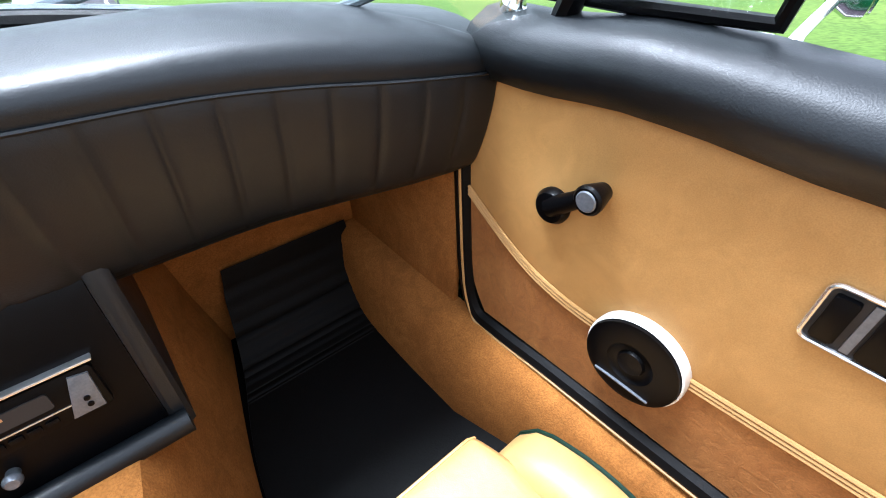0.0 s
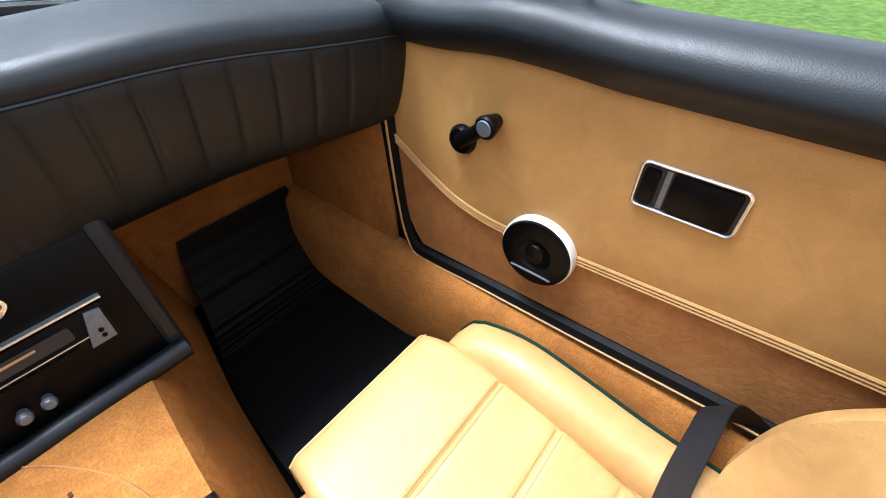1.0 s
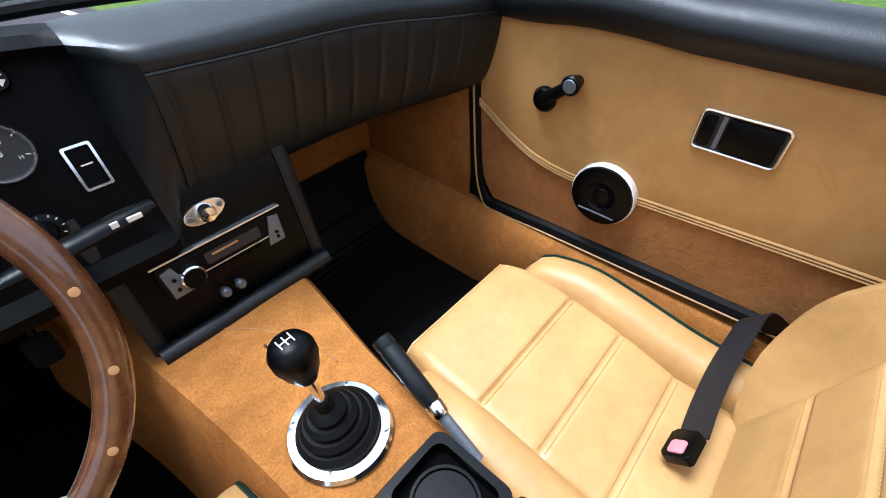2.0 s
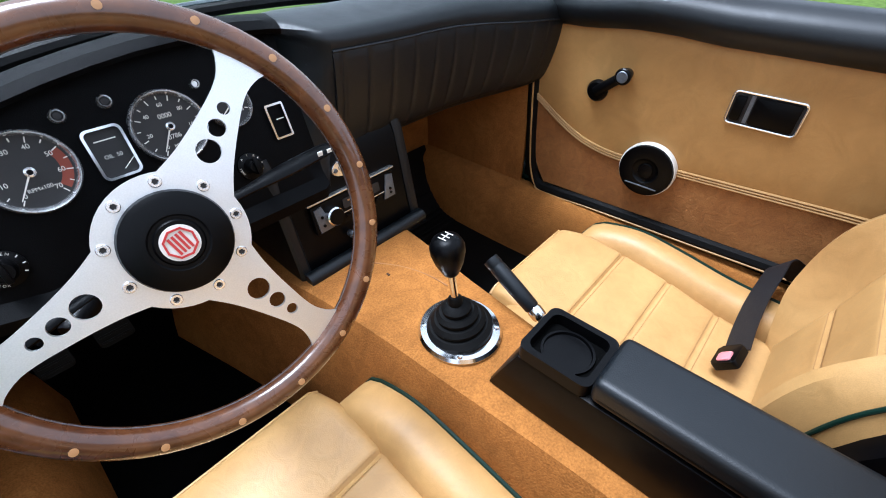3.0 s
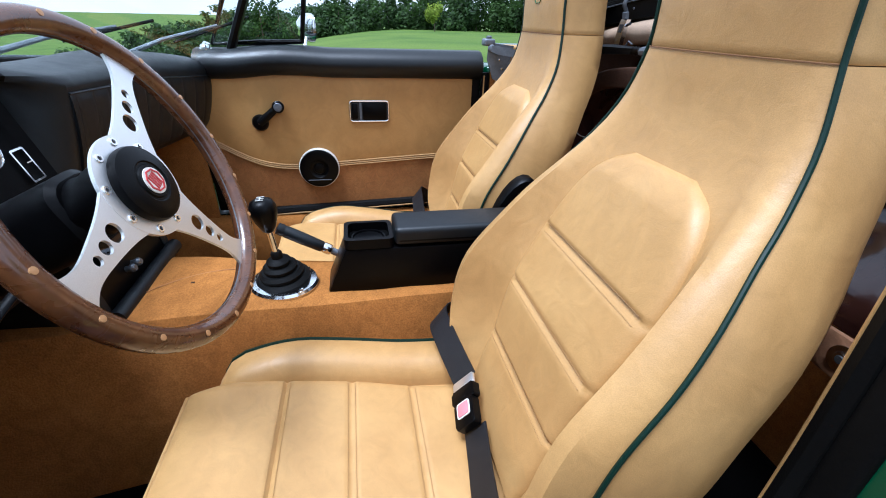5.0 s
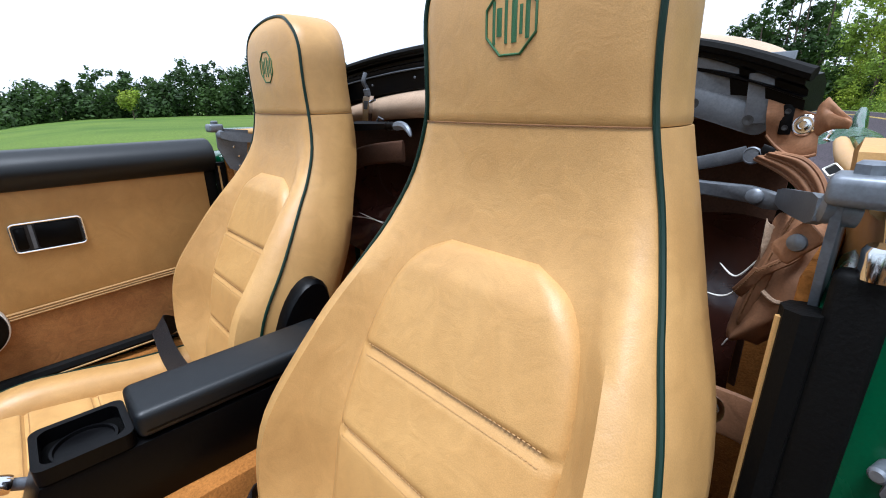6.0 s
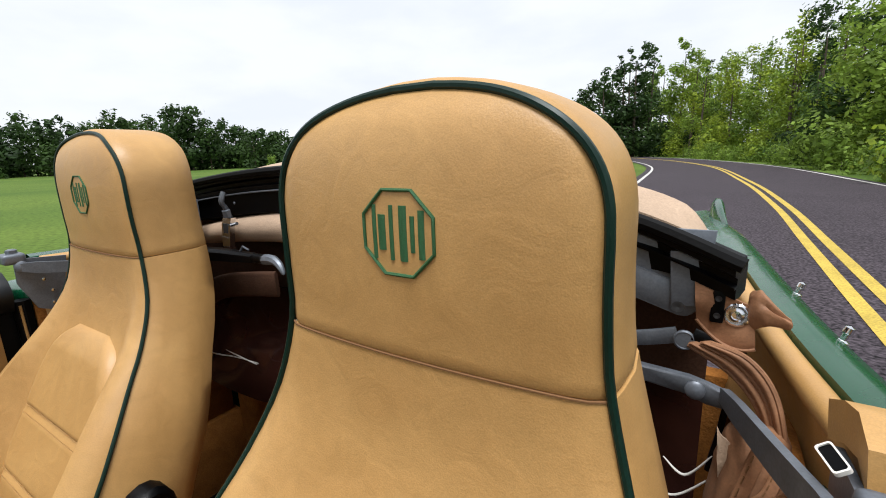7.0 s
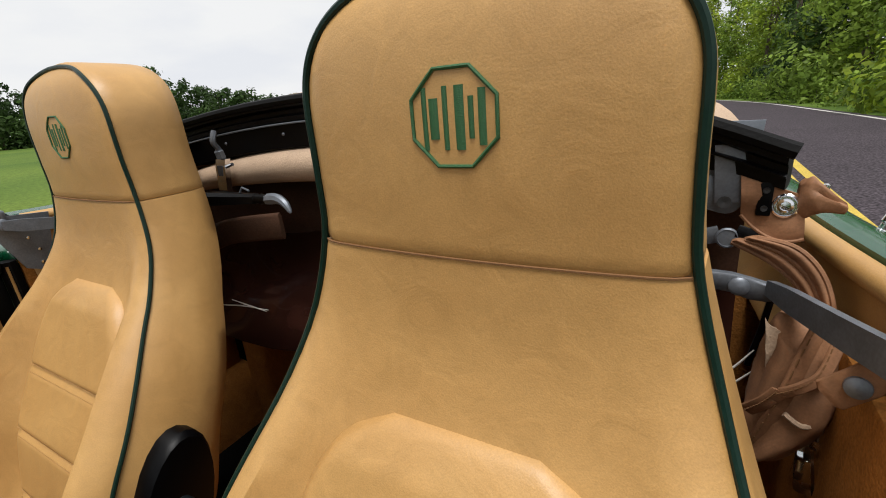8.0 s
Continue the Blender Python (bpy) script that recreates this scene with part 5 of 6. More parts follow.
part("plastic_window", sheet(fold_at, 60, 16, (0, -0.003, 0)), window_mat, hood, "creased smoky plastic window")
# glints along the window's creases, laid on as thin white rods
for pts in ([(0.388, -0.222, 0.726), (0.340, -0.222, 0.709), (0.273, -0.228, 0.713), (0.205, -0.235, 0.712)], [(0.359, -0.222, 0.782), (0.366, -0.221, 0.752), (0.365, -0.221, 0.728)], [(0.30, -0.228, 0.722), (0.255, -0.230, 0.716), (0.21, -0.234, 0.709)], [(-0.500, -0.205, 0.800), (-0.520, -0.200, 0.790), (-0.540, -0.195, 0.822)], [(-0.490, -0.205, 0.760), (-0.515, -0.200, 0.765), (-0.545, -0.192, 0.806)], [(-0.52, -0.200, 0.70), (-0.535, -0.195, 0.735)]):
    part("window_crease", tube(spline(pts, 12), [0.0005 + 0.0008 * math.sin(math.pi * k / 12) for k in range(13)], 6), WHITE, hood, "white rod drawn as the glint on a window crease")

# arched cloth-covered bow beside the passenger seat
part("bow", ribbon([(0.508, -0.222, 0.640), (0.470, -0.222, 0.705), (0.405, -0.222, 0.778), (0.335, -0.224, 0.833), (0.255, -0.228, 0.866), (0.12, -0.236, 0.885)], 0.046, 0.006, (-0.3, 1, 0.1), 28), LINING, hood, "dark brown cloth-covered bow", 50)

for s in (-1, 1):
    # pivot on the latch post, bracket and arms
    link = part("pivot_bracket", plate([(-0.050, -0.010), (0.030, -0.002), (0.032, -0.050), (0.010, -0.105), (-0.018, -0.118), (-0.034, -0.090)], 0.006, Matrix(((0, 0, s, s * 0.597), (1, 0, 0, -0.045), (0, 1, 0, 0.930), (0, 0, 0, 1))), bevel=0.0015), STEEL, hood, "grey steel pivot bracket")
    for dy, dz in ((-0.062, -0.075), (-0.052, -0.050), (-0.060, -0.100)):
        part("rivet", lathe([(0.0035, 0), (0.003, 0.002), (0, 0.0028)], (s * 0.597, dy, 0.930 + dz), (-s, 0, 0), 10), CHROME, link)
    part("pivot", lathe([(0.0105, -0.006), (0.011, 0.003), (0.010, 0.005), (0.010, 0.007), (0.011, 0.009), (0.0105, 0.013), (0.007, 0.015), (0, 0.015)], (s * 0.604, -0.026, 0.912), (-s, 0.25, 0.1), 24), STEEL, link, "ribbed grey knuckle")
    part("pivot_block", box(min(s * 0.592, s * 0.630), max(s * 0.592, s * 0.630), -0.034, 0.000, 0.918, 0.938, 0.006, 3), STEEL, link, "grey cast pivot block")
    part("pivot_nut", lathe([(0.009, 0), (0.009, 0.006), (0.006, 0.008), (0, 0.008)], (s * 0.610, -0.018, 0.938), (0, 0, 1), 6), STEEL, link)
    part("main_arm", loft([[Vector(c) + Vector((s * a, 0, b)) for a, b in ((-0.004, -w), (0.003, -w), (0.005, -w * 0.8), (0.005, w * 0.8), (0.003, w), (-0.004, w))] for c, w in (((s * 0.592, -0.022, 0.911), 0.008), ((s * 0.586, -0.045, 0.907), 0.0115), ((s * 0.570, -0.10, 0.899), 0.0110), ((s * 0.553, -0.16, 0.891), 0.0100), ((s * 0.544, -0.192, 0.887), 0.007))]), STEEL, hood, "grey steel arm")
    part("link_arm", loft([[Vector(c) + Vector((0, 0.0035 * a, b * h)) for a, b in ((-1, -1), (1, -1), (1.4, -0.8), (1.4, 0.8), (1, 1), (-1, 1))] for c, h in (((s * 0.546, -0.198, 0.880), 0.008), ((s * 0.530, -0.202, 0.881), 0.010), ((s * 0.515, -0.205, 0.884), 0.009), ((s * 0.47, -0.212, 0.884), 0.008), ((s * 0.33, -0.235, 0.884), 0.008))]), STEEL, hood, "grey steel link")
    part("link_bolt", lathe([(0.0085, 0), (0.0085, 0.004), (0.006, 0.006), (0, 0.0065)], (s * 0.521, -0.199, 0.883), (0, 1, 0.2), 14), STEEL, hood, "round bolt head")
    part("strut", tube([(s * 0.546, -0.196, 0.876), (s * 0.543, -0.198, 0.842), (s * 0.538, -0.205, 0.80)], 0.003, 6), PLASTIC, hood, "thin black strut")
    rp_ = part("rail_backing", plate([(-0.150, -0.030), (0.052, -0.052), (0.054, 0.008), (-0.150, 0.042)], 0.003, basis((s * 0.468, -0.226, 0.982), (s * 0.98, 0.20, -0.10), (0, 1, 0.05)), bevel=0.0008) if s > 0 else plate([(0.150, -0.030), (-0.052, -0.052), (-0.054, 0.008), (0.150, 0.042)][::-1], 0.003, basis((s * 0.468, -0.226, 0.982), (0.98, -0.20, 0.10), (0, 1, 0.05)), bevel=0.0008), STEEL, hood, "grey steel backing plate")
    part("rail_plate", plate(rounded(0.15, 0.030, 0.013), 0.003, basis((s * 0.445, -0.2235, 0.978), (s * 0.94, 0.18, -0.28), (0, 1, 0.05)), bevel=0.0008), STEEL, rp_, "long grey strap plate")
    for k in range(3):
        part("hole", lathe([(0.005, 0.0), (0.0055, 0.0012), (0.003, 0.0012), (0, 0.0002)], Vector((s * (0.385 + 0.058 * k), -0.2325 + 0.0115 * k, 0.9955 - 0.0172 * k)) + Vector((0, 0.0125, 0.0)), (0, 1, 0.05), 12), DIAL, rp_, "dark screw hole")
    hp_ = part("hinge_plate", plate([(-0.016, -0.048), (0.012, -0.050), (0.015, 0.002), (-0.012, 0.004)] if s > 0 else [(-0.012, -0.050), (0.016, -0.048), (0.012, 0.004), (-0.015, 0.002)], 0.003, basis((s * 0.506, -0.217, 0.960), (1, -s * 0.1, 0), (0, 1, 0.05)), bevel=0.0008), STEEL, hood, "grey steel hinge plate")
    part("bolt", lathe([(0.0095, 0), (0.0095, 0.002), (0.008, 0.003), (0.0075, 0.002), (0, 0.0022)], (s * 0.508, -0.2135, 0.924), (0, 1, 0.1), 18), STEEL, hp_)
    part("hinge_link", ribbon([(s * 0.502, -0.2185, 0.926), (s * 0.47, -0.222, 0.915), (s * 0.40, -0.23, 0.895)], 0.016, 0.003, (0, 1, 0.1), 8), STEEL, hood, "grey folding link")

    # brown leather corner flap with its snap and folded tip
    def flap_at(u, v, s=s):
        x = s * (0.512 + 0.046 * u + 0.004 * v)
        z = 0.982 - 0.016 * u - (0.046 - 0.010 * (2 * u - 1) ** 2) * v
        return Vector((x, -0.2125 + 0.006 * u + 0.002 * math.sin(4 * v + 5 * u) + 0.003 * noise.noise((x * 40, z * 40, 1.0)), z))
    part("corner_flap", sheet(flap_at, 16, 12, (0, -0.004, 0)), CLOTH_IN, hood, "brown leather corner flap", 60)
    part("flap_edge", tube([flap_at(k / 20, 1.0) + Vector((0, 0.0005, 0)) for k in range(21)], 0.0016, 6), CLOTH_IN, hood)
    part("snap_stud", lathe([(0.0095, 0), (0.0105, 0.002), (0.0090, 0.0032), (0.0080, 0.0018), (0.0062, 0.0018), (0.0058, 0.0042), (0.004, 0.0048), (0.0035, 0.0034), (0, 0.0036)], (s * 0.5465, -0.2105, 0.957), (s * -0.15, 1, 0.1), 24), CHROME, hood, "ringed snap stud")
    pd_ = part("snap_pad", box(min(s * 0.526, s * 0.537), max(s * 0.526, s * 0.537), -0.216, -0.2085, 0.947, 0.977, 0.002), PLASTIC, hood, "black pad with two holes")
    for dz in (-0.008, 0.008):
        part("pad_hole", lathe([(0.0028, 0), (0.0026, 0.0008), (0.0012, 0.0006), (0, 0.0002)], (s * 0.5315, -0.2085, 0.962 + dz), (0, 1, 0), 10), DIAL, pd_)
    tip_path = spline([(s * 0.554, -0.2135, 0.962), (s * 0.561, -0.207, 0.966), (s * 0.570, -0.200, 0.964), (s * 0.583, -0.193, 0.960)], 20)

    def tip_ring(k, tip_path=tip_path, s=s):
        p, t = tip_path[k], k / 20
        h = (0.0135 + 0.004 * math.sin(5 * t)) * (1 - 0.55 * t ** 2) * (0.35 if k == 20 else 1)
        out = []
        for q in range(28):
            a = 2 * math.pi * q / 28
            f = 1 + 0.22 * noise.noise((math.cos(a) * 1.6, math.sin(a) * 1.6 + 3 * s, t * 4)) - 0.42 * math.exp(-((a - 0.35 - 0.5 * t) / 0.16) ** 2) * smooth01(0.15, 0.5, t)
            out.append((p.x, p.y + 0.50 * h * f * math.cos(a), p.z + h * f * math.sin(a)))
        return out
    part("folded_tip", loft([tip_ring(k) for k in range(21)]), CLOTH_IN, hood, "folded brown leather tip", 60)
    # added black ribbon that draws the shade below the flap
    part("flap_shade", ribbon([(s * 0.515, -0.214, 0.931), (s * 0.535, -0.212, 0.926), (s * 0.556, -0.208, 0.929)], 0.012, 0.002, (0, 1, 0.2), 10), PLASTIC, hood, "dark ribbon standing in for shade under the flap")

    # leather side cloth sweeping round and down in two folds
    inner = spline([(s * 0.512, -0.212, 0.921), (s * 0.542, -0.205, 0.907), (s * 0.563, -0.198, 0.889), (s * 0.574, -0.190, 0.866), (s * 0.578, -0.182, 0.825), (s * 0.580, -0.176, 0.785)], 36)
    outer = spline([(s * 0.530, -0.205, 0.929), (s * 0.558, -0.196, 0.924), (s * 0.577, -0.186, 0.903), (s * 0.587, -0.176, 0.868), (s * 0.592, -0.170, 0.828), (s * 0.594, -0.166, 0.775)], 36)

    def drape_at(u, v, s=s, inner=inner, outer=outer):
        k = u * 36
        i = min(int(k), 35)
        a, b = inner[i].lerp(inner[i + 1], k - i), outer[i].lerp(outer[i + 1], k - i)
        p = a.lerp(b, v)
        ridge = 0.006 * abs(math.sin(math.pi * (v * 1.9 + 0.05))) + 0.003 * noise.noise((p.x * 30, p.z * 22, 4.0))
        return p + Vector((-s * 0.3 * ridge, ridge, 0.3 * ridge))
    part("draped_cloth", sheet(drape_at, 48, 18, (0, -0.006, 0)), CLOTH_IN, hood, "draped brown leather side cloth", 60)
    for v_ in (0.0, 0.52, 1.0):
        part("cloth_hem", tube([drape_at(k / 30, v_) + Vector((0, 0.001, 0)) for k in range(31)], 0.0022, 6), CLOTH_IN, hood, "stitched hem")

    # crumpled leather bag hanging under the arm
    bag_path = spline([(s * 0.568, -0.178, 0.872), (s * 0.570, -0.170, 0.840), (s * 0.567, -0.162, 0.803), (s * 0.558, -0.158, 0.768), (s * 0.545, -0.158, 0.738)], 30)

    def bag_ring(k, s=s, bag_path=bag_path):
        p = bag_path[k]
        t = k / 30
        r = 0.008 + 0.020 * math.sin(math.pi * min(0.10 + t * 0.86, 1)) ** 0.7
        out = []
        for q in range(40):
            a = 2 * math.pi * q / 40
            f = 1 + 0.07 * math.sin(5 * a + 9 * t) + 0.16 * noise.noise((math.cos(a) * 2.0, math.sin(a) * 2.0, p.z * 26 + s)) + 0.05 * noise.noise((math.cos(a) * 6, math.sin(a) * 6, p.z * 70))
            out.append((p.x + 1.05 * r * f * math.cos(a), p.y + 1.25 * r * f * math.sin(a), p.z + 0.005 * math.sin(2 * a + 4 * t)))
        return out
    part("side_bag", loft([bag_ring(k) for k in range(31)]), CLOTH_IN, hood, "crumpled brown leather side cloth", 70)
    for pts, w in (([(0.570, -0.140, 0.884), (0.563, -0.134, 0.860), (0.555, -0.130, 0.823), (0.547, -0.136, 0.785), (0.543, -0.142, 0.758)], 0.011), ([(0.582, -0.140, 0.870), (0.574, -0.128, 0.847), (0.562, -0.124, 0.835), (0.551, -0.128, 0.824)], 0.009), ([(0.551, -0.128, 0.826), (0.543, -0.132, 0.810), (0.533, -0.142, 0.792)], 0.012)):
        pts = [(s * x, y, z) for x, y, z in pts]
        st2 = part("leather_strap", ribbon(pts, w, 0.0022, (0, 1, 0.25), 20, 0.6), CLOTH_IN, hood, "stitched brown leather strap")
        part("strap_stitch", stitches([(x - s * 0.003, y + 0.0026, z) for x, y, z in pts], 14, (0, 0, 0)), SEAM, st2)
    part("bag_piping", tube(spline([(s * 0.556, -0.128, 0.806), (s * 0.569, -0.126, 0.799), (s * 0.584, -0.136, 0.803)], 12), 0.0022, 6), CLOTH, hood, "pale piping")

    def pale_at(u, v, s=s):
        return Vector((s * (0.540 + 0.024 * u + 0.004 * v), -0.170 + 0.012 * math.sin(3 * u + 2 * v), 0.868 - 0.012 * u - 0.040 * v + 0.006 * noise.noise((u * 3, v * 3, 7.0))))
    part("pale_cloth", sheet(pale_at, 10, 10, (0, -0.002, 0)), CLOTH, hood, "crumpled pale cloth", 60)
    # coaming pad along the wing
    part("coaming", tube([(s * (crest(y) - 0.050), y, 0.912) for y in [-0.06 - 0.54 * q / 24 for q in range(25)]], 0.011, 10), TAN, hood, "tan padded coaming roll")

    def coaming_at(u, v, s=s):
        y = -0.05 - 0.55 * u
        return Vector((s * (crest(y) - 0.052 - 0.012 * v + 0.010 * math.sin(math.pi * v)), y, 0.911 - 0.120 * v + 0.003 * noise.noise((y * 14, v * 5, s * 2.0))))
    part("coaming_panel", sheet(coaming_at, 30, 10, (0, 0, -0.006)), TAN, hood, "tan padded panel under the wing edge", 60)

# tan tab and buckle frame beside the pivot block
tab = thing("leather_tab", (-0.605, -0.08, 0.915), "tan leather tab with a white-edged black buckle", "tab")
part("tab", loft([[(x - 0.014, y, z), (x + 0.010, y, z), (x + 0.012, y - 0.004, z + 0.026), (x - 0.012, y - 0.004, z + 0.026)] for x, y, z in ((-0.612, -0.046, 0.922), (-0.612, -0.070, 0.930), (-0.610, -0.09, 0.926), (-0.606, -0.105, 0.918))]), TAN, tab, "tan leather tongue", 60)
part("buckle", ring_plate(rounded(0.009, 0.020, 0.002), rounded(0.007, 0.0178, 0.0016), 0.003, basis((-0.590, -0.058, 0.932), (1, 0.3, -0.3), (0.5, 0.3, 0.8))), WHITE, tab, "white-edged buckle frame")
part("buckle_back", plate(rounded(0.008, 0.0188, 0.002), 0.002, basis((-0.590, -0.058, 0.932), (1, 0.3, -0.3), (0.5, 0.3, 0.8))), PLASTIC, tab)

# toggle latch on the rail
la = part("toggle_latch", loft([[(0.230 - w, y, z), (0.230 + w, y, z), (0.230 + w, y + 0.010, z), (0.230 - w, y + 0.010, z)] for w, y, z in ((0.010, -0.232, 0.940), (0.011, -0.228, 0.946), (0.0125, -0.232, 0.985), (0.0125, -0.236, 0.998))]), CHROME, hood, "chrome toggle latch")
part("latch_slot", box(0.223, 0.237, -0.223, -0.2205, 0.950, 0.988, 0.001), DIAL, la)
part("latch_hook", tube(spline([(0.229, -0.232, 0.995), (0.229, -0.226, 1.015), (0.227, -0.218, 1.028), (0.226, -0.224, 1.045)], 10), 0.0048, 8), STEEL, la, "grey hook")
part("latch_nut", lathe([(0.008, 0), (0.008, 0.012), (0.005, 0.014), (0, 0.014)], (0.229, -0.228, 1.000), (0, 0.2, 1), 6), STEEL, la)
part("latch_pin", tube([(0.218, -0.226, 0.985), (0.198, -0.224, 0.990)], 0.003, 6), CHROME, la)
hd = part("latch_handle", loft([[(x, -0.205 + a * h, 0.934 + dz + b * h) for a, b in ((-1, -0.7), (1, -0.7), (1, 0.5), (0.5, 0.9), (-0.5, 0.9), (-1, 0.5))] for x, h, dz in ((0.340, 0.008, -0.010), (0.325, 0.013, -0.006), (0.230, 0.013, 0.000), (0.155, 0.010, 0.003), (0.130, 0.009, 0.004))]), PLASTIC, hood, "black latch handle")
part("handle_neck", lathe([(0.009, 0), (0.0075, 0.006), (0.009, 0.012), (0.0075, 0.018), (0.009, 0.026)], (0.130, -0.205, 0.938), (-1, 0, 0), 14), PLASTIC, hd)
part("hook_end", tube(spline([(0.104, -0.205, 0.938), (0.082, -0.204, 0.940), (0.064, -0.202, 0.934), (0.052, -0.200, 0.920)], 10), [0.009, 0.009, 0.009, 0.0085, 0.008, 0.007, 0.0065, 0.006, 0.005, 0.004, 0.002], 8), STEEL, hd, "grey hook end")
part("latch_wire", tube([(0.175, -0.206, 0.940), (0.162, -0.206, 0.955), (0.146, -0.206, 0.950)], 0.0018, 6), STEEL, hd)

# leather strap with a snap behind the driver seat
strap = thing("hood_strap", (-0.55, -0.09, 0.64), "brown leather strap with a snap stud behind the driver seat", "strap")
part("band", ribbon([(-0.47, -0.125, 0.664), (-0.505, -0.104, 0.676), (-0.540, -0.094, 0.682), (-0.575, -0.090, 0.684), (-0.600, -0.088, 0.676)], 0.050, 0.004, (0, 1, 0.1), 20), CLOTH_IN, strap, "brown leather band")
part("snap", lathe([(0.0155, 0), (0.0150, 0.003), (0.010, 0.0038), (0.008, 0.0028), (0.007, 0.006), (0, 0.006)], (-0.541, -0.091, 0.684), (0, 1, 0.1), 22), CHROME, strap, "chrome snap stud")
part("snap_hole", lathe([(0.005, 0.006), (0.004, 0.0075), (0, 0.0075)], (-0.541, -0.091, 0.684), (0, 1, 0.1), 12), DIAL, strap)
tg = thing("snap_tongue", (-0.565, -0.10, 0.86), "small brown leather tongue with a chrome snap", "strap")
part("tongue", ribbon([(-0.588, -0.078, 0.884), (-0.578, -0.080, 0.872), (-0.566, -0.084, 0.857)], 0.022, 0.003, (0.3, 1, 0.2), 12, 0.7), CLOTH_IN, tg, "brown leather tongue")
part("snap", lathe([(0.0075, 0), (0.007, 0.003), (0.004, 0.0045), (0, 0.005)], (-0.578, -0.077, 0.872), (0.3, 1, 0.2), 18), STEEL, tg, "worn metal snap")
cb = thing("strap_buckle", (-0.585, -0.15, 0.75), "chrome buckle hanging on a brown leather strap", "buckle")
part("leather_tab", ribbon([(-0.588, -0.160, 0.800), (-0.590, -0.156, 0.765), (-0.593, -0.153, 0.735), (-0.594, -0.152, 0.712)], 0.020, 0.004, (0.25, 1, 0.1), 14, 0.7), CLOTH_IN, cb, "brown leather tab")
part("body", box(-0.590, -0.573, -0.150, -0.138, 0.735, 0.757, 0.002), CHROME, cb, "chrome buckle body")
part("frame", ring_plate(rounded(0.018, 0.052, 0.005), rounded(0.010, 0.040, 0.003), 0.004, basis((-0.584, -0.148, 0.746), (1, 0.3, 0), (0.1, 1, 0.1))), CHROME, cb, "chrome frame")
part("prong", tube([(-0.582, -0.140, 0.770), (-0.586, -0.138, 0.745), (-0.590, -0.140, 0.722)], 0.0022, 6), CHROME, cb)

# latch post details, seen with the door open
part("post_seal", box(-0.640, -0.606, -0.030, -0.012, 0.36, 0.875, 0.008, 3), RUBBER, car, "wide black rubber seal on the latch post")
part("striker", lathe([(0.006, 0), (0.006, 0.016), (0.004, 0.018), (0, 0.018)], (-0.662, -0.020, 0.742), (0.3, 1, 0), 14), STEEL, car, "worn steel striker")
part("striker_plate", plate(rounded(0.055, 0.014, 0.003), 0.005, basis((-0.690, -0.0205, 0.722), (-0.9, 0, -0.12), (0, 1, 0)), bevel=0.001), STEEL, car, "scuffed steel striker plate")
part("post_bracket", box(-0.722, -0.664, -0.0195, -0.008, 0.785, 0.815, 0.003), GREEN, car, "green latch plate")
part("post_gap", box(-0.728, -0.668, -0.0205, -0.0185, 0.828, 0.845, 0.0008), MATBLACK, car)
for x, z, y in ((-0.686, 0.800, -0.008), (-0.690, 0.60, -0.0195), (-0.686, 0.66, -0.0195)):
    part("post_screw", lathe([(0.006, 0), (0.0055, 0.002), (0, 0.003)], (x, y, z), (0, 1, 0), 12), STEEL if z > 0.7 else GREEN, car)
part("post_plate", box(-0.690, -0.658, -0.0195, -0.015, 0.872, 0.892, 0.001), ALLOY, car, "bright plate with a screw")
part("post_screw", lathe([(0.006, 0), (0.005, 0.003), (0, 0.003)], (-0.672, -0.015, 0.882), (0, 1, 0), 12), CHROME, car)
part("post_cap", lathe([(0.011, -0.012), (0.012, 0.006), (0.010, 0.010), (0, 0.010)], (-0.628, -0.018, 0.884), (0, 0, 1), 16), CHROME, car, "chrome cap")
# hinge post plates
for k, (y, z) in enumerate(((0.50, 0.3855), (0.66, 0.3855), (0.74, 0.3855))):
    part("sill_plate", plate(rounded(0.05, 0.03 + 0.008 * k, 0.003), 0.004, basis((-0.668, y, z), (0.2 * k, 1, 0), (0, 0, 1)), bevel=0.001), SHUT, car, "green painted sill plate in the shaded tone")
    part("sill_screw", lathe([(0.006, 0), (0.0055, 0.002), (0.003, 0.003), (0, 0.002)], (-0.668, y + 0.008, z + 0.004), (0, 0, 1), 12), SHUT, car)
part("check_strap", tube(spline([(-0.70, 0.88, 0.56), (-0.712, 0.86, 0.545), (-0.735, 0.86, 0.55), (-0.748, 0.872, 0.57)], 12), 0.0028, 6), STEEL, car, "thin bent check rod")
for y, z in ((0.866, 0.34), (0.866, 0.50), (0.866, 0.66)):
    pl_ = part("hinge_plate", box(-0.690, -0.625, y - 0.004, y + 0.006, z - 0.035, z + 0.035, 0.003), SHUT, car, "green painted hinge plate in the shaded tone")
    for dz in (-0.018, 0.018):
        part("hinge_bolt", lathe([(0.009, 0), (0.009, 0.003), (0.006, 0.005), (0, 0.005)], (-0.655, y - 0.004, z + dz), (0, -1, 0), 12), SHUT, pl_)


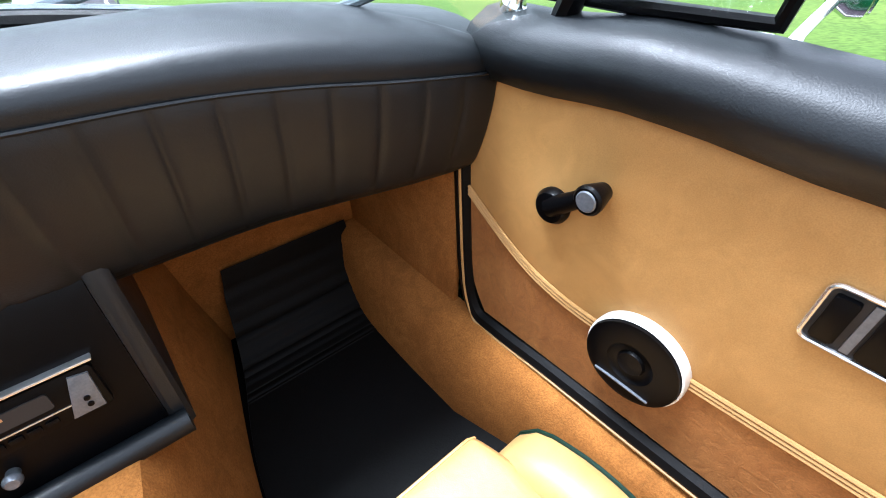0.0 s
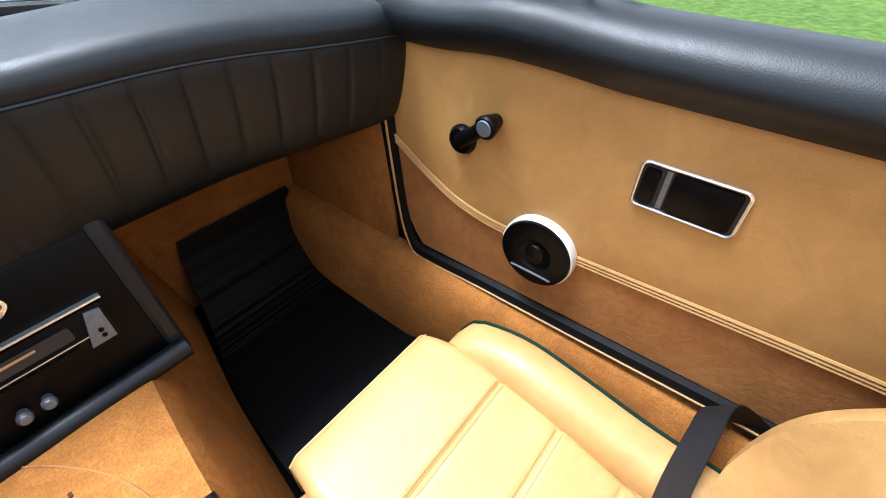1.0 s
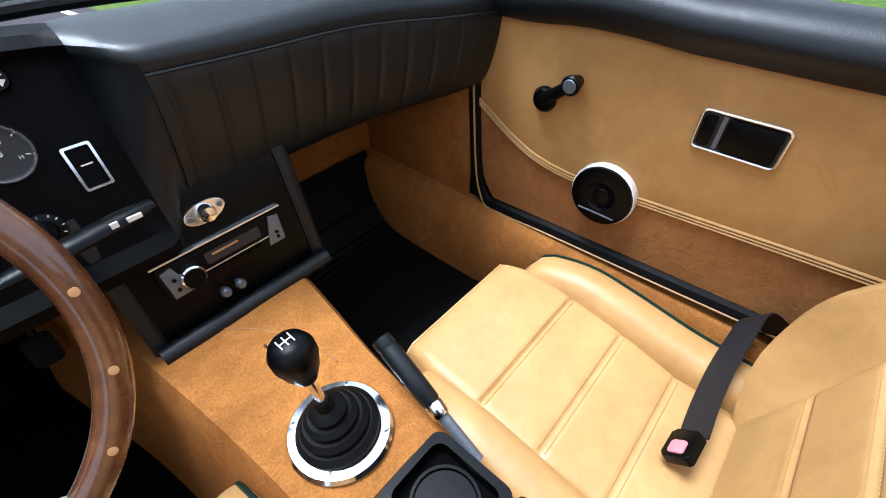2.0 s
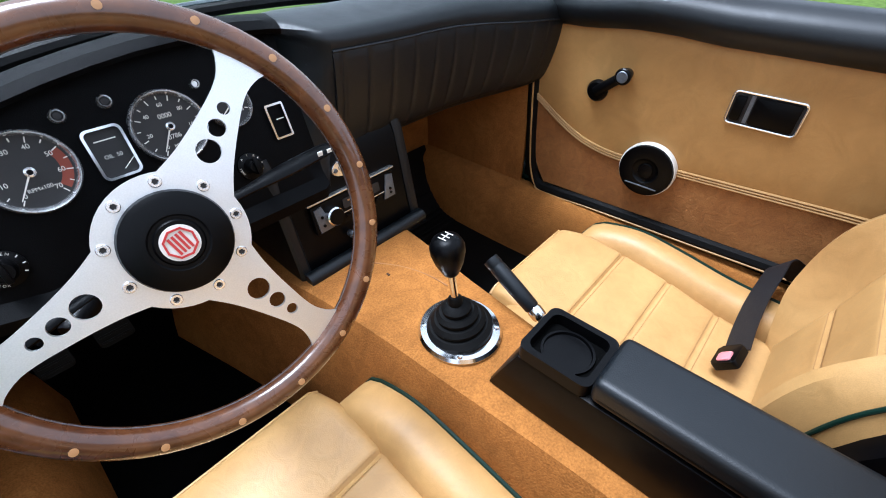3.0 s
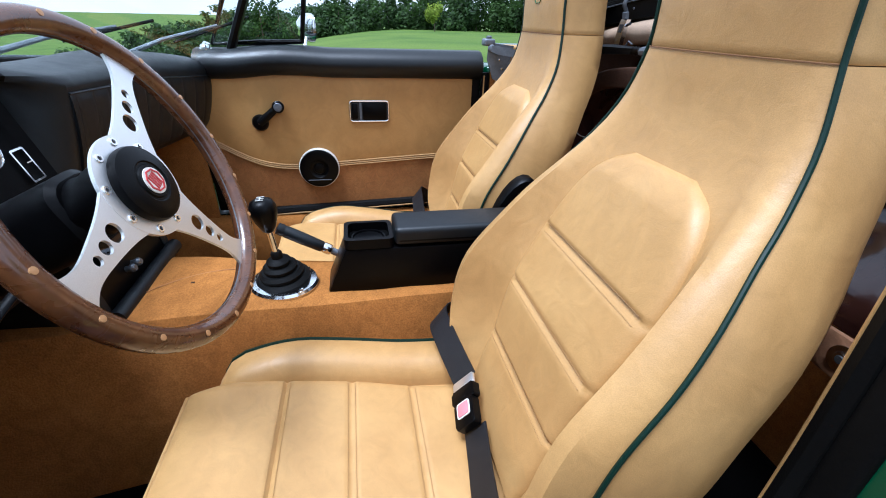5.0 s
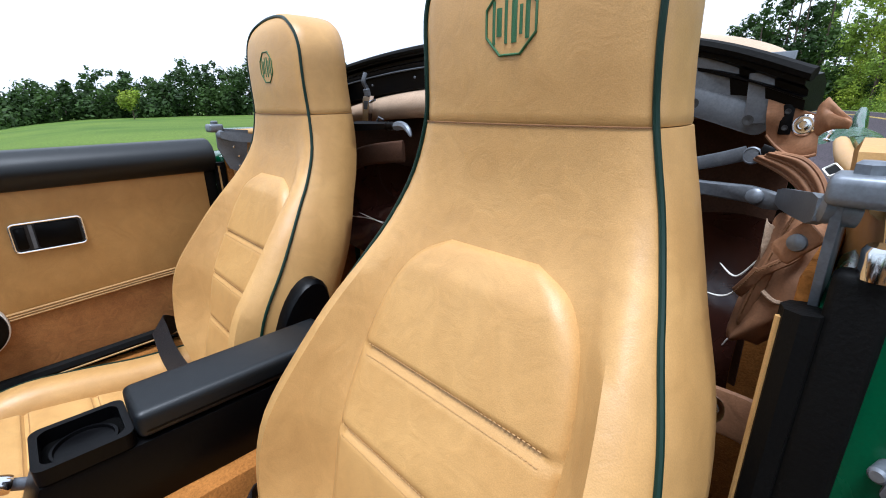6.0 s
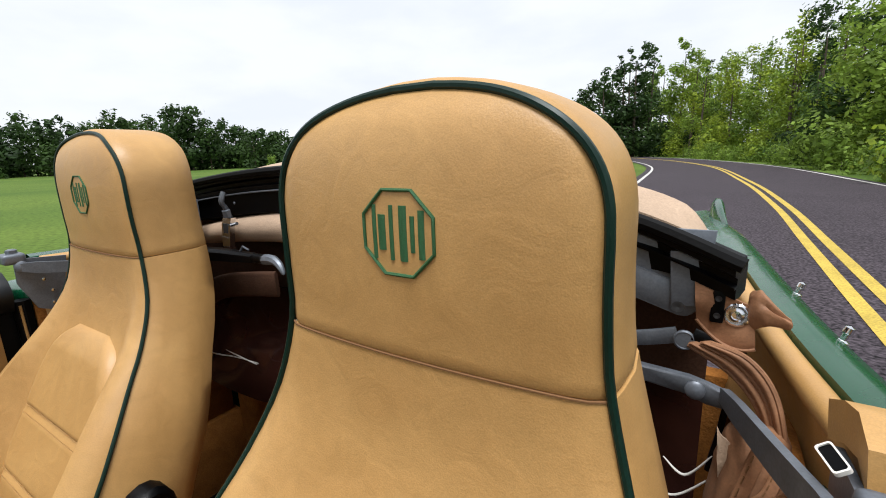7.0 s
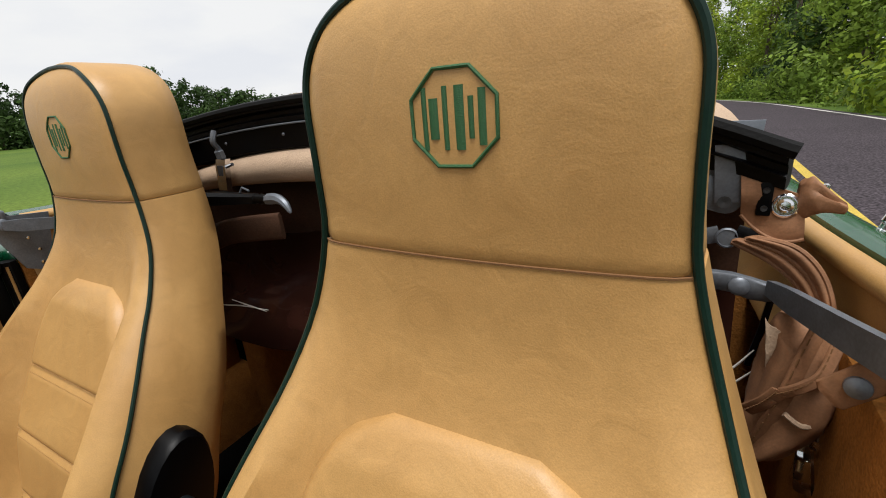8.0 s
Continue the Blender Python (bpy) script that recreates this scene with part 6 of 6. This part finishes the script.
# ---- outdoors ----
GRASS = material("grass", (0.125, 0.185, 0.032), 0.95, grain=0.5, grain_size=14, bump=0.3, stain=0.9, stain_size=0.16, dark=(0.070, 0.128, 0.022), spec=0.1)
ASPHALT = material("asphalt", (0.092, 0.074, 0.086), 0.9, grain=1.0, grain_size=42, bump=0.7, stain=0.35, stain_size=0.7, spec=0.2)
YELLOW = material("yellow_road_paint", (0.60, 0.43, 0.06), 0.8, grain=0.45, grain_size=60, stain=0.5, stain_size=4)
WHITE_LINE = material("white_road_paint", (0.62, 0.60, 0.56), 0.8, grain=0.4, grain_size=60, stain=0.4, stain_size=4)
CONCRETE = material("pale_path", (0.42, 0.37, 0.32), 0.9, grain=0.2, grain_size=20, stain=0.3, stain_size=1)
WATER = material("lake_water", (0.20, 0.25, 0.27), 0.12)
BARK = material("bark", (0.13, 0.095, 0.07), 0.9, grain=0.4, grain_size=20, stain=0.5)


def leaf_material(name, color, dark):
    """Leaves that let some light through; each clump differs a little."""
    m = material(name, color, 0.6, grain=0.35, grain_size=2.5, stain=0.95, stain_size=0.22, dark=dark, spec=0.2)
    n, l = m.node_tree.nodes, m.node_tree.links
    b = n["Principled BSDF"]
    src = b.inputs["Base Color"].links[0].from_socket
    geo, hue = n.new("ShaderNodeNewGeometry"), n.new("ShaderNodeHueSaturation")
    mr = n.new("ShaderNodeMapRange")
    mr.inputs["To Min"].default_value, mr.inputs["To Max"].default_value = 0.55, 1.5
    l.new(geo.outputs["Random Per Island"], mr.inputs["Value"]), l.new(mr.outputs["Result"], hue.inputs["Value"])
    l.new(src, hue.inputs["Color"]), l.new(hue.outputs["Color"], b.inputs["Base Color"])
    tr, mx = n.new("ShaderNodeBsdfTranslucent"), n.new("ShaderNodeMixShader")
    l.new(hue.outputs["Color"], tr.inputs["Color"])
    mx.inputs["Fac"].default_value = 0.42
    out = n["Material Output"]
    l.new(b.outputs["BSDF"], mx.inputs[1]), l.new(tr.outputs["BSDF"], mx.inputs[2]), l.new(mx.outputs["Shader"], out.inputs["Surface"])
    return m


LEAF = leaf_material("leaves", (0.27, 0.38, 0.055), (0.11, 0.19, 0.03))
LEAF_D = leaf_material("dark_leaves", (0.060, 0.110, 0.024), (0.026, 0.056, 0.014))
LEAF_Y = leaf_material("pale_leaves", (0.34, 0.42, 0.040), (0.20, 0.29, 0.030))
# distance haze is mixed into this greyed leaf colour
FAR = leaf_material("haze_tinted_leaves", (0.115, 0.165, 0.095), (0.08, 0.12, 0.075))


def ground_z(x, y):
    """Level at the car, falling away ahead of it and gently over the field."""
    d = math.hypot(x, y)
    az = abs(math.degrees(math.atan2(x, y)))
    ahead = 1 - smooth01(54, 98, az)
    return -0.115 * ahead * max(0.0, d - 2.4) ** 2 / (max(0.0, d - 2.4) + 2.0) * (1 if d < 60 else 60 / d) - 0.006 * max(0, d - 12) * smooth01(40, 80, az) * (1 if d < 400 else 400 / d)


bm = bmesh.new()
rad = [0.0, 1.2, 2.0] + [2.4 * 1.075 ** k for k in range(88)]
seg = 180
rows = [[bm.verts.new((r * math.sin(2 * math.pi * k / seg), r * math.cos(2 * math.pi * k / seg), ground_z(r * math.sin(2 * math.pi * k / seg), r * math.cos(2 * math.pi * k / seg)))) for k in range(seg)] for r in rad[1:]]
mid = bm.verts.new((0, 0, 0))
for k in range(seg):
    bm.faces.new((mid, rows[0][k], rows[0][(k + 1) % seg]))
for a_, b_ in zip(rows, rows[1:]):
    for k in range(seg):
        bm.faces.new((a_[k], b_[k], b_[(k + 1) % seg], a_[(k + 1) % seg]))
single("ground", bm, GRASS, "mown green grass field reaching to the woods", "ground", "structure")

# the road runs past on the driver's side and bends away behind the car
centre = curve_of([(-90, 21.0), (-62, 11.0), (-46, 4.8), (-36, 1.8), (-26, -0.3), (-15, -1.25), (-9, -1.50), (-5.5, -1.50), (-3.5, -1.50), (1, -1.55), (6, -1.6), (12, -1.2), (30, 1.0), (60, 10.0)])


def strip(off0, off1, y0, y1, lift, n):
    bm = bmesh.new()
    prev = None
    for i in range(n + 1):
        y = y0 + (y1 - y0) * i / n
        d = (centre(y + 0.5) - centre(y - 0.5))
        k = math.sqrt(1 + d * d)
        c = centre(y)
        row = []
        for q in range(7):
            x = c + (off0 + (off1 - off0) * q / 6) * k
            row.append(bm.verts.new((x, y, ground_z(x, y) + lift)))
        if prev:
            for q in range(6):
                bm.faces.new((prev[q], prev[q + 1], row[q + 1], row[q]))
        prev = row
    return bm


single("road", strip(-2.85, 3.1, -90, 60, 0.030, 300), ASPHALT, "dark purple-grey asphalt road", "road", "structure")
for o in (-0.14, 0.05):
    single("road_line", strip(o, o + 0.10, -90, 60, 0.035, 300), YELLOW, "yellow centre line on the road", "road marking", "structure")
single("road_edge_line", strip(-2.66, -2.56, -90, 60, 0.035, 300), WHITE_LINE, "white edge line on the road", "road marking", "structure")
single("road_edge_line", strip(2.78, 2.88, -90, 60, 0.035, 300), WHITE_LINE, "white edge line on the road", "road marking", "structure")

bm = bmesh.new()
prev = None
for p in spline([(3.6, -12.8, 0), (4.9, -19, 0), (5.6, -24.5, 0), (6.1, -30.5, 0), (8, -41, 0), (14.5, -61, 0)], 40):
    row = [bm.verts.new((p.x - 0.55, p.y, ground_z(p.x, p.y) + 0.01)), bm.verts.new((p.x + 0.55, p.y, ground_z(p.x, p.y) + 0.01))]
    if prev:
        bm.faces.new((prev[0], prev[1], row[1], row[0]))
    prev = row
single("footpath", bm, CONCRETE, "pale paved footpath crossing the grass", "path", "structure")


def leaf_cloud(blobs, n, size, seed):
    """Many small leaf sprays over and inside uneven blobs (x, y, z, r, squash)."""
    rng = np.random.default_rng(seed)
    w = np.array([b[3] ** 2 for b in blobs])
    pick = rng.choice(len(blobs), n, p=w / w.sum())
    b = np.array(blobs)[pick]
    d = rng.normal(size=(n, 3))
    d /= np.linalg.norm(d, axis=1, keepdims=True)
    rad = b[:, 3:4] * rng.uniform(0.60, 1.10, (n, 1)) * (1 + 0.28 * np.sin(5 * d[:, :1] + 7 * d[:, 1:2] + b[:, :1]))
    c = b[:, :3] + d * rad * np.c_[np.ones((n, 2)), b[:, 4]]
    a = rng.normal(size=(n, 3)) * np.array([1, 1, 0.6])
    a /= np.linalg.norm(a, axis=1, keepdims=True)
    a -= 0.8 * (a * d).sum(1, keepdims=True) * d
    a /= np.linalg.norm(a, axis=1, keepdims=True)
    t = np.cross(a, d + np.array([0, 0, 0.25]) + 0.40 * rng.normal(size=(n, 3)))
    t /= np.linalg.norm(t, axis=1, keepdims=True) + 1e-9
    s = size * rng.uniform(0.5, 1.3, (n, 1))
    v = np.stack([c - a * s, c + t * s * 0.5, c + a * s, c - t * s * 0.5], 1).reshape(-1, 3)
    f = np.arange(4 * n).reshape(-1, 4)
    me = bpy.data.meshes.new("leaves")
    me.from_pydata(v.tolist(), [], f.tolist())
    return me


def wood(name, spots, mat, label, per, size, seed):
    """A stand of trees whose crowns merge: spots of (x, y, height, spread)."""
    rng = random.Random(seed)
    blobs, bm = [], bmesh.new()
    for x, y, h, r in spots:
        g = ground_z(x, y)
        top_r = rng.uniform(0.25, 0.5)
        for k in range(11):
            t = 0.08 + 0.92 * k / 10
            q = r * (1.1 - (1.1 - top_r) * t) * rng.uniform(0.40, 0.72)
            sp = r * (1 - 0.7 * t)
            blobs.append((x + rng.uniform(-1, 1) * sp, y + rng.uniform(-1, 1) * sp, g + min(h * t, h - q * 0.8), q, rng.uniform(0.7, 1.1)))
        lean = rng.uniform(-0.3, 0.3)
        bm = tube([(x, y, g - 0.3), (x + lean * 0.5, y, g + h * 0.4), (x + lean, y, g + h * 0.85)], [h * 0.016, h * 0.011, h * 0.003], 6, bm=bm)
    me = leaf_cloud(blobs, per * len(spots), size, seed)
    me.materials.append(mat)
    tagged(new(name, me), label, "trees", "", "stuff")
    single(name + "_trunks", bm, BARK, "thin grey-brown tree trunks in the woods", "trees", "stuff")


rng = random.Random(4)
near, pale, shady, far = [], [], [], []
for i in range(54):
    t = i / 53
    y = -9 - 50 * t ** 1.2
    x = centre(y) - 5.0 - rng.uniform(0, 3.5) - 1.5 * t
    q = (x, y, rng.uniform(4.2, 6.2) + 5.5 * t, rng.uniform(1.5, 2.3))
    pick = rng.random()
    (pale if pick < 0.30 else shady if pick < 0.50 else near).append(q)
wood("roadside_woods", near, LEAF, "dense green broadleaf woods beside the road", 2600, 0.13, 1)
wood("pale_roadside_woods", pale, LEAF_Y, "yellow-green trees in the roadside woods", 2600, 0.13, 11)
wood("shady_roadside_woods", shady, LEAF_D, "dark green trees in the roadside woods", 2600, 0.13, 13)
brush = []
for i in range(46):
    y = -6 - 45 * (i / 45)
    brush.append((centre(y) - 3.9 - rng.uniform(0, 0.9), y, rng.uniform(0.7, 1.5), rng.uniform(0.5, 0.9)))
wood("roadside_brush", brush, LEAF, "low green brush along the road edge", 500, 0.08, 12)
# across the bend, dark trees rising to the tall ones
for i in range(26):
    t = i / 25
    az = radians(156 + 17 * t)
    d = 66 - 6 * t + rng.uniform(-3, 6)
    far.append((d * math.sin(az), d * math.cos(az), 3.5 + 9.5 * t ** 1.3 + rng.uniform(0, 1.5), rng.uniform(2.0, 3.0)))
wood("bend_woods", far, LEAF_D, "dark woods rising beyond the road bend", 1500, 0.26, 5)
tall = []
for i in range(7):
    az = radians(173 + 1.1 * i)
    d = rng.uniform(60, 78)
    tall.append((d * math.sin(az), d * math.cos(az), rng.uniform(11, 14.5), rng.uniform(2.2, 3.0)))
wood("tall_bend_trees", tall, LEAF, "tall sunlit broadleaf trees at the road bend", 3200, 0.22, 15)
spots = []
for i in range(104):
    t = (i % 74) / 73
    az = radians(62 + 69 * t)
    d = rng.uniform(62, 74)
    h = (6.2 + 1.2 * math.sin(9 * t) + rng.uniform(-1.2, 1.4)) * (1.0 - 0.45 * smooth01(0.75, 1.0, t)) * (0.45 + 0.17 * smooth01(0.0, 0.22, t) + 0.38 * smooth01(0.33, 0.63, t))
    h *= 1 if i < 74 else 0.6
    d -= 0 if i < 74 else 4
    spots.append((d * math.sin(az), d * math.cos(az), h, rng.uniform(2.0, 3.2)))
wood("field_woods", spots, LEAF_D, "dark green line of woods beyond the field", 1300, 0.26, 2)
spots = []
for i in range(58):
    deg = -80 + 114 * i / 57
    az, side_ = radians(deg), smooth01(4, 14, deg)
    d = rng.uniform(40, 52) + 26 * side_
    spots.append((d * math.sin(az), d * math.cos(az), rng.uniform(9, 13) * (1 - 0.45 * side_), rng.uniform(2.6, 4.0) * (1 - 0.2 * side_)))
wood("woods_ahead", spots, LEAF, "green woods ahead of the car", 1600, 0.26, 3)
spots = []
for i in range(20):
    az = radians(144 + 14 * i / 19)
    d = rng.uniform(95, 120)
    spots.append((d * math.sin(az), d * math.cos(az), rng.uniform(3.0, 6.5), rng.uniform(2.6, 4)))
wood("lakeside_trees", spots, LEAF, "green trees on the lake shore", 700, 0.4, 6)


def single_tree(name, x, y, h, r, mat, label, n, size, seed):
    g = ground_z(x, y)
    t = thing(name, (x, y, g), label, "tree")
    rng = random.Random(seed)
    limbs = tube([(x, y, g - 0.1), (x + 0.03 * h * 0.3, y, g + h * 0.5), (x, y, g + h * 0.9)], [h * 0.02, h * 0.014, h * 0.004], 7)
    for k in range(5):
        a = rng.uniform(0, 6.28)
        z = g + h * (0.35 + 0.1 * k)
        limbs = tube([(x, y, z), (x + 0.5 * r * math.cos(a), y + 0.5 * r * math.sin(a), z + 0.12 * h)], [h * 0.007, h * 0.002], 5, bm=limbs)
    part("trunk", limbs, BARK, t, "thin brown trunk with limbs")
    blobs = [(x + rng.uniform(-0.6, 0.6) * r, y + rng.uniform(-0.6, 0.6) * r, g + h * rng.uniform(0.35, 0.92), r * rng.uniform(0.3, 0.5), 1.0) for _ in range(12)]
    me = leaf_cloud(blobs, n, size, seed)
    me.materials.append(mat)
    me.transform(Matrix.Translation((-x, -y, -g)))
    c = new("crown", me)
    c.parent = t


single_tree("sapling", 16.7, -12.8, 1.25, 0.32, LEAF, "small thin sapling standing in the mown field", 500, 0.05, 21)
single_tree("young_tree", 51.8, -8.7, 2.6, 1.1, LEAF_Y, "small round yellow-green tree before the woods", 1500, 0.12, 22)

# lake and far hills
single("lake", plate([(d * math.sin(radians(az)), d * math.cos(radians(az))) for az, d in ((133, 66), (141, 58), (148, 62), (151, 92), (142, 108), (132, 100))], 0.05, Matrix.Translation((0, 0, -0.30))), WATER, "grey lake beyond the field", "water", "structure")


def hill_at(u, v):
    az = radians(118 + 46 * u)
    d = 320 + 120 * v
    h = (9 + 10 * smooth01(0.08, 0.40, u) + 2.0 * noise.noise((u * 6, 0.3, 0)) - 4 * smooth01(0.55, 1.0, u)) * math.sin(math.pi / 2 * v)
    return Vector((d * math.sin(az), d * math.cos(az), h - 4.0))


blobs = []
for i in range(420):
    u, v = rng.random(), rng.random()
    p = hill_at(u, v)
    blobs.append((p.x, p.y, p.z + 1.0, rng.uniform(2.0, 4.0), 0.8))
single("far_hills", sheet(hill_at, 60, 8), FAR, "low wooded hills beyond the lake, haze in their colour", "backdrop", "structure")
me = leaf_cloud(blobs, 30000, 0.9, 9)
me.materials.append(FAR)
tagged(new("far_woods", me), "woods covering the far hills, tinted for haze", "trees", "", "stuff")

# warning sign by the road ahead
sg = thing("road_sign", (1.5, 10.6, ground_z(1.5, 10.6)), "yellow diamond warning sign on a thin post", "road sign")
gz = ground_z(1.5, 10.6)
part("post", box(1.485, 1.515, 10.59, 10.61, gz - 0.2, gz + 0.75, 0.003), STEEL, sg, "grey post")
part("panel", plate([(0, 0.13), (0.13, 0), (0, -0.13), (-0.13, 0)], 0.006, basis((1.5, 10.585, gz + 0.68), (1, 0, 0), (0, -1, 0.1))), YELLOW, sg, "yellow diamond panel")
# wipers
for u0, u1, v1 in ((0.215, 0.45, 0.13), (0.665, 0.85, 0.21), (0.855, 0.985, 0.29)):
    w = thing("wiper", screen_at(u0, 0.0), "grey metal windscreen wiper resting on the glass", "wiper", "wipers")
    a0 = screen_at(u0, 0.02) + Vector((0, 0.035, 0.0))
    b0 = screen_at(u1, v1) + Vector((0, 0.020, 0.008))
    part("arm", tube([a0, a0.lerp(b0, 0.5) + Vector((0, 0.008, 0.006)), b0], [0.007, 0.0048, 0.0032], 8), STEEL, w, "grey metal arm")
    d = (b0 - a0).normalized()
    part("blade", tube([b0 - d * 0.13 - Vector((0, 0.006, 0.004)), b0 + d * 0.09 - Vector((0, 0.006, 0.004))], 0.004, 6), RUBBER, w, "black blade")
    part("spindle", lathe([(0.014, -0.02), (0.014, 0.012), (0.010, 0.018), (0, 0.018)], a0 - Vector((0, 0, 0.008)), (0, 0.2, 1), 14), CHROME, w, "chrome spindle cap")
